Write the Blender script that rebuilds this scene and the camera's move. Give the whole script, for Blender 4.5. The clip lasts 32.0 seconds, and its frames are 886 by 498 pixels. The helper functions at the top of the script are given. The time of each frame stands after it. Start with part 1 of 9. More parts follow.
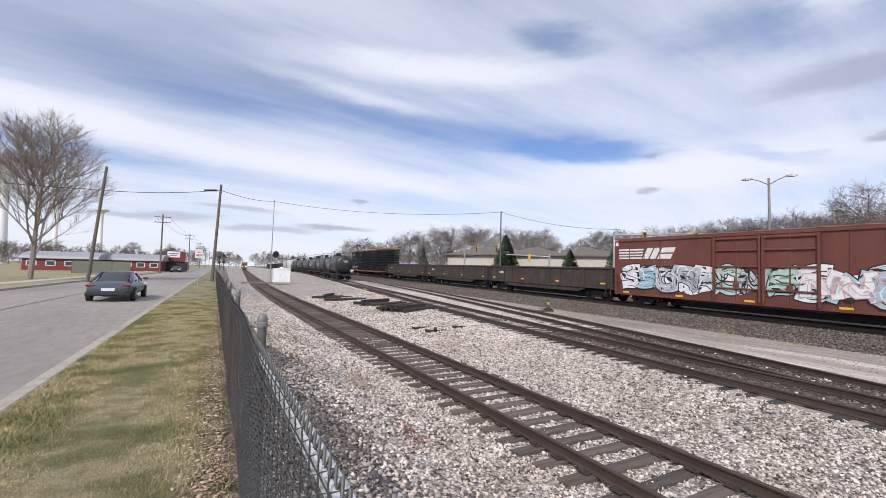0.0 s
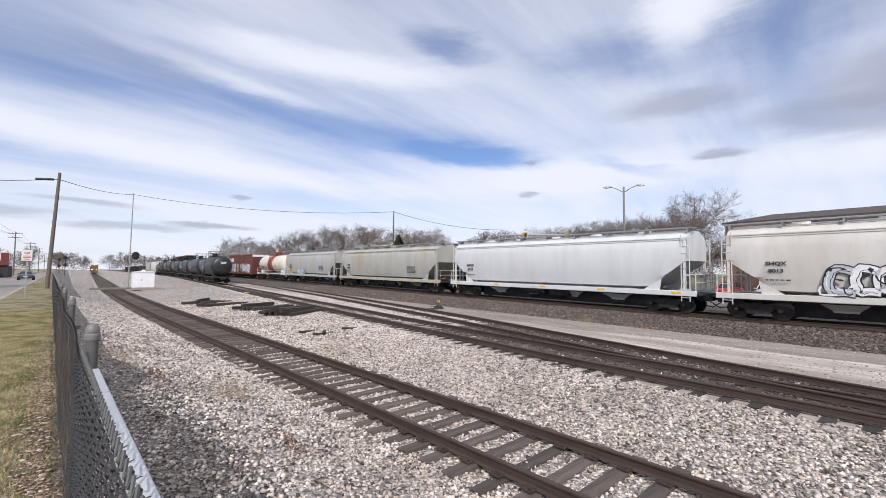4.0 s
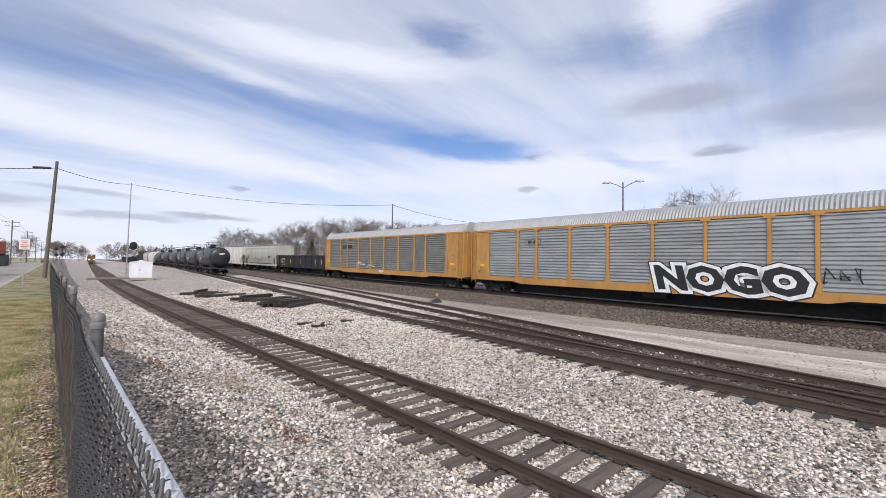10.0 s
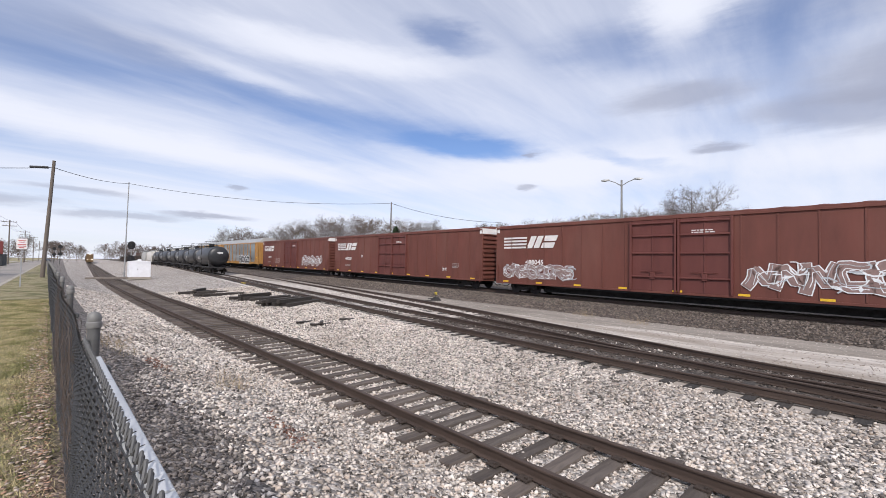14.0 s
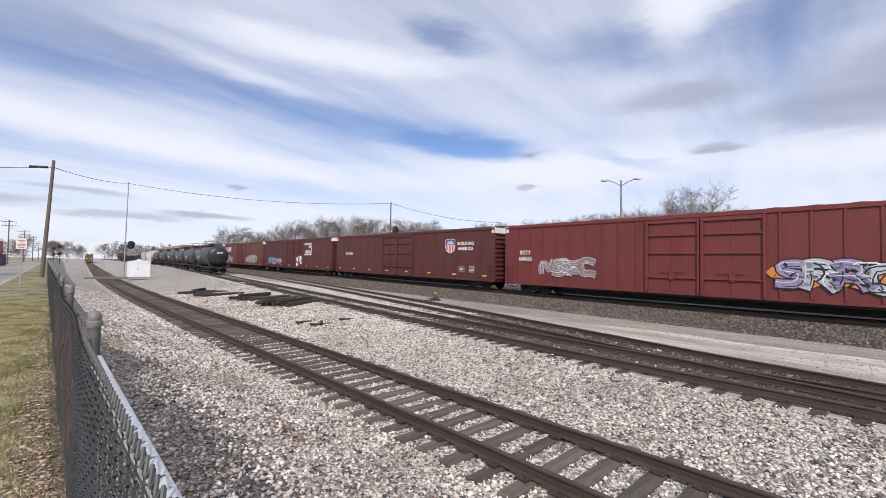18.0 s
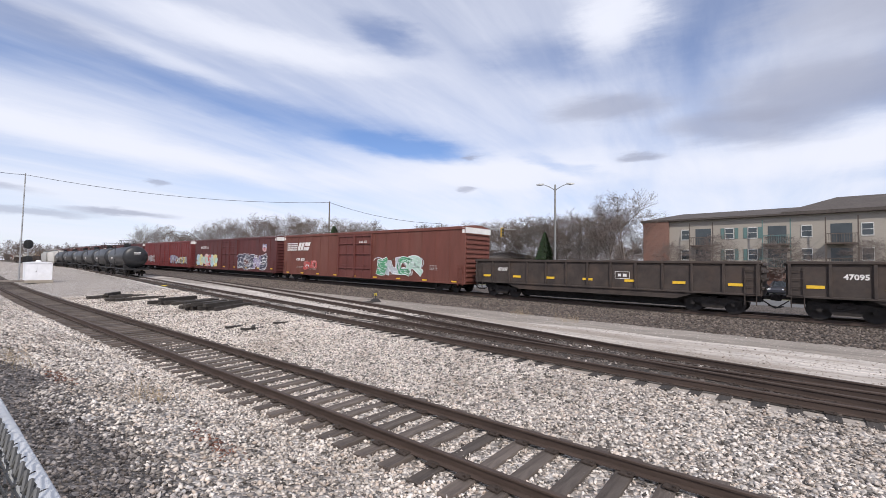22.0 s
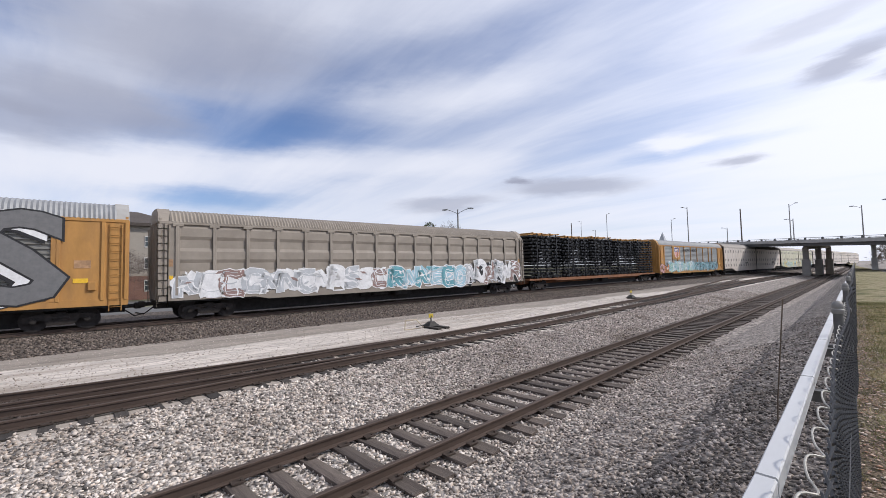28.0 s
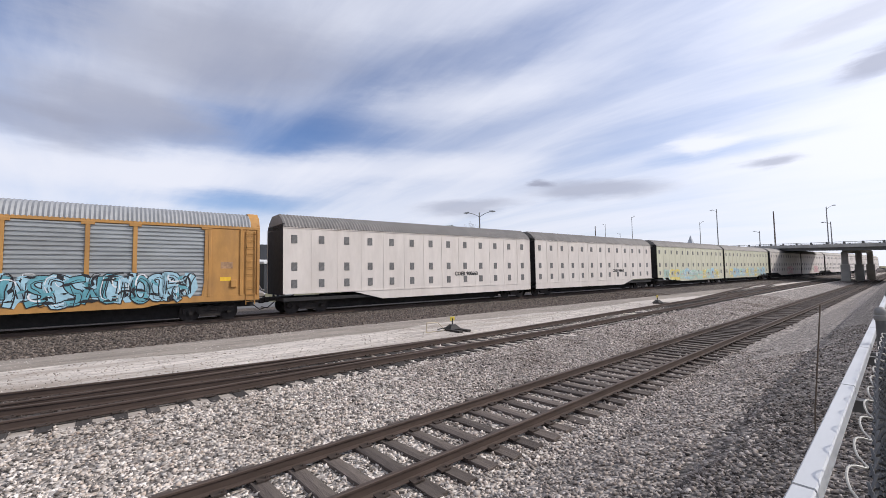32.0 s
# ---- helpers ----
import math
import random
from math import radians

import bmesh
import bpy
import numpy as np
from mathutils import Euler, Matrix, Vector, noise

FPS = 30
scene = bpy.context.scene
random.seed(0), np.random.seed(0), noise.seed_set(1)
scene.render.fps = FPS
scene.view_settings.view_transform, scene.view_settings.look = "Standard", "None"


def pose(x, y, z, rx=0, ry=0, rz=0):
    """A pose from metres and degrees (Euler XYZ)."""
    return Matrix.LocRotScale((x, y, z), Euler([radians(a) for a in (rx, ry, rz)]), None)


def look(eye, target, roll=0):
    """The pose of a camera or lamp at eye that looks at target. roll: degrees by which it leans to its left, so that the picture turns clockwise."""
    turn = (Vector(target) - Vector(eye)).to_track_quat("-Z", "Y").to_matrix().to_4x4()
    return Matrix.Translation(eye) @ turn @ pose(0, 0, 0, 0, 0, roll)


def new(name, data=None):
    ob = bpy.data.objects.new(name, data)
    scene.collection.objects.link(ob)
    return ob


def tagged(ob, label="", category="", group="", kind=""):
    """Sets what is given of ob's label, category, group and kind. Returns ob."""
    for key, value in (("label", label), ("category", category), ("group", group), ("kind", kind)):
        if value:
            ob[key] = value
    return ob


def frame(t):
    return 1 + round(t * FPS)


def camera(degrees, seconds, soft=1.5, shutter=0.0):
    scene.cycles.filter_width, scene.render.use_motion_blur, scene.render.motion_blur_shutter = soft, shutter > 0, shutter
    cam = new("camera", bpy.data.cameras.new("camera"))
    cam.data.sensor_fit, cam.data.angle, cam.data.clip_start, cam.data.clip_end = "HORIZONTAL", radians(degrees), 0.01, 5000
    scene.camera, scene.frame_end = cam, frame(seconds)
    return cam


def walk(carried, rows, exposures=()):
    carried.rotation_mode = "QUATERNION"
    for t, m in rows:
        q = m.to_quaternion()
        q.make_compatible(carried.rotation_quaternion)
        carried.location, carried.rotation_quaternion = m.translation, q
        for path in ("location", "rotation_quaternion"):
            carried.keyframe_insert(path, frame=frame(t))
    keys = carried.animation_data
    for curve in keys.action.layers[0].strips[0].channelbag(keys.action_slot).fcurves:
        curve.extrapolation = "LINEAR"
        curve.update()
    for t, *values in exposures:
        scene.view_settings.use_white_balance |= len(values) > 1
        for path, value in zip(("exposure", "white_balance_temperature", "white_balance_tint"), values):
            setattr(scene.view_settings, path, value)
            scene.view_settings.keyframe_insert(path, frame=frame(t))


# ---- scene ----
# ---- camera: handheld, standing beside the fence, panning from north to south ----
cam = camera(92.69, 32.0, 0.6)
PATH = [
    (0.00, pose(-0.092, 0.035, 1.750, 92.85, -1.30, -24.99)),
    (0.50, pose(-0.048, 0.015, 1.747, 93.20, -0.82, -30.24)),
    (1.00, pose(-0.019, 0.003, 1.749, 93.28, -0.33, -34.28)),
    (1.50, pose(0.034, 0.004, 1.740, 93.21, 0.02, -37.02)),
    (2.00, pose(0.047, -0.006, 1.735, 93.04, 0.13, -38.36)),
    (2.50, pose(0.045, -0.017, 1.737, 92.96, 0.09, -38.89)),
    (3.00, pose(0.035, -0.011, 1.740, 92.97, -0.10, -39.09)),
    (3.50, pose(0.028, -0.004, 1.743, 93.03, -0.27, -39.21)),
    (5.50, pose(0.010, 0.004, 1.742, 92.75, -0.59, -39.47)),
    (6.00, pose(0.007, 0.007, 1.742, 92.65, -0.60, -39.40)),
    (6.50, pose(0.004, 0.003, 1.742, 92.62, -0.58, -39.40)),
    (7.00, pose(0.011, 0.001, 1.740, 92.64, -0.66, -39.40)),
    (7.50, pose(0.006, 0.001, 1.738, 92.63, -0.75, -39.41)),
    (8.00, pose(-0.004, 0.008, 1.739, 92.60, -0.95, -39.42)),
    (8.50, pose(-0.007, 0.004, 1.737, 92.54, -1.11, -39.43)),
    (9.00, pose(-0.012, 0.005, 1.740, 92.42, -1.21, -39.45)),
    (9.50, pose(-0.011, 0.008, 1.736, 92.32, -1.11, -39.52)),
    (10.00, pose(-0.013, 0.008, 1.739, 92.17, -1.04, -39.58)),
    (10.50, pose(-0.006, 0.005, 1.735, 92.02, -0.85, -39.58)),
    (11.00, pose(-0.004, 0.001, 1.734, 91.89, -0.67, -39.57)),
    (11.50, pose(-0.002, 0.007, 1.735, 91.82, -0.61, -39.54)),
    (12.00, pose(-0.001, 0.004, 1.737, 91.78, -0.63, -39.51)),
    (12.50, pose(-0.005, 0.005, 1.735, 91.81, -0.71, -39.53)),
    (13.00, pose(-0.005, 0.005, 1.734, 91.85, -0.77, -39.60)),
    (13.50, pose(-0.003, 0.005, 1.734, 91.90, -0.81, -39.68)),
    (14.00, pose(-0.002, 0.014, 1.736, 91.94, -0.83, -39.73)),
    (14.50, pose(-0.002, 0.008, 1.735, 91.90, -0.72, -39.74)),
    (16.50, pose(-0.006, -0.001, 1.736, 91.83, -0.79, -39.67)),
    (17.00, pose(-0.008, 0.005, 1.735, 91.85, -0.77, -39.64)),
    (17.50, pose(-0.009, -0.004, 1.735, 91.88, -0.82, -39.66)),
    (18.00, pose(-0.007, 0.000, 1.734, 91.94, -0.86, -39.77)),
    (18.50, pose(-0.003, 0.009, 1.732, 91.98, -0.91, -40.01)),
    (19.00, pose(-0.004, 0.005, 1.732, 91.99, -0.95, -40.31)),
    (19.50, pose(-0.002, 0.002, 1.731, 91.99, -0.92, -40.61)),
    (20.00, pose(0.002, 0.005, 1.731, 91.96, -0.90, -40.87)),
    (20.50, pose(0.004, 0.004, 1.733, 91.95, -0.87, -41.08)),
    (21.00, pose(0.007, 0.007, 1.732, 91.96, -0.79, -41.88)),
    (21.50, pose(0.015, 0.005, 1.733, 92.02, -0.77, -43.71)),
    (22.00, pose(0.010, 0.013, 1.738, 92.16, -0.74, -47.79)),
    (22.50, pose(0.114, -0.024, 1.731, 92.70, -0.89, -64.98)),
    (23.00, pose(0.077, -0.030, 1.705, 93.66, -1.12, -94.36)),
    (23.50, pose(0.066, 0.007, 1.691, 94.25, -0.68, -120.29)),
    (24.00, pose(0.001, 0.001, 1.723, 94.57, 0.04, -131.16)),
    (24.50, pose(-0.011, 0.004, 1.727, 94.51, 0.79, -134.33)),
    (25.00, pose(-0.016, 0.010, 1.724, 94.33, 1.04, -133.92)),
    (25.50, pose(-0.008, 0.014, 1.724, 93.98, 1.15, -132.72)),
    (26.00, pose(-0.004, 0.004, 1.720, 93.52, 1.27, -131.55)),
    (26.50, pose(-0.002, -0.006, 1.721, 93.18, 1.38, -130.84)),
    (28.50, pose(0.001, -0.005, 1.720, 92.84, 1.42, -130.06)),
    (29.00, pose(0.001, -0.007, 1.716, 92.84, 1.40, -129.99)),
    (29.50, pose(0.003, -0.004, 1.719, 92.85, 1.31, -129.83)),
    (30.00, pose(0.002, 0.004, 1.718, 92.96, 1.27, -129.51)),
    (30.50, pose(-0.001, 0.006, 1.721, 93.18, 1.28, -129.03)),
    (31.00, pose(0.001, 0.003, 1.718, 93.32, 1.15, -128.43)),
    (31.50, pose(-0.001, 0.003, 1.718, 93.43, 1.18, -127.81)),
    (32.00, pose(0.003, 0.003, 1.713, 93.33, 1.07, -127.21)),
]
walk(cam, PATH, [(0.0, -0.12), (22.0, -0.12), (24.5, -0.24), (32.0, -0.20)])

# ---- sky, sun ----
SUN_AZ, SUN_EL = 222.0, 40.0          # degrees clockwise from +y, and up
world = bpy.data.worlds.new("sky")
scene.world = world
world.use_nodes = True
wn, wl = world.node_tree.nodes, world.node_tree.links
wn.clear()


def wnode(kind, **kw):
    n = wn.new(kind)
    for k, v in kw.items():
        if k == "op":
            n.operation = v
        elif k == "blend":
            n.data_type, n.blend_type = "RGBA", v
        else:
            n.inputs[k].default_value = v
    return n


def wmath(op, a, b=None, c=None):
    n = wn.new("ShaderNodeMath")
    n.operation = op
    for i, s in enumerate((a, b, c)):
        if s is None:
            continue
        if isinstance(s, (int, float)):
            n.inputs[i].default_value = s
        else:
            wl.new(s, n.inputs[i])
    return n.outputs[0]


# cloud forms by bearing and height over the horizon, in degrees: bearing, height, half length, half height, slope
BLUE_GAPS = [(27, 18.2, 24, 2.6, -0.14, 0.55), (44, 15.2, 11, 1.3, -0.10, 0.75), (64, 13.0, 5, 0.9, -0.30, 0.55), (81, 28.0, 9, 6.0, 0.5, 0.55), (62, 25.5, 9, 3.0, -0.1, 0.40),
             (40, 28.5, 6, 1.6, -0.2, 0.45), (106, 18.0, 18, 3.4, 0.12, 0.62), (102, 9.2, 9, 1.1, 0.0, 0.60), (112, 25.0, 16, 4.0, 0.2, 0.40), (163, 13.2, 9, 0.9, 0.05, 0.40),
             (-4, 19.5, 15, 3.0, -0.05, 0.35), (-18, 11.5, 12, 1.4, -0.05, 0.30), (138, 29.0, 14, 3.0, 0.1, 0.30)]
WHITE_BANKS = [(22, 25.6, 20, 1.8, -0.03, 0.55), (4, 12.6, 34, 1.7, -0.06, 0.60), (57, 12.4, 17, 2.6, 0.0, 0.60), (95, 12.2, 20, 2.6, 0.02, 0.55), (128, 22.0, 17, 2.6, 0.1, 0.40),
               (120, 14.2, 18, 2.0, 0.0, 0.50), (70, 30.0, 4, 6.0, -1.2, 0.55), (177, 13.0, 16, 7.0, 0.0, 0.60), (172, 25.0, 13, 4.0, 0.0, 0.50), (-22, 15.6, 12, 1.5, -0.05, 0.50), (159.5, 14.2, 3.4, 0.9, 0.0, 0.6), (15, 21.8, 16, 1.0, -0.14, 0.35)]
GREY_CLOUDS = [(69, 19.5, 7.5, 1.7, 0.0, 0.75), (83, 15.4, 8, 1.9, -0.1, 0.70), (90, 18.0, 10, 3.0, -0.1, 0.85), (147, 10.4, 9, 1.4, -0.05, 0.75), (131, 9.0, 7, 1.1, 0.03, 0.65), (174.5, 19.0, 5, 1.2, 0.25, 0.85), (180, 17.2, 3, 0.9, 0.2, 0.75),
               (73, 13.5, 3.0, 0.55, 0.0, 0.85), (52, 14.4, 1.5, 0.42, 0.1, 0.8), (51, 10.2, 1.4, 0.35, 0.0, 0.7), (14, 9.0, 1.3, 0.35, 0.0, 0.7), (-1, 7.0, 5, 0.5, -0.03, 0.6), (10, 5.3, 5, 0.42, 0.0, 0.8), (2, 4.7, 6, 0.4, 0.0, 0.6), (-10, 5.4, 7, 0.5, 0.0, 0.6),
               (140, 11.6, 1.8, 0.6, 0.0, 0.75), (166, 11.3, 3.4, 0.7, 0.0, 0.75), (100, 26.0, 15, 5.5, 0.1, 0.80), (-17, 20.8, 15, 3.6, 0.0, 0.22), (2, 22.5, 9, 1.8, -0.05, 0.25), (172, 23.2, 7, 1.0, 0.1, 0.4)]


def build_sky():
    sky = wn.new("ShaderNodeTexSky")
    sky.sky_type, sky.sun_disc = "NISHITA", False
    sky.sun_elevation, sky.sun_rotation = radians(SUN_EL), radians(SUN_AZ)
    sky.air_density, sky.dust_density, sky.ozone_density = 1.0, 0.4, 2.0
    tex = wn.new("ShaderNodeTexCoord")
    sep = wn.new("ShaderNodeSeparateXYZ")
    wl.new(tex.outputs["Generated"], sep.inputs[0])
    x, y, z = sep.outputs
    zz = wmath("ADD", wmath("MAXIMUM", z, 0.0), 0.16)
    u, v = wmath("DIVIDE", x, zz), wmath("DIVIDE", y, zz)

    def vec(a, b, c=0.0):
        n = wn.new("ShaderNodeCombineXYZ")
        for k, q in enumerate((a, b, c)):
            if isinstance(q, (int, float)):
                n.inputs[k].default_value = q
            else:
                wl.new(q, n.inputs[k])
        return n.outputs[0]

    def fbm(where, scale, detail, rough, warp=0.0):
        n = wnode("ShaderNodeTexNoise", Scale=scale, Detail=detail, Roughness=rough, Distortion=warp)
        wl.new(where, n.inputs["Vector"])
        return n

    def smooth(src, lo, hi, a=0.0, b=1.0):
        n = wn.new("ShaderNodeMapRange")
        n.interpolation_type = "SMOOTHSTEP"
        for k, q in enumerate((lo, hi, a, b)):
            n.inputs[k + 1].default_value = q
        wl.new(src, n.inputs[0])
        return n.outputs[0]

    def layer(turn, su, sv, scale, detail, rough, lo, hi, off, warp):
        """Streaks that run along one bearing of the cloud deck."""
        c, s = math.cos(radians(turn)), math.sin(radians(turn))
        a = wmath("MULTIPLY", wmath("ADD", wmath("MULTIPLY", u, c), wmath("MULTIPLY", v, s)), su)
        b = wmath("MULTIPLY", wmath("ADD", wmath("MULTIPLY", u, -s), wmath("MULTIPLY", v, c)), sv)
        return smooth(fbm(vec(a, b, off), scale, detail, rough, warp).outputs[0], lo, hi)

    veil = layer(12, 0.32, 1.25, 1.15, 8.0, 0.55, 0.34, 0.64, 3.1, 0.3)
    wisp = layer(4, 0.5, 2.6, 1.6, 7.0, 0.6, 0.36, 0.70, 9.4, 0.4)
    # bearing and height in degrees, ruffled so that the placed forms have torn edges
    flat = wmath("SQRT", wmath("ADD", wmath("MULTIPLY", x, x), wmath("MULTIPLY", y, y)))
    bearing = wmath("ADD", wmath("MULTIPLY", wmath("ARCTAN2", wmath("MULTIPLY", y, -1.0), x), 57.2958), 90.0)
    height = wmath("MULTIPLY", wmath("ARCTAN2", z, flat), 57.2958)
    torn = fbm(vec(wmath("MULTIPLY", bearing, 0.09), wmath("MULTIPLY", height, 0.38)), 1.0, 6.0, 0.62)
    torn_s = wn.new("ShaderNodeSeparateColor")
    wl.new(torn.outputs["Color"], torn_s.inputs[0])
    rb = wmath("MULTIPLY_ADD", wmath("SUBTRACT", torn_s.outputs[0], 0.5), 9.0, bearing)
    rh = wmath("MULTIPLY_ADD", wmath("SUBTRACT", torn_s.outputs[1], 0.5), 2.6, height)
    place = vec(rb, rh)

    def forms(table, lo, hi):
        total = None
        for az, el, ra, re, slope, amount in table:
            mp = wn.new("ShaderNodeMapping")
            mp.vector_type = "TEXTURE"
            mp.inputs["Location"].default_value = (az, el, 0)
            mp.inputs["Rotation"].default_value = (0, 0, math.atan(slope))
            mp.inputs["Scale"].default_value = (ra, re, 1)
            wl.new(place, mp.inputs["Vector"])
            ln = wn.new("ShaderNodeVectorMath")
            ln.operation = "LENGTH"
            wl.new(mp.outputs[0], ln.inputs[0])
            f = smooth(ln.outputs["Value"], lo, hi, amount, 0.0)
            total = f if total is None else wmath("ADD", total, f)
        return total

    def mix(fac, a, b):
        n = wn.new("ShaderNodeMix")
        n.data_type = "RGBA"
        n.clamp_factor = True
        for sock, val in ((n.inputs[0], fac), (n.inputs[6], a), (n.inputs[7], b)):
            if isinstance(val, (tuple, float)):
                sock.default_value = val
            else:
                wl.new(val, sock)
        return n.outputs[2]

    hor = wn.new("ShaderNodeMapRange")
    for k, q in enumerate((0.0, 14.0, 0.42, 0.0)):
        hor.inputs[k + 1].default_value = q
    wl.new(height, hor.inputs[0])
    cover = wmath("MULTIPLY_ADD", veil, 0.34, 0.21)
    cover = wmath("MULTIPLY_ADD", wisp, 0.14, cover)
    cover = wmath("ADD", cover, hor.outputs[0])
    cover = wmath("ADD", cover, forms(WHITE_BANKS, 0.1, 1.5))
    cover = wmath("SUBTRACT", cover, forms(BLUE_GAPS, 0.1, 1.5))
    blue = wn.new("ShaderNodeVectorMath")
    blue.operation = "MULTIPLY"
    wl.new(sky.outputs[0], blue.inputs[0])
    blue.inputs[1].default_value = SKY_BLUE
    white = (SKY_WHITE * 0.935, SKY_WHITE * 0.965, SKY_WHITE * 1.09, 1)
    dim = (SKY_WHITE * 0.40, SKY_WHITE * 0.425, SKY_WHITE * 0.55, 1)
    col = mix(smooth(cover, -0.45, 1.15), blue.outputs[0], white)
    col = mix(wmath("MULTIPLY", forms(GREY_CLOUDS, 0.35, 1.35), 0.85), col, dim)
    # thin cloud is brighter round the sun
    dot = wn.new("ShaderNodeVectorMath")
    dot.operation = "DOT_PRODUCT"
    wl.new(tex.outputs["Generated"], dot.inputs[0])
    dot.inputs[1].default_value = (math.sin(radians(SUN_AZ)) * math.cos(radians(SUN_EL)), math.cos(radians(SUN_AZ)) * math.cos(radians(SUN_EL)), math.sin(radians(SUN_EL)))
    lit = wn.new("ShaderNodeVectorMath")
    lit.operation = "SCALE"
    wl.new(col, lit.inputs[0])
    wl.new(smooth(dot.outputs["Value"], 0.1, 0.95, 1.0, 1.25), lit.inputs[3])
    bg = wn.new("ShaderNodeBackground")
    bg.inputs[1].default_value = SKY_STRENGTH
    wl.new(lit.outputs[0], bg.inputs[0])
    out = wn.new("ShaderNodeOutputWorld")
    wl.new(bg.outputs[0], out.inputs[0])


SKY_BLUE, SKY_WHITE, SKY_STRENGTH = (1.0, 1.06, 1.32), 9.2, 0.11
build_sky()

sun = new("sun", bpy.data.lights.new("sun", "SUN"))
sun.data.energy, sun.data.angle, sun.data.color = 3.5, radians(2.0), (1.0, 0.94, 0.88)
sa, se = radians(SUN_AZ), radians(SUN_EL)
sun.matrix_world = look((60 * math.sin(sa) * math.cos(se), 60 * math.cos(sa) * math.cos(se), 60 * math.sin(se)), (0, 0, 0))

# ---- materials ----
MATS = {}


def mat(name, col, rough=0.75, metal=0.0, var=0.12, scale=3.0, stain=None, amount=0.0, sscale=0.6, bump=0.0, bscale=40.0, rand=0.0, stretch=(1, 1, 1), emit=0.0, spec=0.5):
    """A surface with a fine grain, broader stains and a fine relief; rand: how far alike pieces differ."""
    if name in MATS:
        return MATS[name]
    m = bpy.data.materials.new(name)
    m.use_nodes = True
    nt = m.node_tree
    nd, lk = nt.nodes, nt.links
    bs = nd["Principled BSDF"]
    bs.inputs["Roughness"].default_value, bs.inputs["Metallic"].default_value = rough, metal
    bs.inputs["Specular IOR Level"].default_value = spec
    tc = nd.new("ShaderNodeTexCoord")
    mp = nd.new("ShaderNodeMapping")
    mp.inputs["Scale"].default_value = stretch
    lk.new(tc.outputs["Object"], mp.inputs[0])

    def noise_tex(s, det=4.0):
        n = nd.new("ShaderNodeTexNoise")
        n.inputs["Scale"].default_value, n.inputs["Detail"].default_value, n.inputs["Roughness"].default_value = s, det, 0.62
        lk.new(mp.outputs[0], n.inputs["Vector"])
        return n.outputs[0]

    def mixc(fac, a, b):
        n = nd.new("ShaderNodeMix")
        n.data_type = "RGBA"
        for sock, val in ((n.inputs[0], fac), (n.inputs[6], a), (n.inputs[7], b)):
            if isinstance(val, (tuple, float, int)):
                sock.default_value = val
            else:
                lk.new(val, sock)
        return n.outputs[2]

    def rng(src, lo, hi, a=0.0, b=1.0):
        n = nd.new("ShaderNodeMapRange")
        for i, val in enumerate((lo, hi, a, b)):
            n.inputs[i + 1].default_value = val
        lk.new(src, n.inputs[0])
        return n.outputs[0]

    lo = tuple(max(0.0, c * (1 - var)) for c in col) + (1,)
    hi = tuple(min(1.0, c * (1 + var)) for c in col) + (1,)
    c = mixc(rng(noise_tex(scale), 0.3, 0.7), lo, hi)
    if stain:
        c = mixc(rng(noise_tex(sscale, 6.0), 0.48, 0.68, 0.0, amount), c, tuple(stain) + (1,))
    if rand:
        oi = nd.new("ShaderNodeObjectInfo")
        hs = nd.new("ShaderNodeHueSaturation")
        lk.new(rng(oi.outputs["Random"], 0, 1, 1 - rand, 1 + rand), hs.inputs["Value"])
        lk.new(c, hs.inputs["Color"])
        c = hs.outputs[0]
    lk.new(c, bs.inputs["Base Color"])
    if bump:
        bn = nd.new("ShaderNodeBump")
        bn.inputs["Strength"].default_value, bn.inputs["Distance"].default_value = bump, 0.02
        lk.new(noise_tex(bscale), bn.inputs["Height"])
        lk.new(bn.outputs[0], bs.inputs["Normal"])
    if emit:
        bs.inputs["Emission Color"].default_value = tuple(col) + (1,)
        bs.inputs["Emission Strength"].default_value = emit
    MATS[name] = m
    return m


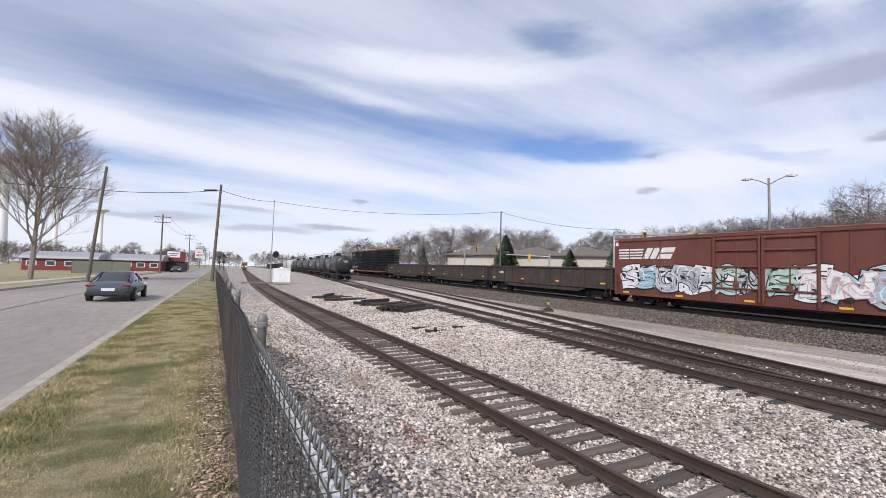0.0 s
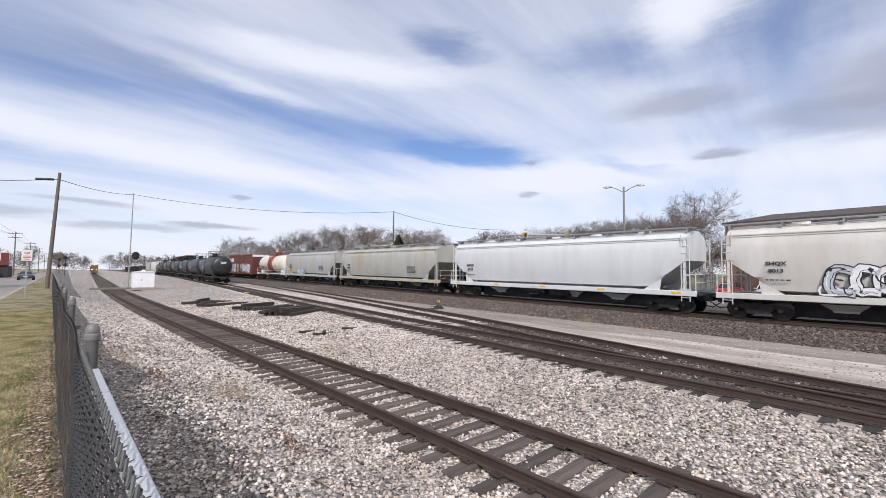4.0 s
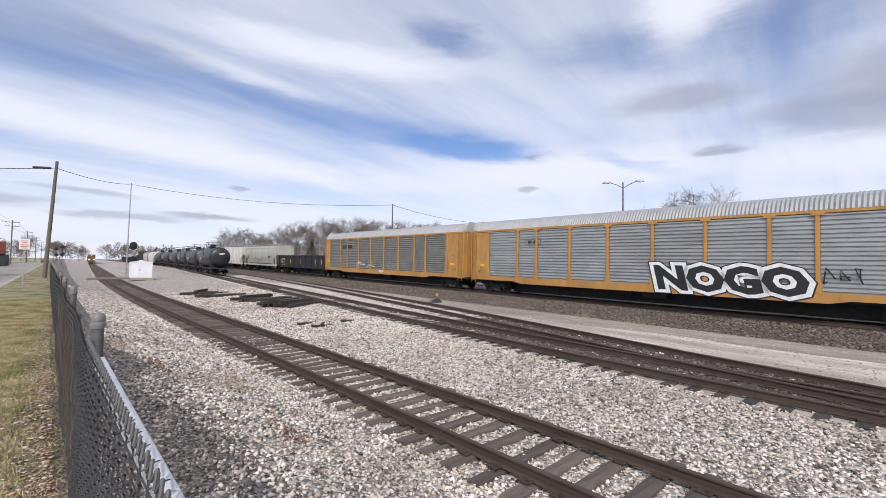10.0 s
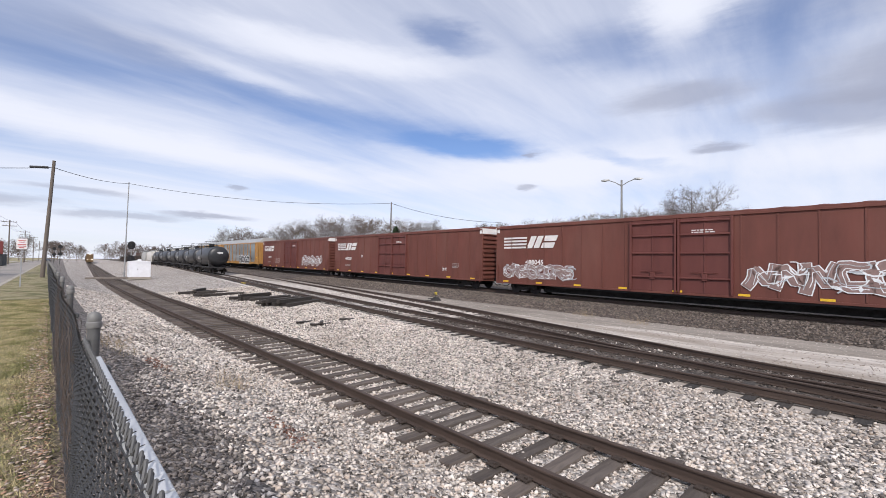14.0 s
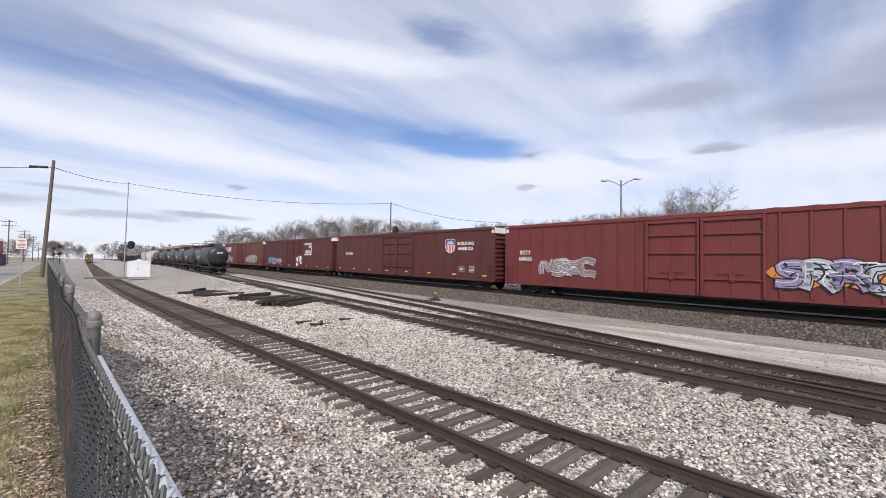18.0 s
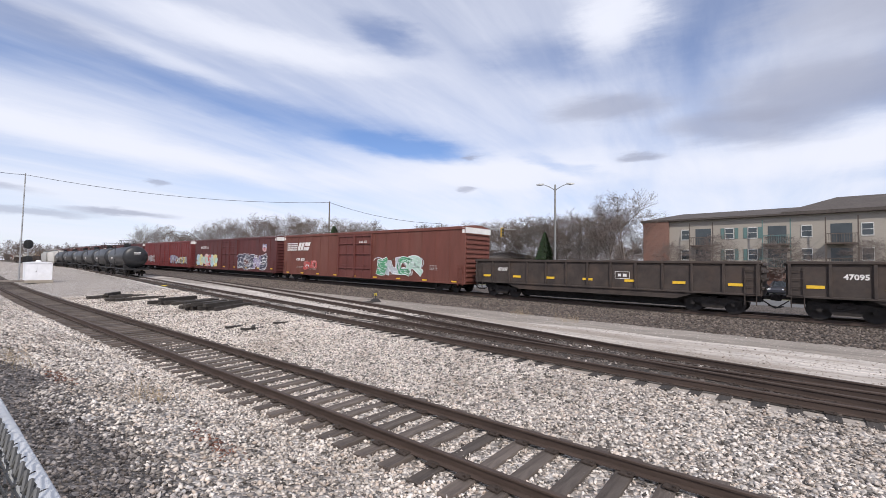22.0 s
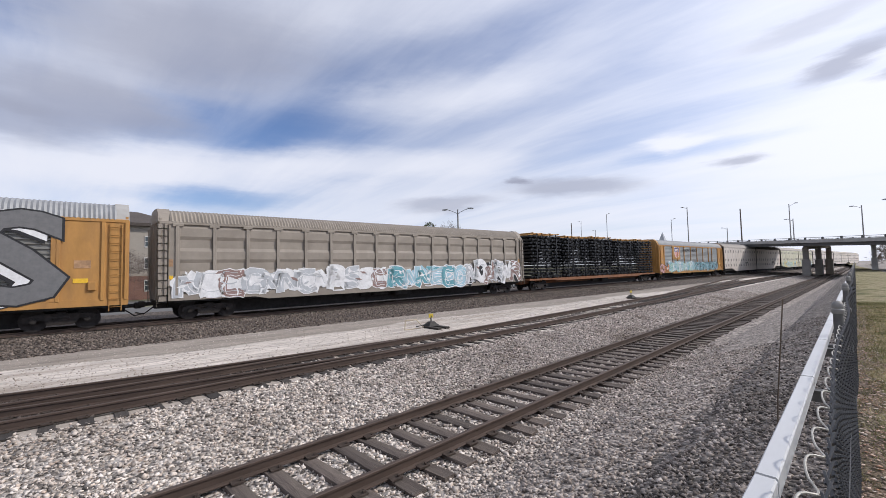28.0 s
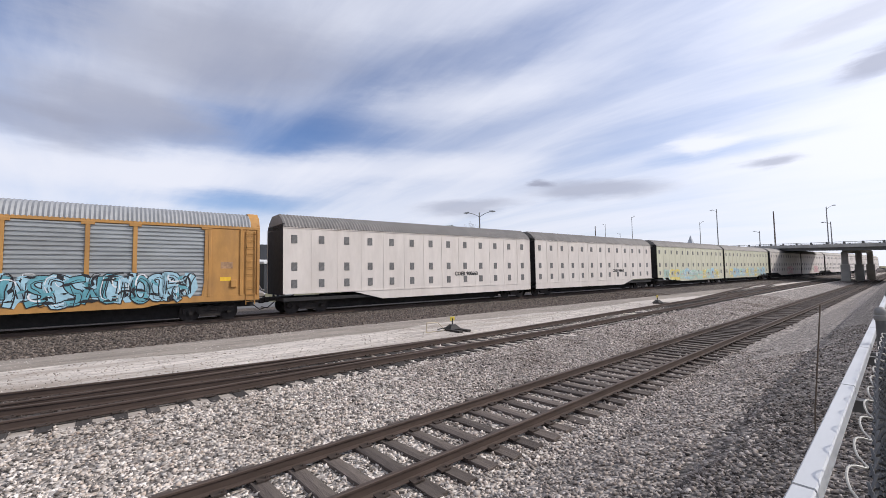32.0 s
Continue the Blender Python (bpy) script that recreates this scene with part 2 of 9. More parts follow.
def island_mat(name, cols, rough=0.85, drift=None):
    """Loose small pieces, each with a shade of its own from the given colours."""
    m = bpy.data.materials.new(name)
    m.use_nodes = True
    nd, lk = m.node_tree.nodes, m.node_tree.links
    bs = nd["Principled BSDF"]
    bs.inputs["Roughness"].default_value = rough
    geo = nd.new("ShaderNodeNewGeometry")
    ramp = nd.new("ShaderNodeValToRGB")
    ramp.color_ramp.interpolation = "LINEAR"
    while len(ramp.color_ramp.elements) < len(cols):
        ramp.color_ramp.elements.new(0.5)
    for i, c in enumerate(cols):
        ramp.color_ramp.elements[i].position = i / (len(cols) - 1)
        ramp.color_ramp.elements[i].color = tuple(c) + (1,)
    lk.new(geo.outputs["Random Per Island"], ramp.inputs[0])
    col = ramp.outputs[0]
    if drift:
        # dirt lies over the stones in drifts
        tint, scale, amount = drift
        tc = nd.new("ShaderNodeTexCoord")
        no = nd.new("ShaderNodeTexNoise")
        no.inputs["Scale"].default_value, no.inputs["Detail"].default_value, no.inputs["Roughness"].default_value = scale, 7.0, 0.62
        lk.new(tc.outputs["Object"], no.inputs["Vector"])
        rg = nd.new("ShaderNodeMapRange")
        for k, q in enumerate((0.47, 0.66, 0.0, amount)):
            rg.inputs[k + 1].default_value = q
        lk.new(no.outputs[0], rg.inputs[0])
        mx = nd.new("ShaderNodeMix")
        mx.data_type, mx.blend_type = "RGBA", "MULTIPLY"
        lk.new(rg.outputs[0], mx.inputs[0])
        lk.new(col, mx.inputs[6])
        mx.inputs[7].default_value = tuple(tint) + (1,)
        col = mx.outputs[2]
    lk.new(col, bs.inputs["Base Color"])
    MATS[name] = m
    return m


def ballast_mat(name, cols, size=0.045, stain=(0.2, 0.17, 0.14), amount=0.4, sscale=0.4, stretch=(1, 1, 1), bump=1.0):
    """Packed crushed stone: each stone has a shade of its own and a rounded relief, with broad drifts of dirt."""
    m = bpy.data.materials.new(name)
    m.use_nodes = True
    nd, lk = m.node_tree.nodes, m.node_tree.links
    bs = nd["Principled BSDF"]
    bs.inputs["Roughness"].default_value = 0.92
    tc = nd.new("ShaderNodeTexCoord")
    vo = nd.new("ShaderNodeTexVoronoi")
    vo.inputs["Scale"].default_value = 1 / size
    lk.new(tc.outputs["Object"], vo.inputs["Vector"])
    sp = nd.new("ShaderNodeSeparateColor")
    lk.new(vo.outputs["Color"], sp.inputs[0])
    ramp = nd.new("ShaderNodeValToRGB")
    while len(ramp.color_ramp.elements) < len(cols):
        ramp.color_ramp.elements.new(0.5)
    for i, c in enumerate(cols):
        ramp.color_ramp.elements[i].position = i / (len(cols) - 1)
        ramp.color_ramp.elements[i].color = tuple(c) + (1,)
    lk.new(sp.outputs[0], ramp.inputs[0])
    mp = nd.new("ShaderNodeMapping")
    mp.inputs["Scale"].default_value = stretch
    lk.new(tc.outputs["Object"], mp.inputs[0])
    no = nd.new("ShaderNodeTexNoise")
    no.inputs["Scale"].default_value, no.inputs["Detail"].default_value, no.inputs["Roughness"].default_value = sscale, 7.0, 0.62
    lk.new(mp.outputs[0], no.inputs["Vector"])
    rg = nd.new("ShaderNodeMapRange")
    for k, q in enumerate((0.46, 0.64, 0.0, amount)):
        rg.inputs[k + 1].default_value = q
    lk.new(no.outputs[0], rg.inputs[0])
    mx = nd.new("ShaderNodeMix")
    mx.data_type = "RGBA"
    lk.new(rg.outputs[0], mx.inputs[0])
    lk.new(ramp.outputs[0], mx.inputs[6])
    mx.inputs[7].default_value = tuple(stain) + (1,)
    # shade of hollows and between loose stones, put into the colour by noise
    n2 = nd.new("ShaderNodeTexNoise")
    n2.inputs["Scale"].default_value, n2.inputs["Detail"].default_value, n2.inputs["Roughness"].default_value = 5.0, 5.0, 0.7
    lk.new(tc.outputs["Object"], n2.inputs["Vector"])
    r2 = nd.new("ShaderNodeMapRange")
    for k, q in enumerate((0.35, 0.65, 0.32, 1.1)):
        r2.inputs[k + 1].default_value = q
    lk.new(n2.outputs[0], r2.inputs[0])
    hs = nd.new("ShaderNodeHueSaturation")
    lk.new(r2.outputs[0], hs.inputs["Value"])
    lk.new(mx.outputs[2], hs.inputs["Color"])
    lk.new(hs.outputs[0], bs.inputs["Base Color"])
    bn = nd.new("ShaderNodeBump")
    bn.invert = True
    bn.inputs["Strength"].default_value, bn.inputs["Distance"].default_value = bump, size * 0.8
    lk.new(vo.outputs["Distance"], bn.inputs["Height"])
    lk.new(bn.outputs[0], bs.inputs["Normal"])
    MATS[name] = m
    return m


def grass_mat(name, thatch=False):
    """Half-dry turf: patches of green, olive and straw that run through the blades and the soil between them."""
    m = bpy.data.materials.new(name)
    m.use_nodes = True
    nd, lk = m.node_tree.nodes, m.node_tree.links
    bs = nd["Principled BSDF"]
    bs.inputs["Roughness"].default_value = 0.95
    bs.inputs["Specular IOR Level"].default_value = 0.2
    tc = nd.new("ShaderNodeTexCoord")

    def noisy(scale, detail):
        n = nd.new("ShaderNodeTexNoise")
        n.inputs["Scale"].default_value, n.inputs["Detail"].default_value, n.inputs["Roughness"].default_value = scale, detail, 0.65
        lk.new(tc.outputs["Object"], n.inputs["Vector"])
        return n.outputs[0]

    def ramp(src, stops):
        n = nd.new("ShaderNodeValToRGB")
        while len(n.color_ramp.elements) < len(stops):
            n.color_ramp.elements.new(0.5)
        for i, (p, c) in enumerate(stops):
            n.color_ramp.elements[i].position = p
            n.color_ramp.elements[i].color = tuple(c) + (1,)
        lk.new(src, n.inputs[0])
        return n.outputs[0]

    k = 0.95 if thatch else 1.25
    tone = lambda r, g, b: (r * k, g * k, b * k)
    patch = ramp(noisy(0.85, 6.0), [(0.34, tone(0.125, 0.13, 0.058)), (0.45, tone(0.20, 0.185, 0.092)), (0.55, tone(0.36, 0.305, 0.19)), (0.61, tone(0.26, 0.225, 0.125)), (0.70, tone(0.22, 0.165, 0.11))])
    mx = nd.new("ShaderNodeMix")
    mx.data_type, mx.blend_type = "RGBA", "MULTIPLY"
    mx.inputs[0].default_value = 1.0
    lk.new(patch, mx.inputs[6])
    if thatch:
        shade = ramp(noisy(60.0, 4.0), [(0.3, (0.45, 0.45, 0.45)), (0.7, (1.3, 1.3, 1.3))])
        bn = nd.new("ShaderNodeBump")
        bn.inputs["Strength"].default_value, bn.inputs["Distance"].default_value = 0.9, 0.03
        lk.new(noisy(45.0, 5.0), bn.inputs["Height"])
        lk.new(bn.outputs[0], bs.inputs["Normal"])
    else:
        geo = nd.new("ShaderNodeNewGeometry")
        shade = ramp(geo.outputs["Random Per Island"], [(0.0, (0.6, 0.64, 0.52)), (0.45, (0.95, 0.95, 0.95)), (0.8, (1.5, 1.42, 1.3)), (1.0, (0.75, 0.85, 0.6))])
    lk.new(shade, mx.inputs[7])
    lk.new(mx.outputs[2], bs.inputs["Base Color"])
    MATS[name] = m
    return m


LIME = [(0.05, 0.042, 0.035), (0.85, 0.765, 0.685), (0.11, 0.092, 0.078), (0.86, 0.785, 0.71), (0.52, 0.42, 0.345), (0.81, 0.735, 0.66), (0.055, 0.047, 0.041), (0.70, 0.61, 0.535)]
# GREY: darker stone by the fence, with the fence's shade mixed into its colour
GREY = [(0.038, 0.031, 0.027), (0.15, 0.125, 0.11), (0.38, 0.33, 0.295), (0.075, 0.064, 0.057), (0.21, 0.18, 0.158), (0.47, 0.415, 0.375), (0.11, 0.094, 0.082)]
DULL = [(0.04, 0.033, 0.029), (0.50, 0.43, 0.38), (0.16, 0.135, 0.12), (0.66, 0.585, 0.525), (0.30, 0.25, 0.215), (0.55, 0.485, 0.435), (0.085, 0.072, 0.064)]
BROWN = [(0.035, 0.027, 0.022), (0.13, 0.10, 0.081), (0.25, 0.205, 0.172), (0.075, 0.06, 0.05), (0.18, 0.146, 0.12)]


# ---- mesh building ----
class Mesh:
    def __init__(self):
        self.v, self.f = [], []

    def add(self, vs, fs):
        b = len(self.v)
        self.v += [tuple(p) for p in vs]
        self.f += [tuple(b + i for i in f) for f in fs]
        return self

    def box(self, x0, x1, y0, y1, z0, z1, c=0.0):
        x0, x1, y0, y1, z0, z1 = min(x0, x1), max(x0, x1), min(y0, y1), max(y0, y1), min(z0, z1), max(z0, z1)
        if c <= 0:
            vs = [(x, y, z) for x in (x0, x1) for y in (y0, y1) for z in (z0, z1)]
            return self.add(vs, [(0, 1, 3, 2), (4, 6, 7, 5), (0, 4, 5, 1), (2, 3, 7, 6), (0, 2, 6, 4), (1, 5, 7, 3)])
        c = min(c, (x1 - x0) * 0.45, (y1 - y0) * 0.45, (z1 - z0) * 0.45)
        vs, fs, idx = [], [], {}
        for i, sx in enumerate((-1, 1)):
            for j, sy in enumerate((-1, 1)):
                for k, sz in enumerate((-1, 1)):
                    X, Y, Z = (x0, x1)[i], (y0, y1)[j], (z0, z1)[k]
                    for a, p in enumerate(((X, Y - sy * c, Z - sz * c), (X - sx * c, Y, Z - sz * c), (X - sx * c, Y - sy * c, Z))):
                        idx[i, j, k, a] = len(vs)
                        vs.append(p)
        for s in (0, 1):
            fs.append(tuple(idx[s, j, k, 0] for j, k in ((0, 0), (1, 0), (1, 1), (0, 1))))
            fs.append(tuple(idx[i, s, k, 1] for i, k in ((0, 0), (1, 0), (1, 1), (0, 1))))
            fs.append(tuple(idx[i, j, s, 2] for i, j in ((0, 0), (1, 0), (1, 1), (0, 1))))
            for r in (0, 1):
                fs.append((idx[0, s, r, 1], idx[1, s, r, 1], idx[1, s, r, 2], idx[0, s, r, 2]))
                fs.append((idx[s, 0, r, 0], idx[s, 1, r, 0], idx[s, 1, r, 2], idx[s, 0, r, 2]))
                fs.append((idx[s, r, 0, 0], idx[s, r, 1, 0], idx[s, r, 1, 1], idx[s, r, 0, 1]))
                for q in (0, 1):
                    fs.append((idx[s, r, q, 0], idx[s, r, q, 1], idx[s, r, q, 2]))
        return self.add(vs, fs)

    def tube(self, p, q, r, n=8, r2=None, cap=True):
        p, q = Vector(p), Vector(q)
        d = (q - p)
        if d.length < 1e-6:
            return self
        d.normalize()
        a = d.orthogonal().normalized()
        b = d.cross(a)
        r2 = r if r2 is None else r2
        vs = []
        for o, rad in ((p, r), (q, r2)):
            for i in range(n):
                w = 2 * math.pi * i / n
                vs.append(o + (a * math.cos(w) + b * math.sin(w)) * rad)
        fs = [(i, (i + 1) % n, n + (i + 1) % n, n + i) for i in range(n)]
        if cap:
            fs += [tuple(range(n - 1, -1, -1)), tuple(range(n, 2 * n))]
        return self.add(vs, fs)

    def pipe(self, pts, r, n=6):
        for a, b in zip(pts[:-1], pts[1:]):
            self.tube(a, b, r, n)
        return self

    def extr(self, prof, y0, y1, cap=True, axis="y"):
        """A closed outline of (u, w), stretched along an axis: u, w are x, z for y; y, z for x; x, y for z."""
        def P(u, w, t):
            return (u, t, w) if axis == "y" else ((t, u, w) if axis == "x" else (u, w, t))
        n = len(prof)
        vs = [P(u, w, y0) for u, w in prof] + [P(u, w, y1) for u, w in prof]
        fs = [(i, (i + 1) % n, n + (i + 1) % n, n + i) for i in range(n)]
        if cap:
            fs += [tuple(range(n)), tuple(range(2 * n - 1, n - 1, -1))]
        return self.add(vs, fs)

    def loft(self, rings, closed=True, cap=True):
        n = len(rings[0])
        vs = [p for r in rings for p in r]
        fs = []
        for k in range(len(rings) - 1):
            for i in range(n if closed else n - 1):
                j = (i + 1) % n
                fs.append((k * n + i, k * n + j, (k + 1) * n + j, (k + 1) * n + i))
        if cap and closed:
            fs += [tuple(range(n - 1, -1, -1)), tuple(range((len(rings) - 1) * n, len(rings) * n))]
        return self.add(vs, fs)

    def ball(self, c, r, n=10, m=6, sz=1.0):
        rings = []
        for k in range(1, m):
            a = math.pi * k / m
            rings.append([(c[0] + r * math.sin(a) * math.cos(2 * math.pi * i / n), c[1] + r * math.sin(a) * math.sin(2 * math.pi * i / n), c[2] - r * sz * math.cos(a)) for i in range(n)])
        return self.loft(rings)

    def data(self, name, material, smooth=0.0):
        me = bpy.data.meshes.new(name)
        me.from_pydata(self.v, [], self.f)
        bm = bmesh.new()
        bm.from_mesh(me)
        bmesh.ops.recalc_face_normals(bm, faces=bm.faces)
        bm.to_mesh(me)
        bm.free()
        if material:
            me.materials.append(material)
        if smooth:
            me.shade_smooth()
            me.set_sharp_from_angle(angle=radians(smooth))
        return me


def part(name, mesh, material, parent=None, label="", m=None, smooth=0.0):
    """One mesh object, under a thing or a part."""
    me = mesh.data(name, material, smooth) if isinstance(mesh, Mesh) else mesh
    ob = new(name, me)
    if parent is not None:
        ob.parent = parent
    if m is not None:
        ob.matrix_basis = m
    if label:
        ob["label"] = label
    return ob


def thing(name, label, category, group="", m=None, kind=""):
    ob = new(name)
    ob.empty_display_size = 0.2
    if m is not None:
        ob.matrix_basis = m
    return tagged(ob, label, category, group, kind)


def solid(name, mesh, material, label, category="", group="", kind="", m=None, smooth=0.0):
    return tagged(part(name, mesh, material, None, "", m, smooth), label, category, group, kind)


FONT_CACHE = {}


def text_mesh(body, size, bold=0.0, wide=1.0, depth=0.004):
    key = (body, size, bold, wide, depth)
    if key not in FONT_CACHE:
        cu = bpy.data.curves.new("lettering", "FONT")
        cu.body, cu.size, cu.extrude, cu.offset, cu.resolution_u = body, size, depth, bold, 2
        cu.align_x, cu.align_y = "CENTER", "CENTER"
        cu.space_line = 1.05
        ob = bpy.data.objects.new("lettering", cu)
        scene.collection.objects.link(ob)
        bpy.context.view_layer.update()
        me = bpy.data.meshes.new_from_object(ob)
        bpy.data.objects.remove(ob)
        me.transform(Matrix.Diagonal((wide, 1, 1, 1)))
        FONT_CACHE[key] = me
    return FONT_CACHE[key].copy()


# lettering on a car's near side: reads from north to south, facing west
def side_text(name, body, size, material, parent, y, z, x=-1.6, bold=0.01, wide=1.0, label=""):
    me = text_mesh(body, size, bold, wide)
    me.materials.clear()
    me.materials.append(material)
    m = Matrix(((0, 0, -1, x), (-1, 0, 0, y), (0, 1, 0, z), (0, 0, 0, 1)))
    return part(name, me, None, parent, label, m)

# ---- the plan: y runs north along the line, x east ----
def curve(pts):
    """A smooth line x(y) through the given places."""
    ys, xs = [p[0] for p in pts], [p[1] for p in pts]
    n = len(ys)
    sl = [0.0] * n
    for i in range(n):
        a, b = max(i - 1, 0), min(i + 1, n - 1)
        sl[i] = (xs[b] - xs[a]) / (ys[b] - ys[a])

    def at(y):
        if y <= ys[0]:
            return xs[0] + sl[0] * (y - ys[0])
        if y >= ys[-1]:
            return xs[-1] + sl[-1] * (y - ys[-1])
        i = max(k for k in range(n - 1) if ys[k] <= y)
        h = ys[i + 1] - ys[i]
        t = (y - ys[i]) / h
        return ((2 * t ** 3 - 3 * t ** 2 + 1) * xs[i] + (t ** 3 - 2 * t ** 2 + t) * h * sl[i]
                + (-2 * t ** 3 + 3 * t ** 2) * xs[i + 1] + (t ** 3 - t ** 2) * h * sl[i + 1])
    return at


near_x = curve([(-300, 30.4), (-100, 13.6), (-36, 8.45), (-20, 7.22), (-10, 6.40), (0, 5.60), (9, 5.05), (20, 4.35), (40, 3.15), (70, 2.0), (100, 1.5), (300, -0.8)])
yard_x = curve([(-300, 33.0), (-110, 19.6), (-60, 16.4), (-30, 13.75), (-20, 12.8), (-11, 12.0), (-5, 11.7), (0, 11.42), (8, 11.4), (20, 12.0), (50, 13.7), (80, 15.3), (140, 17.0), (400, 14.0)])
lead_x = curve([(-10, 11.97), (-6, 12.0), (-1, 12.17), (4, 12.75), (8, 13.5), (13, 14.35), (18.5, 15.25), (40, 17.6), (80, 20.4), (140, 22.0), (400, 18.5)])
cross_x = curve([(-125, 27.6), (-100, 25.2), (-70, 20.2), (-50, 16.7), (-38, 14.6)])
MAIN0, MAINS = 26.15, -0.015


def main_x(y):
    return MAIN0 + MAINS * y


def fence_x(y):
    return 0.185 - 0.061 * y if y > 0 else 0.185 - 0.098 * y


Z_NEAR, Z_YARD, Z_MAIN = -0.93, -0.70, -0.47      # rail heads


def lerp_tab(tab, x):
    for (a, za), (b, zb) in zip(tab[:-1], tab[1:]):
        if x <= b:
            t = max(0.0, (x - a) / (b - a))
            return za + (zb - za) * t
    return tab[-1][1]


def rise(y):
    """The main line climbs gently towards the north."""
    u = max(0.0, min(y, 160.0) - 4.0)
    return 0.0088 * u * u / (u + 8.0)


def main_z(y):
    return Z_MAIN + rise(y)


def yard_z(y):
    return Z_YARD + 0.5 * rise(y)


def ground_tab(y):
    f, n, a, m = fence_x(y), near_x(y), yard_x(y), main_x(y)
    n1, n2 = max(n - 1.75, f + 1.2), max(n + 1.9, f + 2.6)
    a1 = max(a - 1.7, n2 + 0.2)
    g = max(m - 6.2, a1 + 1.0)
    b = max(m - 2.9, g + 0.8)
    k = rise(y)
    e = f + 0.5 + (n1 - 0.85 - f) * 0.42
    return [(f, -0.04), (f + 0.5, -0.16), (e, -0.52), (n1 - 0.35, -1.02), (n1, -1.17), (n2, -1.17), (a1, -0.91 + 0.5 * k), (g, -0.86 + 0.6 * k), (b, -0.67 + k), (b + 12.0, -0.67 + k), (b + 14.0, -0.9)]


def ground_z(x, y):
    return lerp_tab(ground_tab(y), x)


def y_steps(y0, y1):
    """Stations along the line, close by the camera and wide far off."""
    ys, y = [y0], y0
    while y < y1:
        y += min(40.0, max(1.0, abs(y + 0.5) * 0.09))
        ys.append(min(y, y1))
    return ys


def strip(cols, ys):
    """A sheet between columns, each a pair of functions x(y), z(y)."""
    m = Mesh()
    n = len(cols)
    vs = [(cx(y), y, cz(y)) for y in ys for cx, cz in cols]
    fs = [(r * n + i, r * n + i + 1, (r + 1) * n + i + 1, (r + 1) * n + i) for r in range(len(ys) - 1) for i in range(n - 1)]
    return m.add(vs, fs)


def tab_cols(i0, i1, sub):
    cols = []
    for i in range(i0, i1):
        for s in range(sub if i < i1 - 1 else sub + 1):
            def cx(y, i=i, s=s):
                t = ground_tab(y)
                return t[i][0] + (t[i + 1][0] - t[i][0]) * s / sub

            def cz(y, i=i, s=s):
                t = ground_tab(y)
                u = s / sub
                return t[i][1] + (t[i + 1][1] - t[i][1]) * u
            cols.append((cx, cz))
    return cols


def build_ground():
    ys = y_steps(-900, 1500)
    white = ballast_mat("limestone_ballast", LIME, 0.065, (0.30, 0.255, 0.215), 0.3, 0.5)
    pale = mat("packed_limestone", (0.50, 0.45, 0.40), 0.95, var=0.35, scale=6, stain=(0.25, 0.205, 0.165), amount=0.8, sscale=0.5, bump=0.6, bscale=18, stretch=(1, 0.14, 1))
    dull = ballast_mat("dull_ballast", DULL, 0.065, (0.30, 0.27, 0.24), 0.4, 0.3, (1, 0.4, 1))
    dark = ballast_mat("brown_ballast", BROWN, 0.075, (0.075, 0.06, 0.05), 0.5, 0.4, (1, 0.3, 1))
    # slope colour holds both darker gravel and painted fence shade
    grey = ballast_mat("grey_gravel_and_shade", GREY, 0.055, (0.22, 0.195, 0.17), 0.4, 0.5)
    solid("gravel_slope", strip(tab_cols(0, 2, 4), ys), grey, "grey gravel slope along the fence, darkened with the fence's shade", "gravel", kind="structure")
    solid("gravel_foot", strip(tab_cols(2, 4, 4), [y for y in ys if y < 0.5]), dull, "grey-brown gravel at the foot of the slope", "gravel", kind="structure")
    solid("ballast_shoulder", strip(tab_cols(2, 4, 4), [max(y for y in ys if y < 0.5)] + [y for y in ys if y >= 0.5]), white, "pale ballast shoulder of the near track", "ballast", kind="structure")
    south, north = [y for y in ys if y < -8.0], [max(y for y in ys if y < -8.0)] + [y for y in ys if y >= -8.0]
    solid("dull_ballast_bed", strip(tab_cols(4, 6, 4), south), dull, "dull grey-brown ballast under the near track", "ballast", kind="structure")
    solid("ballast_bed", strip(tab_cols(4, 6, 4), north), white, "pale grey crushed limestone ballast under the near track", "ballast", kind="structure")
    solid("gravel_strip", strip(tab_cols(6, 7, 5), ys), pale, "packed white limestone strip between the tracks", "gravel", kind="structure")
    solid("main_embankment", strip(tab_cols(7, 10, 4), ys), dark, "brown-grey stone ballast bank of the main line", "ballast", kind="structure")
    dirt = mat("tracked_dirt", (0.27, 0.235, 0.20), 0.95, var=0.3, scale=5, stain=(0.16, 0.135, 0.11), amount=0.8, sscale=0.7, bump=0.6, bscale=20, stretch=(1, 0.12, 1))
    near_e = lambda y: ground_tab(y)[7][0] - 2.6 + 0.35 * math.sin(y * 0.31) + 0.2 * math.sin(y * 0.9 + 1)
    ys_d = [y for y in ys if -70 < y < 70]
    solid("dirt_track", strip([(lambda y, k=k: near_e(y) + (ground_tab(y)[7][0] + 0.05 - near_e(y)) * k / 4, lambda y, k=k: ground_z(near_e(y) + (ground_tab(y)[7][0] - near_e(y)) * k / 4, y) + 0.006) for k in range(5)], ys_d), dirt, "grey-brown dirt worn by wheels along the bank", "gravel", kind="structure")
    east = mat("east_lawn", (0.13, 0.125, 0.07), 0.95, var=0.3, scale=2.0, stain=(0.20, 0.17, 0.11), amount=0.6, sscale=0.08, bump=0.5, bscale=15)
    solid("ground", strip([(lambda y: ground_tab(y)[10][0], lambda y: -0.9), (lambda y: 1800.0, lambda y: -0.9)], y_steps(-2500, 2500)), east, "dry winter ground beyond the line", "ground", kind="structure")


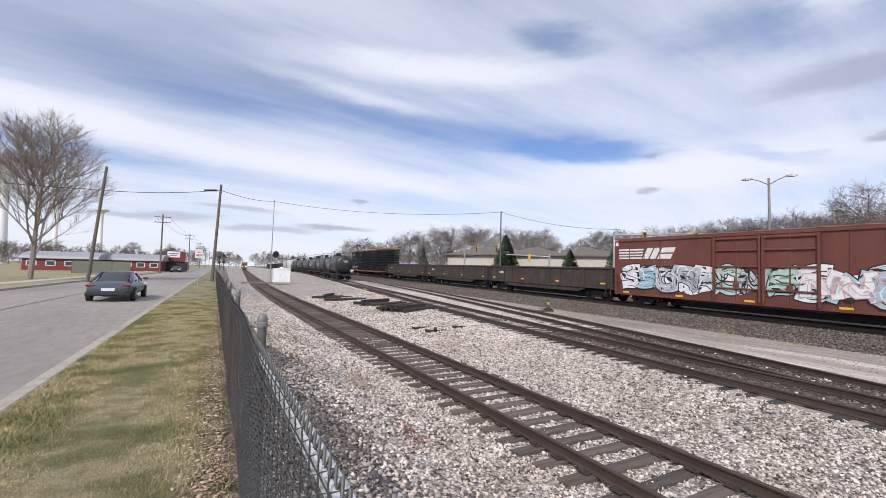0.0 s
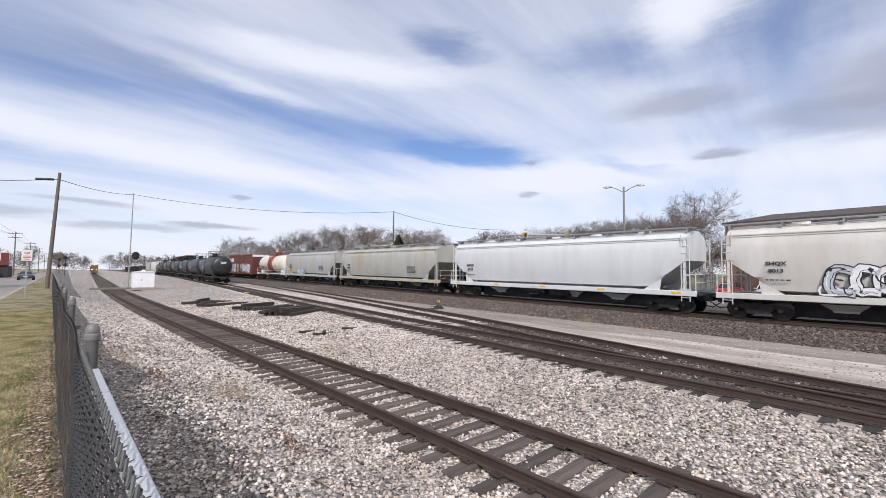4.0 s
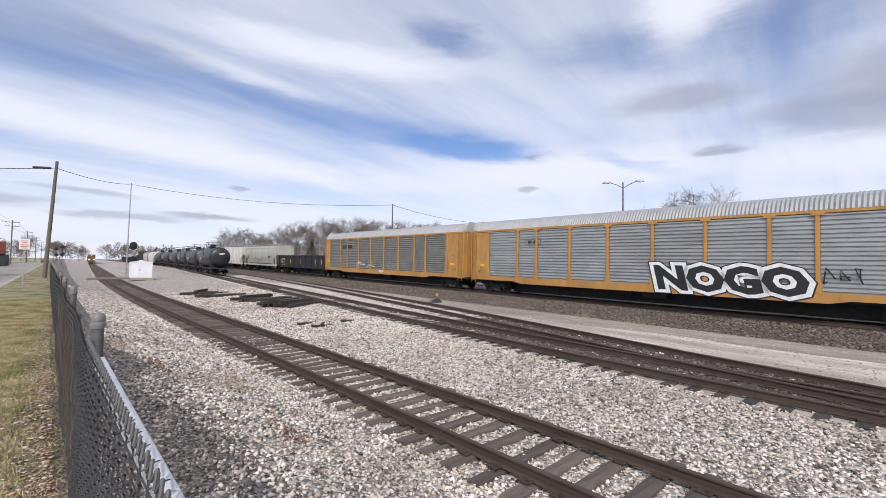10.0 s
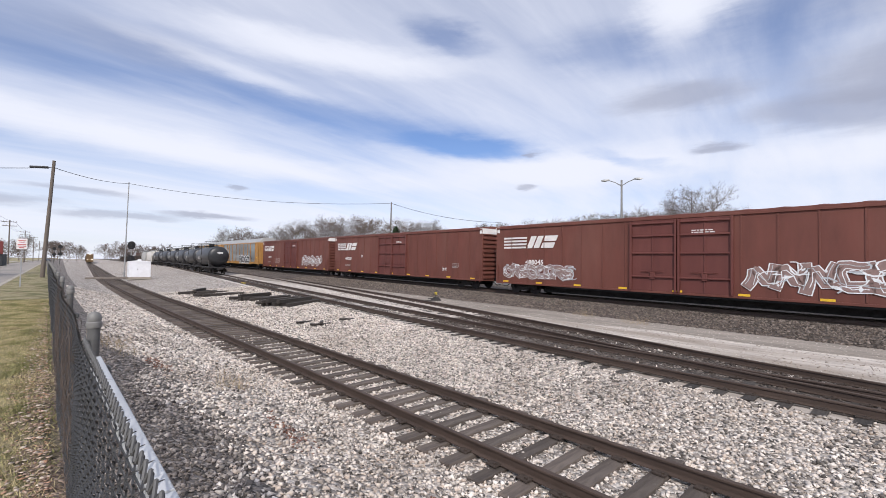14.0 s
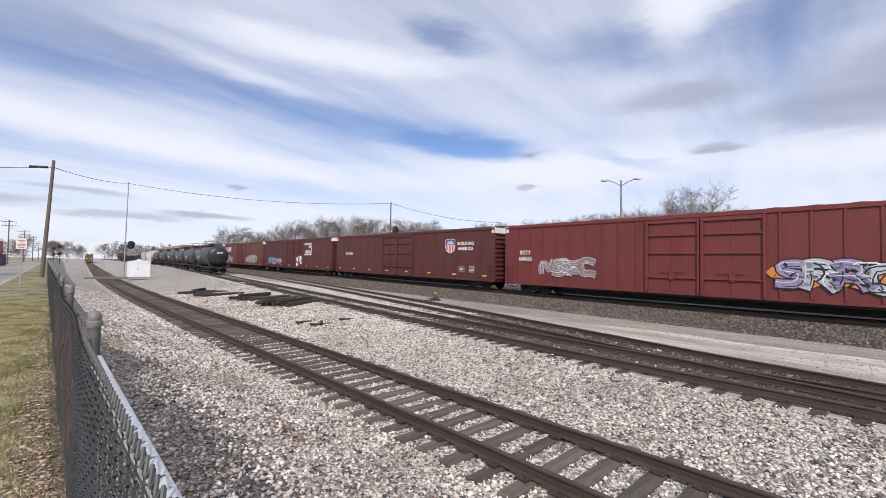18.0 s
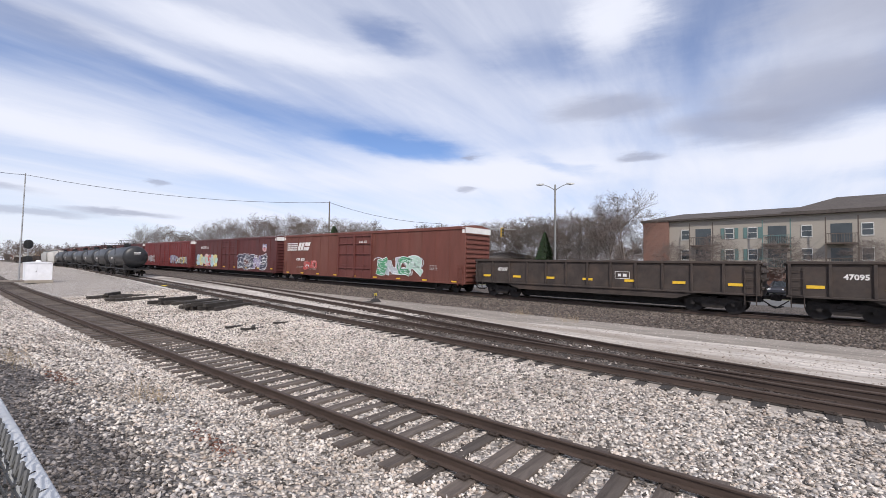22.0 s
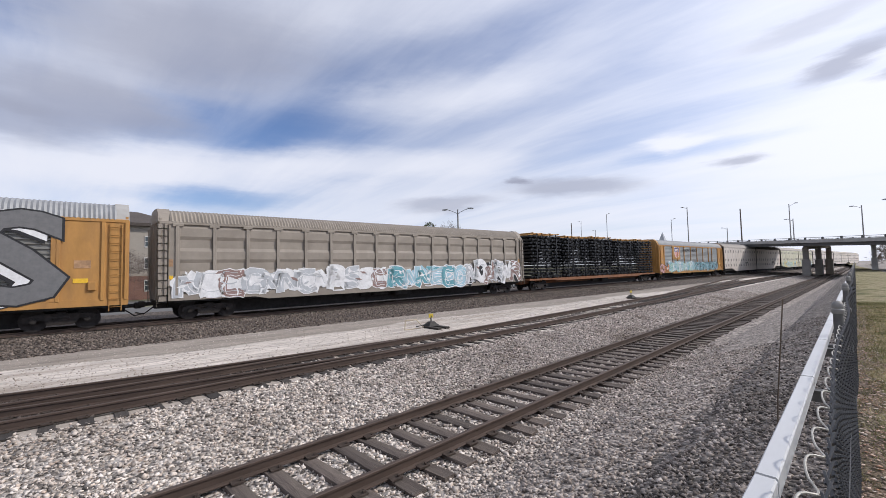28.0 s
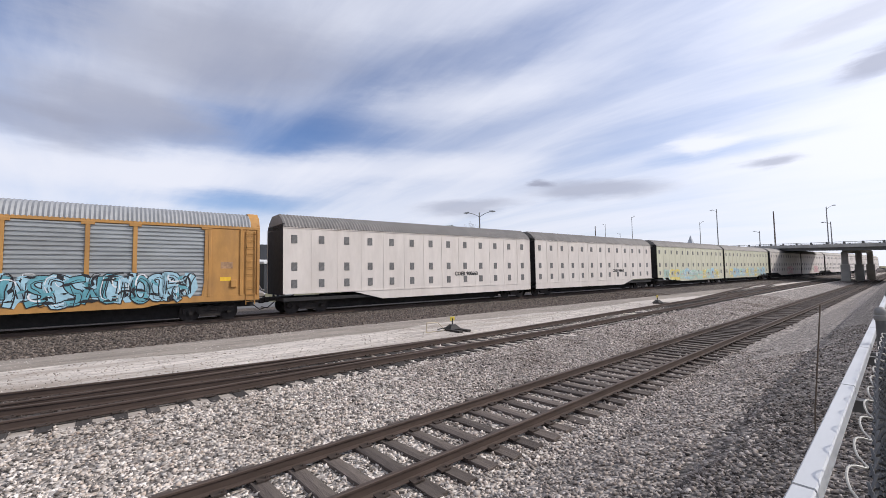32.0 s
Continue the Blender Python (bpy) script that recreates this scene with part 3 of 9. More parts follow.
def yard_bed():
    m = mat("oily_bed", (0.055, 0.043, 0.035), 0.9, var=0.5, scale=9, stain=(0.30, 0.27, 0.24), amount=0.5, sscale=0.9, bump=0.8, bscale=20)
    ys = [y for y in y_steps(-900, 1500) if -1.2 < y < 11]
    edge = lambda y: max(yard_x(y), lead_x(max(y, -10.0))) + 0.95
    solid("yard_bed", strip([(lambda y, k=k: yard_x(y) - 0.9 + (edge(y) - yard_x(y) + 0.9) * k / 6, lambda y: ground_z((yard_x(y) + edge(y)) / 2, y) + 0.012) for k in range(7)], ys), m, "dark oily ballast between the yard rails", "ballast", kind="structure")


def rail_profile():
    h = [(-0.068, -0.172), (-0.068, -0.160), (-0.012, -0.140), (-0.012, -0.045), (-0.037, -0.034), (-0.037, -0.008), (-0.028, 0.0)]
    return h + [(-u, w) for u, w in reversed(h)]


def track_rail(name, cx, off, zt, y0, y1, parent, material, label=""):
    m = Mesh()
    rings = []
    prof = rail_profile()
    zf = zt if callable(zt) else (lambda y: zt)
    for y in y_steps(y0, y1):
        d = (cx(y + 0.1) - cx(y - 0.1)) / 0.2
        k = 1 / math.hypot(1, d)
        rings.append([(cx(y) + (off + u) * k, y - (off + u) * d * k, zf(y) + w) for u, w in prof])
    m.loft(rings)
    return part(name, m, material, parent, label, smooth=40)


def tie_mesh(seed):
    r = random.Random(seed)
    m = Mesh()
    m.box(-1.3, 1.3, -0.115, 0.115, -0.18, 0.0, 0.012)
    m.v = [(x + r.uniform(-0.012, 0.012), y + r.uniform(-0.008, 0.008), z + (r.uniform(-0.012, 0.004) if z > -0.05 else 0)) for x, y, z in m.v]
    return m


def build_track(name, label, cx, zt, y0, y1, near0, near1, gap, tie_mat, rail_mat, tie_len=1.0, rails=(-0.755, 0.755)):
    tr = thing(name, label, "railway track", kind="structure")
    for off in rails:
        track_rail("rail", cx, off, zt, y0, y1, tr, rail_mat)
    shapes = [tie_mesh(k).data("tie", tie_mat) for k in range(6)]
    r = random.Random(len(name))
    y, far = y0, Mesh()
    plates = Mesh()
    zf = zt if callable(zt) else (lambda y: zt)
    while y < y1:
        d = math.atan((cx(y + 0.1) - cx(y - 0.1)) / 0.2)
        x = cx(y) + r.uniform(-0.05, 0.05)
        turn = -math.degrees(d) + r.uniform(-1.2, 1.2)
        z = zf(y) - 0.172
        if near0 < y < near1:
            part("tie", r.choice(shapes), None, tr, m=pose(x, y, z + r.uniform(-0.02, 0.0), 0, r.uniform(-0.6, 0.6), turn))
            for off in rails:
                for s in (-1, 1):
                    px = cx(y) + off + s * 0.10
                    plates.box(px - 0.075, px + 0.075, y - 0.09, y + 0.09, z, z + 0.022)
                    plates.box(px - 0.015 + s * 0.03, px + 0.015 + s * 0.03, y - 0.06, y - 0.03, z + 0.02, z + 0.05)
        else:
            c, s = math.cos(radians(turn)), math.sin(radians(turn))
            vs = [(x + c * a - s * b, y + s * a + c * b, z + e) for a in (-1.3, 1.3) for b in (-0.115, 0.115) for e in (-0.12, 0)]
            far.add(vs, [(0, 1, 3, 2), (4, 6, 7, 5), (0, 4, 5, 1), (2, 3, 7, 6), (1, 5, 7, 3)])
        y += gap * r.uniform(0.93, 1.07)
    if far.v:
        tagged(part("distant_tie_row", far, tie_mat, tr), kind="stuff")
    if plates.v:
        tagged(part("tie_plate_row", plates, MATS["rusty_steel"], tr, "rusty steel tie plates and spikes"), kind="stuff")
    return tr


def build_tracks():
    rail_m = mat("rail_steel", (0.075, 0.052, 0.041), 0.7, 0.3, var=0.25, scale=9, stretch=(1, 0.1, 1))
    mat("rusty_steel", (0.055, 0.04, 0.032), 0.85, 0.2, var=0.4, scale=20)
    tie_m = mat("weathered_tie", (0.09, 0.071, 0.06), 0.92, var=0.35, scale=9, stain=(0.17, 0.14, 0.115), amount=0.5, sscale=1.6, bump=0.7, bscale=30, rand=0.3, stretch=(0.25, 2, 2))
    dark_tie = mat("dark_tie", (0.042, 0.035, 0.03), 0.9, var=0.35, scale=9, bump=0.6, bscale=30, rand=0.25, stretch=(0.25, 2, 2))
    build_track("near_track", "brown rails on grey weathered wooden ties", near_x, Z_NEAR, -330, 420, -38, 60, 0.53, tie_m, rail_m)
    build_track("yard_track", "dark yard track with worn wooden ties", yard_x, yard_z, -330, 420, -30, 40, 0.53, dark_tie, rail_m)
    build_track("lead_track", "dark ladder track diverging from the yard track", lead_x, lambda y: yard_z(y) + 0.004, -10, 420, -9, 35, 0.55, dark_tie, rail_m)
    build_track("crossover_track", "crossover joining the yard track to the main line", cross_x, Z_YARD + 0.006, -125, -38, -50, -38, 0.55, dark_tie, rail_m)
    build_track("main_track", "main line track on a brown ballast bank", main_x, main_z, -700, 900, -45, 60, 0.5, dark_tie, rail_m)


build_ground()
yard_bed()
build_tracks()

# ---- rolling stock: each car stands at its middle, on the rail heads, +y its leading end, -x its near side ----
def car_mats():
    mat("truck_iron", (0.024, 0.02, 0.018), 0.85, 0.1, var=0.4, scale=6, stain=(0.06, 0.045, 0.036), amount=0.5, sscale=2.0)
    mat("wheel_iron", (0.026, 0.021, 0.019), 0.7, 0.2, var=0.3, scale=6)
    mat("underframe_black", (0.022, 0.02, 0.02), 0.85, var=0.4, scale=4)
    mat("boxcar_brown", (0.135, 0.042, 0.029), 0.66, var=0.16, scale=1.2, stain=(0.17, 0.072, 0.052), amount=0.5, sscale=0.5, bump=0.12, bscale=6, stretch=(1, 1, 0.3))
    mat("door_brown", (0.12, 0.033, 0.026), 0.62, var=0.14, scale=1.2, stain=(0.16, 0.06, 0.045), amount=0.4, sscale=0.6, stretch=(1, 1, 0.3))
    mat("boxcar_oxide", (0.092, 0.022, 0.02), 0.62, var=0.16, scale=1.2, stain=(0.075, 0.03, 0.028), amount=0.5, sscale=0.5, bump=0.12, bscale=6, stretch=(1, 1, 0.3))
    mat("boxcar_red", (0.155, 0.028, 0.026), 0.6, var=0.14, scale=1.2, stain=(0.11, 0.03, 0.028), amount=0.5, sscale=0.5, bump=0.12, bscale=6, stretch=(1, 1, 0.3))
    mat("white_paint", (0.72, 0.70, 0.67), 0.6, var=0.12, scale=3, stain=(0.45, 0.40, 0.35), amount=0.35, sscale=1.5)
    mat("reflector_yellow", (0.75, 0.46, 0.03), 0.5, var=0.12, scale=8)
    mat("black_paint", (0.02, 0.02, 0.022), 0.6, var=0.2, scale=5)
    mat("galvanized", (0.37, 0.385, 0.385), 0.5, 0.4, var=0.14, scale=1.6, stain=(0.25, 0.24, 0.22), amount=0.45, sscale=0.5, stretch=(1, 0.4, 1))
    mat("galvanized_dull", (0.225, 0.222, 0.205), 0.6, 0.3, var=0.16, scale=1.6, stain=(0.24, 0.21, 0.17), amount=0.5, sscale=0.5)
    mat("roof_steel", (0.31, 0.315, 0.32), 0.62, 0.3, var=0.14, scale=2, stain=(0.30, 0.29, 0.28), amount=0.4, sscale=0.4)
    mat("rack_yellow", (0.43, 0.22, 0.06), 0.65, var=0.14, scale=2, stain=(0.24, 0.13, 0.055), amount=0.55, sscale=0.8, stretch=(1, 1, 0.4))
    mat("rack_taupe", (0.27, 0.235, 0.195), 0.65, var=0.12, scale=1.5, stain=(0.20, 0.17, 0.14), amount=0.5, sscale=0.5)
    mat("rack_white", (0.62, 0.565, 0.515), 0.65, var=0.08, scale=1.5, stain=(0.48, 0.42, 0.37), amount=0.5, sscale=0.4, stretch=(1, 1, 0.3))
    mat("rack_cream", (0.55, 0.53, 0.40), 0.65, var=0.08, scale=1.5, stain=(0.45, 0.42, 0.32), amount=0.4, sscale=0.4, stretch=(1, 1, 0.3))
    mat("hopper_grey", (0.40, 0.395, 0.375), 0.62, var=0.09, scale=1.5, stain=(0.30, 0.27, 0.23), amount=0.5, sscale=0.45, bump=0.08, bscale=4, stretch=(1, 1, 0.25))
    mat("hopper_rusty", (0.40, 0.395, 0.355), 0.65, var=0.1, scale=1.5, stain=(0.37, 0.26, 0.14), amount=0.45, sscale=0.55, bump=0.08, bscale=4, stretch=(1, 1, 0.22))
    mat("hopper_white", (0.62, 0.63, 0.63), 0.6, var=0.06, scale=1.5, stain=(0.47, 0.46, 0.44), amount=0.35, sscale=0.45, stretch=(1, 1, 0.25))
    mat("hopper_ivory", (0.60, 0.575, 0.53), 0.62, var=0.08, scale=1.5, stain=(0.46, 0.42, 0.37), amount=0.45, sscale=0.5, stretch=(1, 1, 0.25))
    mat("hopper_steelgrey", (0.31, 0.335, 0.335), 0.6, var=0.08, scale=1.5, stain=(0.28, 0.28, 0.27), amount=0.45, sscale=0.5, stretch=(1, 1, 0.25))
    mat("gondola_brown", (0.048, 0.036, 0.03), 0.8, var=0.3, scale=1.5, stain=(0.085, 0.055, 0.04), amount=0.6, sscale=0.7, bump=0.2, bscale=6)
    mat("gondola_black", (0.016, 0.016, 0.018), 0.6, var=0.3, scale=1.5, stain=(0.035, 0.032, 0.03), amount=0.4, sscale=0.7)
    mat("scraped_tan", (0.40, 0.24, 0.13), 0.75, var=0.3, scale=3, stain=(0.10, 0.06, 0.04), amount=0.8, sscale=1.3)
    mat("tank_white", (0.66, 0.61, 0.53), 0.55, var=0.06, scale=1.5, stain=(0.52, 0.44, 0.34), amount=0.4, sscale=0.5)
    mat("tank_red", (0.27, 0.06, 0.035), 0.6, var=0.12, scale=2)
    mat("tank_black", (0.018, 0.018, 0.02), 0.42, var=0.3, scale=2, stain=(0.05, 0.047, 0.043), amount=0.5, sscale=0.6)
    mat("frame_black", (0.011, 0.011, 0.013), 0.38, var=0.2, scale=5)
    mat("flat_orange", (0.22, 0.09, 0.038), 0.75, var=0.2, scale=2, stain=(0.14, 0.07, 0.04), amount=0.6, sscale=0.8)
    mat("roof_dark", (0.21, 0.195, 0.18), 0.6, 0.3, var=0.14, scale=2, stain=(0.15, 0.14, 0.13), amount=0.4, sscale=0.4)
    mat("hood_grey", (0.36, 0.352, 0.335), 0.6, var=0.1, scale=2, stain=(0.32, 0.29, 0.26), amount=0.5, sscale=0.8)
    mat("vent_grey", (0.16, 0.155, 0.15), 0.7, var=0.2, scale=5)
    mat("lettering_black", (0.03, 0.03, 0.032), 0.7)
    mat("lettering_white", (0.70, 0.67, 0.64), 0.7)
    mat("lettering_worn", (0.36, 0.31, 0.29), 0.75)
    mat("shield_blue", (0.04, 0.06, 0.22), 0.6)
    mat("shield_red", (0.50, 0.05, 0.05), 0.6)


car_mats()
SHARED = {}


def shared(key, make, material, smooth=0.0):
    if key not in SHARED:
        SHARED[key] = make().data(key, MATS[material], smooth)
    return SHARED[key]


def truck_frame():
    m = Mesh()
    for s in (-1, 1):
        x0, x1 = s * 0.93, s * 1.08
        top = [(-1.22, 0.62), (-1.10, 0.66), (-0.55, 0.74), (0.55, 0.74), (1.10, 0.66), (1.22, 0.62), (1.22, 0.42), (1.05, 0.36), (0.62, 0.50), (0.42, 0.24), (-0.42, 0.24), (-0.62, 0.50), (-1.05, 0.36), (-1.22, 0.42)]
        m.extr(top, x0, x1, axis="x")
        for y in (-0.18, 0, 0.18):
            m.tube((s * 1.0, y, 0.26), (s * 1.0, y, 0.52), 0.075, 7)
        for y in (-0.89, 0.89):
            m.tube((s * 0.9, y, 0.46), (s * 1.17, y, 0.46), 0.11, 8)
        m.box(x0 - s * 0.02, x1 + s * 0.03, -0.3, 0.3, 0.50, 0.60, 0.02)
    m.box(-1.05, 1.05, -0.2, 0.2, 0.52, 0.82, 0.03)
    for y in (-0.89, 0.89):
        m.tube((-0.8, y, 0.46), (0.8, y, 0.46), 0.08, 8)
    return m


def wheel_mesh():
    m = Mesh()
    n = 18

    def ring(x, r):
        return [(x, r * math.cos(2 * math.pi * i / n), r * math.sin(2 * math.pi * i / n)) for i in range(n)]
    m.loft([ring(-0.07, 0.30), ring(-0.07, 0.44), ring(-0.055, 0.457), ring(0.045, 0.462), ring(0.05, 0.485), ring(0.075, 0.48), ring(0.075, 0.30)])
    m.tube((-0.10, 0, 0), (0.05, 0, 0), 0.10, 10)
    return m


def coupler_mesh():
    m = Mesh()
    m.box(-0.08, 0.08, -0.5, 0.25, 0.76, 0.94, 0.02)
    m.box(-0.16, 0.14, 0.2, 0.52, 0.70, 1.0, 0.05)
    m.tube((0.25, -0.2, 0.7), (0.12, 0.25, 0.35), 0.03, 6)
    m.tube((0.12, 0.25, 0.35), (0.05, 0.6, 0.45), 0.03, 6)
    return m


def running_gear(car, L, off=2.3, gap=0.35):
    q = L / 2 - off - 1.25
    # sill drawn deeper than real: the black box fills in for under-car shade
    sill = Mesh().box(-0.36, 0.36, -q, q, 0.17, 1.05, 0.03)
    sill.box(-1.1, -0.4, -1.6, -0.2, 0.5, 0.95, 0.05)
    sill.tube((-0.9, 0.4, 0.75), (-0.9, 1.7, 0.75), 0.2, 10)
    part("centre_sill", sill, MATS["underframe_black"], car)
    for s in (1, -1):
        tr = part("truck", shared("truck_frame", truck_frame, "truck_iron"), None, car, m=pose(0, s * (L / 2 - off), 0))
        for x in (-0.76, 0.76):
            for y in (-0.89, 0.89):
                part("wheel", shared("wheel", wheel_mesh, "wheel_iron", 35), None, tr, m=pose(x, y, 0.46, 0, 0, 0 if x > 0 else 180))
        part("coupler", shared("coupler", coupler_mesh, "truck_iron"), None, car, m=pose(0, s * (L / 2 + gap * 0.45), 0, 0, 0, 0 if s > 0 else 180))


def ladder_mesh(h, w, n, r=0.016):
    """Stiles and rungs in the plane of a side: y across, z up."""
    m = Mesh()
    for y in (-w / 2, w / 2):
        m.box(-0.02, 0.02, y - 0.02, y + 0.02, 0, h)
    for i in range(n):
        z = h * (i + 0.5) / n
        m.tube((-0.03, -w / 2, z), (-0.03, w / 2, z), r, 6)
    return m


def put_ladder(car, x, y, z, h, material, w=0.45):
    n = max(2, round(h / 0.38))
    for s in (-1, 1):
        part("ladder", shared("ladder_%.2f_%.2f_%s" % (h, w, material), lambda: ladder_mesh(h, w, n), material), None, car, m=pose(s * x, y, z, 0, 0, 0 if s < 0 else 180))


def brake_gear(car, L):
    m = Mesh()
    m.tube((-0.6, 1.0, 0.75), (-0.6, 2.4, 0.75), 0.2, 10)
    m.tube((0.5, -1.2, 0.72), (0.5, -0.2, 0.72), 0.16, 10)
    m.tube((-0.3, -L * 0.35, 0.62), (-0.3, L * 0.35, 0.62), 0.03, 6)
    m.tube((-1.3, -L * 0.42, 0.9), (-1.3, L * 0.42, 0.9), 0.025, 6)
    part("brake_gear", m, MATS["underframe_black"], car)


def reflectors(car, L, z, step, x=1.56, w=0.5, h=0.11):
    for s in (-1,):
        n = int((L - 2) / step)
        for i in range(n + 1):
            y = L / 2 - 1.0 - i * (L - 2) / max(n, 1)
            part("reflector", shared("reflector_%.2f" % w, lambda: Mesh().box(-0.006, 0.006, -w / 2, w / 2, -h / 2, h / 2), "reflector_yellow"), None, car, m=pose(s * x, y, z))


def stripes_mark(car, y, z, w, h, x, material="lettering_white"):
    """A railway emblem reduced to plain shapes: four speed bars running into two slanted blocks. y is its north end."""
    m = Mesh()
    for i in range(4):
        z0 = z - h / 2 + i * h * 0.27
        m.extr([(y, z0), (y, z0 + h * 0.15), (y - w * (0.46 + i * 0.012), z0 + h * 0.15), (y - w * (0.45 + i * 0.012), z0)], x - 0.004, x, axis="x")
    lean = 0.09 * w

    def block(a, b, lo=0.0, hi=1.0):
        q = lambda f, g: (y - w * f - lean * g, z - h / 2 + h * g)
        m.extr([q(a, lo), q(a, hi), q(b, hi), q(b, lo)], x - 0.004, x, axis="x")
    block(0.47, 0.575)
    block(0.60, 0.705)
    block(0.735, 0.96, 0.0, 0.44)
    block(0.735, 0.96, 0.56, 1.0)
    part("emblem", m, MATS[material], car, "white painted emblem of bars and slanted blocks")


def shield_mark(car, y, z, w, h, x):
    def outline(k):
        pts = [(-0.5, 0.42), (-0.3, 0.5), (0, 0.44), (0.3, 0.5), (0.5, 0.42), (0.5, -0.1), (0.4, -0.32), (0, -0.5), (-0.4, -0.32), (-0.5, -0.1)]
        return [(y + a * w * k, z + b * h * k) for a, b in pts]
    e = part("emblem", Mesh().extr(outline(1.08), x - 0.003, x, axis="x"), MATS["lettering_white"], car, "shield emblem, blue over red and white stripes")
    top = [(y + a * w, z + b * h) for a, b in ((-0.5, 0.42), (-0.3, 0.5), (0, 0.44), (0.3, 0.5), (0.5, 0.42), (0.5, 0.08), (-0.5, 0.08))]
    part("shield_top", Mesh().extr(top, x - 0.007, x - 0.003, axis="x"), MATS["shield_blue"], e)
    m = Mesh()
    for i in range(6):
        a = -0.46 + i * 0.166
        lo = -0.5 + 0.32 * min(1.0, abs(a + 0.045) * 1.6)
        m.box(x - 0.007, x - 0.003, y + a * w, y + (a + 0.09) * w, z + lo * h, z + 0.06 * h)
    part("shield_stripe", m, MATS["shield_red"], e)
    b = Mesh()
    for zz, ww in ((0.31, 0.62), (0.18, 0.74)):
        b.box(x - 0.010, x - 0.007, y - ww * w / 2, y + ww * w / 2, z + (zz - 0.04) * h, z + (zz + 0.04) * h)
    part("shield_bar", b, MATS["lettering_white"], e)


def small_print(car, y, z, w, rows, x, material="lettering_white", seed=1):
    """Writing too small to read: rows of short bars."""
    r = random.Random(seed)
    m = Mesh()
    for i in range(rows):
        a = y + w / 2
        while a > y - w / 2:
            b = a - r.uniform(0.08, 0.22)
            m.box(x - 0.003, x, b, a, z - i * 0.11, z - i * 0.11 + 0.055)
            a = b - 0.05
    part("small_print", m, MATS[material], car)


def data_box(car, y, z, w, h, x, material="lettering_white"):
    m = Mesh()
    t = 0.022
    for a, b, c, d in ((-w / 2, w / 2, h / 2 - t, h / 2), (-w / 2, w / 2, -h / 2, -h / 2 + t), (-w / 2, -w / 2 + t, -h / 2, h / 2), (w / 2 - t, w / 2, -h / 2, h / 2), (-0.3 * w, -0.05 * w, -0.2 * h, 0.2 * h), (0.08 * w, 0.3 * w, -0.2 * h, 0.2 * h)):
        m.box(x - 0.003, x, y + a, y + b, z + c, z + d)
    part("data_panel", m, MATS[material], car)


def paint(name, col):
    return mat("spray_" + name, col, 0.6, var=0.15, scale=4)


SPRAY = {k: paint(k, c) for k, c in dict(white=(0.72, 0.72, 0.72), black=(0.015, 0.015, 0.017), teal=(0.12, 0.33, 0.38), sky=(0.33, 0.52, 0.60), lime=(0.36, 0.50, 0.13), red=(0.48, 0.07, 0.06), orange=(0.62, 0.22, 0.05),
                                         yellow=(0.70, 0.58, 0.16), pink=(0.60, 0.36, 0.36), violet=(0.28, 0.23, 0.36), silver=(0.45, 0.47, 0.49), green=(0.07, 0.30, 0.14), mint=(0.42, 0.58, 0.48), dim=(0.26, 0.17, 0.15), primer=(0.15, 0.15, 0.152), ink=(0.035, 0.033, 0.06)).items()}


def blob(r, cy, cz, ry, rz, n=11, spike=0.25):
    return [(cy + ry * math.cos(2 * math.pi * i / n) * (1 + r.uniform(-spike, spike)), cz + rz * math.sin(2 * math.pi * i / n) * (1 + r.uniform(-spike, spike))) for i in range(n)]


def flat_poly(m, pts, x):
    m.add([(x, y, z) for y, z in pts] + [(x - 0.002, y, z) for y, z in pts], [tuple(range(len(pts))), tuple(range(2 * len(pts) - 1, len(pts) - 1, -1))])


def stroke(m, pts, w, x):
    """A ribbon of even width along a line, its corners joined."""
    n = len(pts)
    left, right = [], []
    for i, (a, b) in enumerate(pts):
        (pa, pb), (qa, qb) = pts[max(i - 1, 0)], pts[min(i + 1, n - 1)]
        L = math.hypot(qa - pa, qb - pb) or 1.0
        u, v = -(qb - pb) / L * w / 2, (qa - pa) / L * w / 2
        if i == 0:
            a, b = a - v * 0.5, b + u * 0.5
        elif i == n - 1:
            a, b = a + v * 0.5, b - u * 0.5
        left.append((a + u, b + v))
        right.append((a - u, b - v))
    vs = [(x, p[0], p[1]) for p in left] + [(x, p[0], p[1]) for p in right]
    m.add(vs, [(i, i + 1, n + i + 1, n + i) for i in range(n - 1)])


def rounded(pts, r):
    """A stroke with its corners cut and bowed, as a spray can draws it."""
    out = [pts[0]]
    for (a, b), (c, d) in zip(pts[:-1], pts[1:]):
        L = math.hypot(c - a, d - b)
        k = r.uniform(-0.14, 0.14)
        for t in (0.2, 0.5, 0.8):
            q = k * 4 * t * (1 - t)
            out.append((a + (c - a) * t - (d - b) * q, b + (d - b) * t + (c - a) * q))
    out.append(pts[-1])
    return out


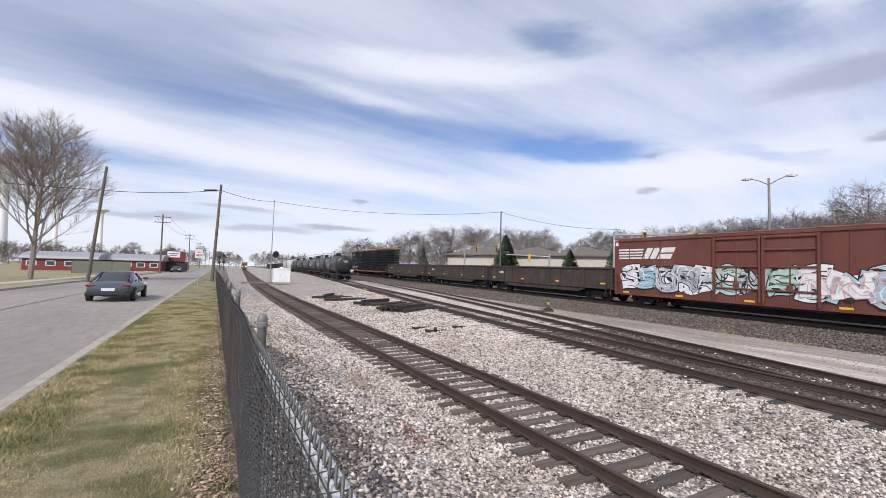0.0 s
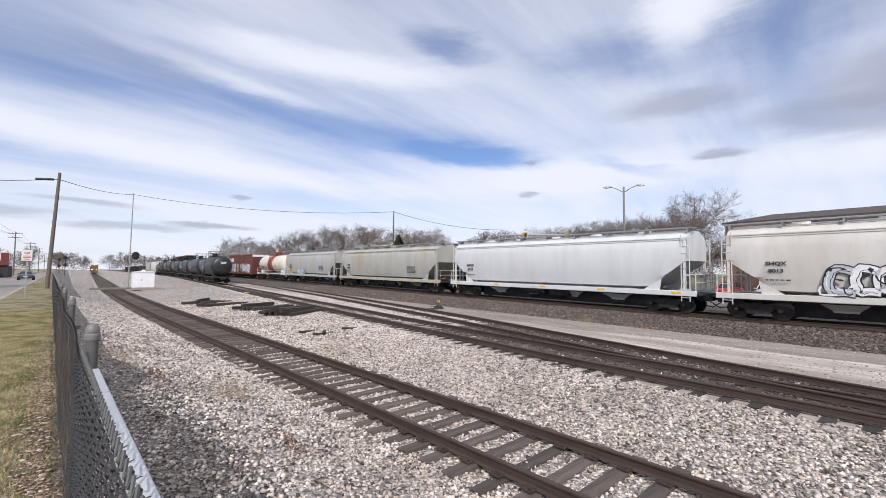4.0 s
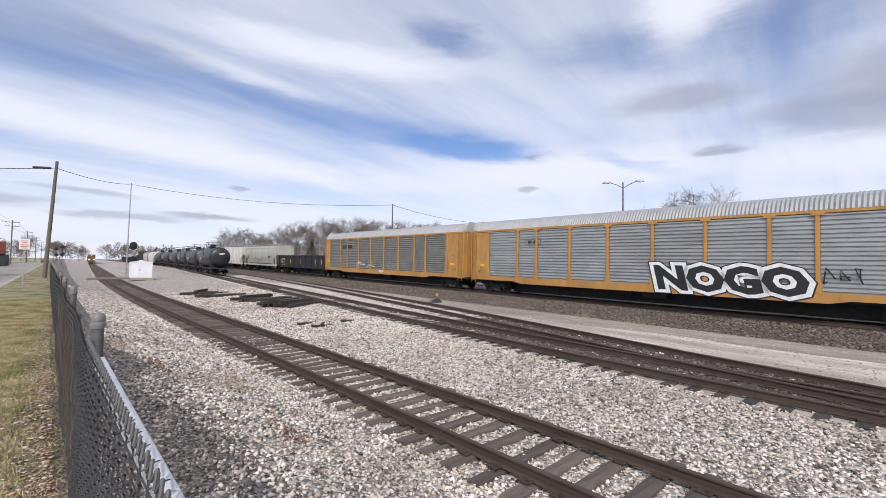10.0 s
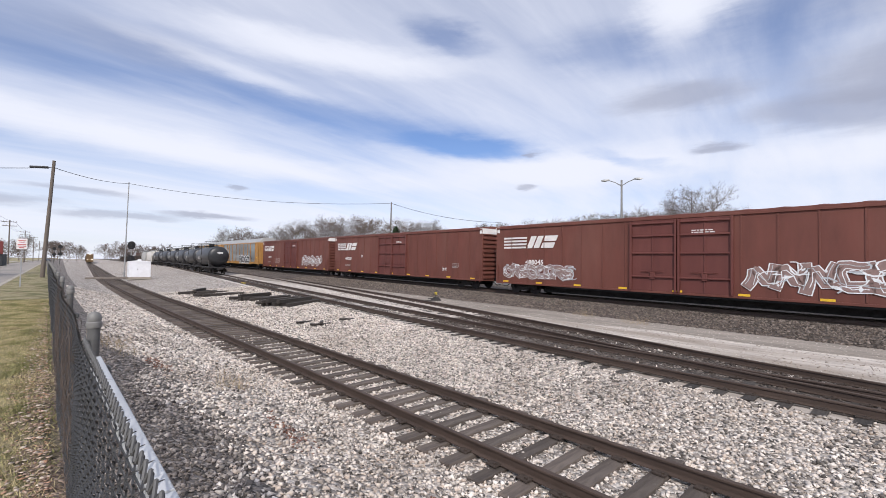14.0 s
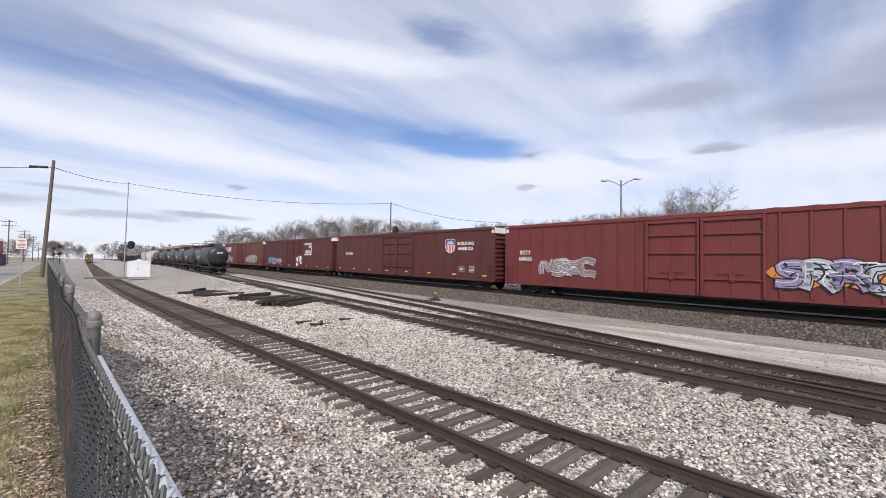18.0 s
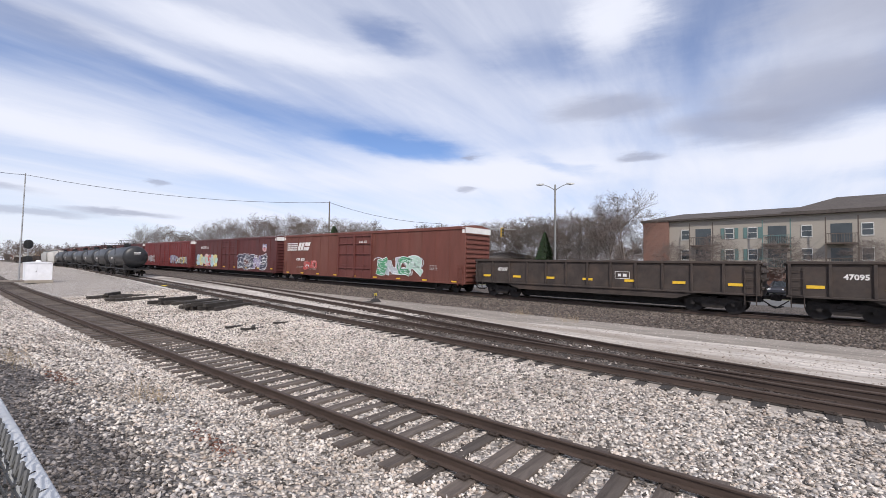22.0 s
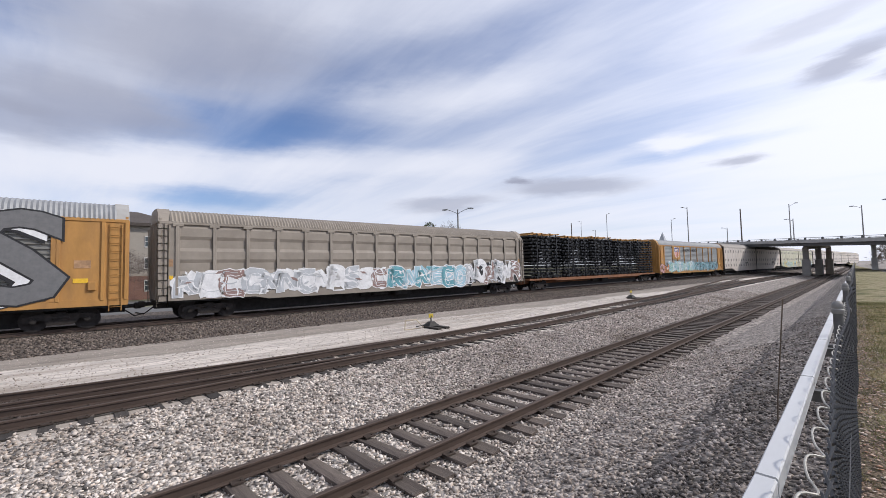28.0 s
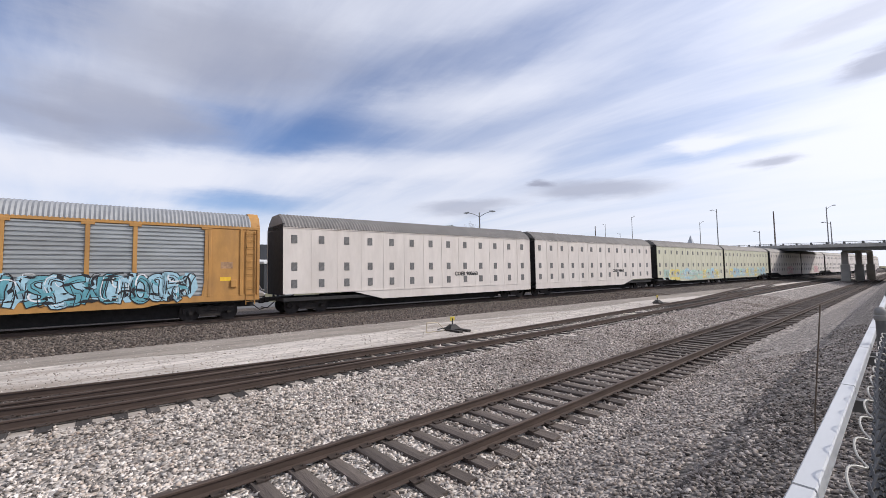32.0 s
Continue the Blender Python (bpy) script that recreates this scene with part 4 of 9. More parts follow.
def graffiti(car, y0, y1, z0, z1, back, fills, line, x, seed, label, letters=7, edge=0.05):
    """A spray-painted piece: a cloud of back colour, letter-like bodies in fill colours, outlines and highlights. y0 is its north end."""
    r = random.Random(seed)
    W, H = y0 - y1, z1 - z0
    if back:
        m = Mesh()
        for i in range(letters * 2):
            flat_poly(m, blob(r, y0 - W * (i + 0.5) / (letters * 2), z0 + H * r.uniform(0.35, 0.6), W / letters * 0.55, H * r.uniform(0.28, 0.42), 11, 0.28), x - 0.001 * (i % 3))
        tagged(part("graffiti", m, SPRAY[back], car, label), kind="stuff")
    out, groups, lines = Mesh(), {}, Mesh()
    for i in range(letters):
        c = y0 - W * (i + 0.5) / letters
        w = W / letters
        hgt = H * r.uniform(0.75, 0.98)
        zc = z0 + H * 0.5 + r.uniform(-0.06, 0.06) * H
        strokes = []
        kind = r.randrange(5)
        p = lambda a, b: (c - a * w * 0.52 + r.uniform(-0.03, 0.03), zc + b * hgt * 0.46 + r.uniform(-0.03, 0.03))
        if kind == 0:
            strokes = [[p(-1, -1), p(-0.8, 1)], [p(-0.8, 1), p(0.8, 0.8), p(0.7, 0.05), p(-0.8, 0)], [p(-0.1, 0), p(1, -1)]]
        elif kind == 1:
            strokes = [[p(0.9, 0.8), p(-0.6, 1), p(-0.9, 0), p(-0.6, -1), p(0.9, -0.9)]]
        elif kind == 2:
            strokes = [[p(-1, -1), p(-0.7, 1), p(0.5, -0.9), p(0.9, 1)]]
        elif kind == 3:
            strokes = [[p(-0.8, -0.6), p(-0.8, 0.7), p(0, 1), p(0.8, 0.6), p(0.8, -0.7), p(0, -1), p(-0.8, -0.6)]]
        else:
            strokes = [[p(0.8, 0.9), p(-0.8, 0.7), p(-0.5, 0.1), p(0.7, -0.1), p(0.6, -0.8), p(-0.9, -0.9)]]
        fat = min(w * 0.40, H * 0.34)
        strokes = [rounded(s, r) for s in strokes]
        col = fills[i % len(fills)] if len(fills) > 1 and r.random() < 0.8 else r.choice(fills)
        g = groups.setdefault(col, Mesh())
        for s in strokes:
            stroke(out, s, fat + 2 * edge, x - 0.006)
            stroke(g, s, fat, x - 0.009)
            hl = [(a + fat * 0.2, b + fat * 0.2) for a, b in s]
            if r.random() < 0.55:
                stroke(lines, hl, 0.03, x - 0.012)
            inner = [(a - fat * 0.24 + r.uniform(-0.03, 0.03), b - fat * 0.2 + r.uniform(-0.04, 0.04)) for a, b in s]
            stroke(out, inner[1:-1], edge * r.uniform(0.5, 0.9), x - 0.0115)
        for k in range(5):
            # shards and chips that break the letter up
            sy, sz, rr = c + r.uniform(-0.6, 0.6) * w, zc + r.uniform(-0.48, 0.48) * H, H * r.uniform(0.04, 0.12)
            q = groups.setdefault(r.choice(fills), Mesh()) if k % 2 else out
            tilt = r.uniform(0, 3.14)
            flat_poly(q, [(sy + rr * 2.0 * math.cos(tilt + j * 1.571) * (1 if j % 2 else 0.4), min(max(sz + rr * math.sin(tilt + j * 1.571) * (1.2 if j % 2 else 0.5), z0), z1)) for j in range(4)], x - 0.013 - 0.0004 * k)
    # loose arcs and drips that tie the letters together
    for i in range(letters * 2):
        c, z = y0 - W * r.random(), z0 + H * r.uniform(0.1, 0.95)
        ry, rz, t0 = W / letters * r.uniform(0.2, 0.6), H * r.uniform(0.12, 0.4), r.uniform(0, 6.28)
        arc = [(c + ry * math.cos(t0 + k * 0.5), min(max(z + rz * math.sin(t0 + k * 0.5), z0), z1)) for k in range(6)]
        stroke(out if i % 3 else lines, arc, r.uniform(0.03, 0.09), x - 0.014)
    tagged(part("graffiti_outline", out, SPRAY[line], car), kind="stuff")
    for col, g in groups.items():
        tagged(part("graffiti_fill", g, SPRAY[col], car, label if not back else ""), kind="stuff")
    tagged(part("graffiti_highlight", lines, SPRAY["white" if line != "white" else "silver"], car), kind="stuff")


def scrawl(car, y0, y1, z0, z1, col, x, seed, n=5, w=0.05):
    """A thin one-line tag."""
    r = random.Random(seed)
    m = Mesh()
    for i in range(n):
        c = y0 - (y0 - y1) * (i + 0.5) / n
        h = (y0 - y1) / n * 0.55
        pts = [(c + r.uniform(-h, h), r.uniform(z0, z1)) for _ in range(6)]
        stroke(m, pts, w, x)
    part("graffiti", m, SPRAY[col], car, "thin spray-painted scrawl")


# ---- boxcars ----
def boxcar(label, L, body, door, H=5.15, door_y=0.0, door_w=5.2, seams=1.45, end_cap="white_paint", group="boxcars of the train", high_ribs=False):
    car = thing("boxcar", label, "boxcar", group)
    X, zs = 1.52, 0.70
    b = Mesh()
    b.box(-X, X, -L / 2, L / 2, zs, H - 0.18)
    part("body", b, MATS[body], car)
    rf = Mesh()
    n = round(L / 1.5)
    rings = []
    for i in range(n * 4 + 1):
        y = -L / 2 + L * i / (n * 4)
        up = 0.035 if i % 4 == 0 else 0.0
        rings.append([(-X - 0.03, y, H - 0.24), (-X - 0.03, y, H - 0.14 + up), (-0.5, y, H + up), (0.5, y, H + up), (X + 0.03, y, H - 0.14 + up), (X + 0.03, y, H - 0.24)])
    rf.loft(rings)
    part("roof", rf, MATS[body], car)
    rib = 0.11 if high_ribs else 0.075
    dep = 0.055 if high_ribs else 0.032
    post = Mesh().box(-dep, dep, -rib / 2, rib / 2, zs + 0.12, H - 0.34, 0.008).data("side_post", MATS[body])
    k = round(L / seams)
    for s in (-1, 1):
        for i in range(1, k):
            y = -L / 2 + 0.06 + (L - 0.12) * i / k
            if abs(y - door_y) > door_w / 2 + 0.15:
                part("side_post", post, None, car, m=pose(s * X, y, 0))
        st = Mesh()
        st.box(s * X, s * (X + 0.06), -L / 2, L / 2, zs - 0.02, zs + 0.10, 0.01)
        st.box(s * X, s * (X + 0.07), -L / 2, L / 2, H - 0.34, H - 0.22, 0.01)
        for e in (-1, 1):
            st.box(s * (X - 0.06), s * (X + 0.035), e * (L / 2 - 0.06), e * (L / 2 + 0.03), zs, H - 0.2, 0.012)
        part("side_frame", st, MATS[body], car)
    sill = Mesh()
    q = [(-L / 2 + 1.2, zs), (-L / 2 + 4.6, zs), (-L / 2 + 5.4, zs - 0.12), (L / 2 - 5.4, zs - 0.12), (L / 2 - 4.6, zs), (L / 2 - 1.2, zs), (L / 2 - 1.2, zs + 0.02), (-L / 2 + 1.2, zs + 0.02)]
    for s in (-1, 1):
        sill.extr(q, s * (X - 0.03), s * (X - 0.06), axis="x")
    sill.box(-0.5, 0.5, -L / 2 + 0.2, L / 2 - 0.2, 0.62, zs + 0.05)
    part("underframe", sill, MATS["underframe_black"], car)
    for s in (-1, 1):
        for d in (-1, 1):
            dm = Mesh()
            y0, y1 = door_y + d * 0.03, door_y + d * door_w / 2
            dm.box(s * X, s * (X + 0.045), y0, y1, zs + 0.10, H - 0.36, 0.012)
            ya, yb = min(y0, y1), max(y0, y1)
            dp = part("door", dm, MATS[door], car)
            for zf in (0.2, 0.5, 0.72, 0.88):
                z = zs + (H - zs) * zf
                part("door_bar", Mesh().box(s * (X + 0.04), s * (X + 0.14), ya + 0.03, yb - 0.03, z - 0.05, z + 0.05, 0.02), MATS[door], dp)
            for f in (0.02, 0.5, 0.98):
                y = ya + (yb - ya) * f
                w = 0.03 if f == 0.5 else 0.05
                part("door_post", Mesh().box(s * (X + 0.03), s * (X + (0.08 if f == 0.5 else 0.17)), y - w, y + w, zs + 0.1, H - 0.36, 0.01), MATS[door], dp)
            hm = Mesh()
            y = (y0 + y1) / 2
            for yy in (ya + 0.12, yb - 0.12):
                hm.tube((s * (X + 0.11), yy, zs + 0.2), (s * (X + 0.11), yy, H - 0.45), 0.022, 6)
            hm.box(s * (X + 0.05), s * (X + 0.13), y - 0.14, y + 0.14, zs + 0.75, zs + 1.15, 0.03)
            hm.tube((s * (X + 0.12), y - 0.6, zs + 1.2), (s * (X + 0.12), y + 0.6, zs + 1.2), 0.02, 6)
            part("lock_gear", hm, MATS[door], dp)
    for e in (-1, 1):
        rib_me = Mesh().box(-X + 0.1, X - 0.1, -0.09, 0.09, -0.09, 0.09, 0.03).data("end_rib", MATS[body])
        for i in range(11):
            part("end_rib", rib_me, None, car, m=pose(0, e * L / 2, zs + 0.25 + i * (H - zs - 0.9) / 10))
        if end_cap:
            part("end_band", Mesh().box(-X - 0.032, X + 0.032, e * (L / 2 - 0.28), e * (L / 2 + 0.105), H - 0.62, H - 0.19), MATS[end_cap], car, "white painted band across the end")
    for e in (-1, 1):
        put_ladder(car, X + 0.045, e * (L / 2 - 0.42), zs - 0.1, 1.5, body)
    brake_gear(car, L)
    running_gear(car, L)
    return car, X + 0.02


# ---- autoracks ----
def rack_roof(L, H, z0, X, pitch=0.17, power=2.6):
    m = Mesh()
    rings = []
    n = int(L / pitch) * 2
    across = (-1, -0.985, -0.95, -0.88, -0.74, -0.4, 0.4, 0.74, 0.88, 0.95, 0.985, 1)
    for i in range(n + 1):
        y = -L / 2 + L * i / n
        up = 0.025 if i % 2 else 0.0
        row = []
        for u in across:
            xx = X * u
            zz = z0 + (H - z0) * (1 - abs(u) ** power)
            row.append((xx + (0.055 * u if i % 2 else 0), y, zz + up))
        row += [(X * 0.9, y, z0 - 0.1), (-X * 0.9, y, z0 - 0.1)]
        rings.append(row)
    return m.loft(rings)


def corrugated(y0, y1, z0, z1, x, pitch=0.145, amp=0.06):
    m = Mesh()
    k = max(2, round((z1 - z0) / pitch))
    pts = []
    for i in range(k):
        z = z0 + (z1 - z0) * i / k
        h = (z1 - z0) / k
        pts += [(x, z), (x, z + h * 0.35), (x + math.copysign(amp, x), z + h * 0.5), (x + math.copysign(amp, x), z + h * 0.85)]
    pts.append((x, z1))
    n = len(pts)
    m.add([(a, y0, b) for a, b in pts] + [(a, y1, b) for a, b in pts], [(i, i + 1, n + i + 1, n + i) for i in range(n - 1)])
    return m


def autorack(label, L, frame_m, panel_m, roof_m="roof_steel", H=5.74, ends=(1.9, 2.6), posts=8, group="autoracks of the train", flare=True, panels_pitch=0.19, hood_m="hood_grey"):
    car = thing("autorack", label, "autorack", group)
    X, zs, zt = 1.52, 0.95, 4.80
    sill = Mesh()
    for s in (-1, 1):
        sill.extr([(-L / 2, zs + 0.05), (-L / 2 + 4.5, zs + 0.05), (-L / 2 + 5.2, zs - 0.1), (L / 2 - 5.2, zs - 0.1), (L / 2 - 4.5, zs + 0.05), (L / 2, zs + 0.05), (L / 2, zs + 0.36), (-L / 2, zs + 0.36)], s * (X - 0.10), s * (X + 0.07), axis="x")
    part("side_sill", sill, MATS[frame_m], car)
    dk = Mesh()
    dk.box(-X + 0.1, X - 0.1, -L / 2, L / 2, zs - 0.05, zs + 0.12)
    dk.box(-X + 0.1, X - 0.1, -L / 2 + 0.3, L / 2 - 0.3, 3.1, 3.2)
    dk.box(-0.4, 0.4, -L / 2, L / 2, 0.6, zs)
    part("deck", dk, MATS["underframe_black"], car)
    part("roof", rack_roof(L - 0.9, H, zt + 0.12, X + 0.04, 0.17, 5.0), MATS[roof_m], car, smooth=30)
    for e in (-1, 1):
        hood = [(X * u * 0.985, zt + 0.1 + (H - 0.04 - zt) * (1 - abs(u) ** 6.0)) for u in (-1, -0.98, -0.93, -0.84, -0.6, 0, 0.6, 0.84, 0.93, 0.98, 1)]
        part("roof_hood", Mesh().extr(hood, e * (L / 2 - 0.5), e * (L / 2 + 0.02)), MATS[hood_m], car, "end hood of the roof")
    y_a, y_b = L / 2 - ends[0], -L / 2 + ends[1]
    span = y_a - y_b
    # the outer bays are wide, the ones beside them narrow
    bays = [1.1, 0.64] + [1.0] * (posts - 4) + [0.64, 1.1] if posts == 9 else [1.0] * posts
    edges = [y_a - span * sum(bays[:i]) / sum(bays) for i in range(posts + 1)]
    for s in (-1, 1):
        rail = Mesh()
        rail.box(s * (X - 0.06), s * (X + 0.07), -L / 2, L / 2, zt, zt + 0.16, 0.015)
        part("top_rail", rail, MATS[frame_m], car)
        for e, w in ((1, ends[0]), (-1, ends[1])):
            em = Mesh()
            a, b = e * L / 2, e * (L / 2 - w)
            em.box(s * (X - 0.05), s * (X + 0.03), a, b, zs + 0.3, zt, 0.01)
            ep = part("end_panel", em, MATS[frame_m], car)
            for f in (0.03, 0.36, 0.94):
                y = a + (b - a) * f
                part("stiffener", Mesh().box(s * (X + 0.02), s * (X + 0.10), y - 0.07, y + 0.07, zs + 0.3, zt, 0.012), MATS[frame_m], ep)
            part("hand_brake", Mesh().box(s * (X + 0.02), s * (X + 0.14), a + (b - a) * 0.44, a + (b - a) * 0.56, zs + 0.75, zs + 1.15, 0.03), MATS[frame_m], ep)
            part("notice", Mesh().box(s * (X + 0.02), s * (X + 0.045), a + (b - a) * 0.55, a + (b - a) * 0.75, zs + 1.1, zs + 1.3), MATS["reflector_yellow"], ep)
            part("stencil", Mesh().box(s * (X + 0.02), s * (X + 0.04), a + (b - a) * 0.52, a + (b - a) * 0.74, zs + 1.75, zs + 2.1), MATS["scraped_tan"], ep)
            put_ladder(car, X + 0.09, a + (b - a) * 0.18, zs - 0.2, 4.0, frame_m)
        for i, y in enumerate(edges):
            pm = Mesh()
            w = 0.085
            pm.box(s * X, s * (X + 0.085), y - w, y + w, zs + 0.3, zt + 0.1, 0.01)
            pm.box(s * X, s * (X + 0.10), y - 0.24, y + 0.24, zt - 0.10, zt + 0.06, 0.01)
            if flare:
                pm.extr([(y - 0.2, zs + 0.3), (y + 0.2, zs + 0.3), (y + 0.09, zs + 1.0), (y - 0.09, zs + 1.0)], s * X, s * (X + 0.075), axis="x")
            part("post", pm, MATS[frame_m], car)
        for i in range(posts):
            part("panel", corrugated(edges[i] - 0.09, edges[i + 1] + 0.09, zs + 0.34, zt, s * (X - 0.035), panels_pitch), MATS[panel_m], car)
    for e in (-1, 1):
        dm = Mesh()
        dm.box(-X + 0.05, X - 0.05, e * (L / 2 - 0.12), e * (L / 2 - 0.02), zs + 0.1, zt + 0.3)
        door = part("end_door", dm, MATS[frame_m], car)
        for x in (-1.2, -0.6, 0, 0.6, 1.2):
            part("door_rib", shared("door_rib_" + frame_m, lambda: Mesh().box(-0.05, 0.05, 0, 0.07, zs + 0.1, zt + 0.2), frame_m), None, door, m=pose(x, e * (L / 2 + 0.015) - 0.035, 0))
    brake_gear(car, L)
    running_gear(car, L)
    return car, X + 0.04


def van_rack(label, L, side_m, roof_m, H=5.95, joint=1, group="enclosed carriers of the train"):
    """One unit of a smooth-sided white auto carrier with rows of vents; the lower edge sweeps up at the outer end."""
    car = thing("auto_carrier", label, "auto carrier", group)
    X, zs, zt = 1.55, 0.62, 5.05
    e = joint
    prof = [(-e * L / 2, zs + 0.05), (e * (L / 2 - 6.5), zs + 0.0), (e * (L / 2 - 4.3), zs + 0.55), (e * L / 2, zs + 0.55), (e * L / 2, zt), (-e * L / 2, zt)]
    for s in (-1, 1):
        part("side", Mesh().extr(prof, s * (X - 0.07), s * X, axis="x"), MATS[side_m], car)
        rb = Mesh()
        n = 13
        for i in range(n + 1):
            y = -L / 2 + L * i / n
            rb.box(s * X, s * (X + 0.015), y - 0.02, y + 0.02, zs + 0.6, zt)
        rb.box(s * X, s * (X + 0.03), -L / 2, L / 2, zt - 0.06, zt + 0.04)
        rb.box(s * X, s * (X + 0.03), -L / 2, L / 2, zs + 0.55, zs + 0.62)
        part("seam_frame", rb, MATS[side_m], car)
        if s < 0:
            for row, z in enumerate((1.75, 2.75, 4.35)):
                for i in range(n):
                    y = -L / 2 + L * (i + 0.62) / n
                    part("vent", shared("vent_panel", vent_panel, "vent_grey"), None, car, m=pose(-X, y, z))
    part("roof", rack_roof(L, H, zt, X + 0.03, 0.2), MATS[roof_m], car, smooth=30)
    bd = Mesh()
    bd.box(-X + 0.1, X - 0.1, -L / 2 + 0.05, L / 2 - 0.05, 0.75, 0.95)
    for k in (-1, 1):
        bd.box(-X + 0.05, X - 0.05, k * (L / 2 - 0.1), k * L / 2, zs + 0.5, zt + 0.2)
    part("deck", bd, MATS["underframe_black"], car)
    running_gear(car, L, 1.6)
    return car, X + 0.01


def vent_panel():
    m = Mesh()
    m.box(-0.02, 0.0, -0.17, 0.17, -0.24, 0.24)
    for i in range(7):
        z = -0.21 + i * 0.07
        m.box(-0.03, -0.02, -0.15, 0.15, z - 0.012, z + 0.012)
    return m


# ---- covered hoppers ----
def hopper(label, L, body, H=4.6, bays=4, ribbed=False, group="covered hoppers of the train", sill_m=None, rail_m="roof_steel", round_side=True):
    L += 0.5
    car = thing("covered_hopper", label, "covered hopper", group)
    W, zs = 1.55, 1.12
    end, slope = 0.75, 2.3
    if round_side:
        right = [(0.55, zs + 0.05), (1.36, zs + 0.28), (1.50, zs + 0.9), (1.55, zs + 1.7), (1.53, zs + 2.35), (1.44, zs + 2.85), (1.25, zs + 3.12), (0.8, H - 0.12), (0.35, H - 0.05)]
    else:
        right = [(0.55, zs + 0.05), (1.40, zs + 0.2), (1.47, zs + 0.9), (1.47, zs + 1.7), (1.47, zs + 2.35), (1.47, zs + 2.85), (1.45, H - 0.22), (0.8, H - 0.12), (0.35, H - 0.06)]
    prof = right + [(-x, z) for x, z in reversed(right)]

    def ring(y, cut):
        return [(x, y, max(z, cut)) for x, z in prof]
    zc = zs + 1.75
    m = Mesh()
    ys = [(-L / 2 + end, zc), (-L / 2 + end + slope, zs), (L / 2 - end - slope, zs), (L / 2 - end, zc)]
    rings = []
    for (a, ca), (b, cb) in zip(ys[:-1], ys[1:]):
        k = 6
        for i in range(k if b != ys[-1][0] else k + 1):
            t = i / k
            rings.append(ring(a + (b - a) * t, ca + (cb - ca) * t))
    m.loft(rings)
    part("body", m, MATS[body], car, smooth=35)
    sb = sill_m or body
    for s in (-1, 1):
        part("side_sill", Mesh().box(s * 1.38, s * 1.56, -L / 2 + 0.25, L / 2 - 0.25, zs - 0.17, zs + 0.12, 0.02), MATS[sb], car)
        if ribbed:
            n = 17
            for i in range(n):
                y = -L / 2 + end + 0.1 + (L - 2 * end - 0.2) * i / (n - 1)
                a = abs(y) - (L / 2 - end - slope)
                lo = zs + 0.1 + max(0.0, a / slope) * 1.7
                part("side_rib", Mesh().box(s * 1.46, s * 1.58, y - 0.06, y + 0.06, lo, H - 0.26, 0.015), MATS[body], car)
        if round_side:
            st = Mesh()
            for z, w in ((zs + 2.88, 0.025), (zs + 2.98, 0.02)):
                st.box(s * 1.36, s * (1.47 if z < zs + 2.9 else 1.43), -L / 2 + end, L / 2 - end, z - w, z + w)
            part("top_chord", st, MATS[body], car)
    # ends: platform, corner posts, ladders, gussets
    for e in (-1, 1):
        pf = Mesh()
        pf.box(-1.5, 1.5, e * (L / 2 - 2.6), e * (L / 2 - 0.1), zs - 0.12, zs - 0.04)
        pf.box(-0.4, 0.4, e * (L / 2 - 3.0), e * (L / 2), 0.68, zs - 0.1)
        part("end_platform", pf, MATS["underframe_black"], car)
        fr = Mesh()
        for s in (-1, 1):
            fr.box(s * 1.42, s * 1.52, e * (L / 2 - end - 0.02), e * (L / 2 - end - 0.14), zs, H - 0.6)
            fr.extr([(e * (L / 2 - end - slope), zs + 0.1), (e * (L / 2 - end - slope + 0.9), zs + 0.1), (e * (L / 2 - end - slope + 1.0), zs + 0.75)], s * 1.40, s * 1.44, axis="x")
            fr.tube((s * 1.46, e * (L / 2 - 0.3), zs), (s * 1.46, e * (L / 2 - 0.3), zs + 1.0), 0.025, 6)
            fr.tube((s * 1.46, e * (L / 2 - 0.3), zs + 1.0), (s * 1.46, e * (L / 2 - end), zs + 1.0), 0.025, 6)
        for z in (zs + 1.0, zs + 0.55):
            fr.tube((-1.46, e * (L / 2 - 0.3), z), (1.46, e * (L / 2 - 0.3), z), 0.025, 6)
        part("end_frame", fr, MATS[sb], car)
        put_ladder(car, 1.52, e * (L / 2 - end - 0.02), zs - 0.45, H - zs + 0.1, sb, 0.42)
    for i in range(bays):
        y = (i - (bays - 1) / 2) * (L - 7.0) / bays
        hp = Mesh()
        w = (L - 7.0) / bays / 2 - 0.12

        def sq(x, yy, z):
            return [(-x, y - yy, z), (x, y - yy, z), (x, y + yy, z), (-x, y + yy, z)]
        hp.loft([sq(0.35, 0.4, 0.42), sq(0.38, 0.45, 0.55), sq(1.3, w, zs + 0.15)])
        part("outlet_bay", hp, MATS[sb], car)
        gt = Mesh()
        gt.box(-0.55, 0.55, y - 0.5, y + 0.5, 0.30, 0.44, 0.02)
        gt.tube((-0.8, y, 0.37), (0.8, y, 0.37), 0.06, 8)
        part("outlet_gate", gt, MATS["truck_iron"], car)
    wk = Mesh()
    for x in (-0.75, 0.75):
        wk.box(x - 0.2, x + 0.2, -L / 2 + 0.5, L / 2 - 0.5, H + 0.05, H + 0.09)
    n = 9
    for i in range(n):
        y = -L / 2 + 0.8 + (L - 1.6) * i / (n - 1)
        for s in (-1, 1):
            wk.box(s * 0.5, s * 1.15, y - 0.03, y + 0.03, H - 0.12, H + 0.06)
            wk.box(s * 1.08, s * 1.14, y - 0.03, y + 0.03, H - 0.2, H + 0.08)
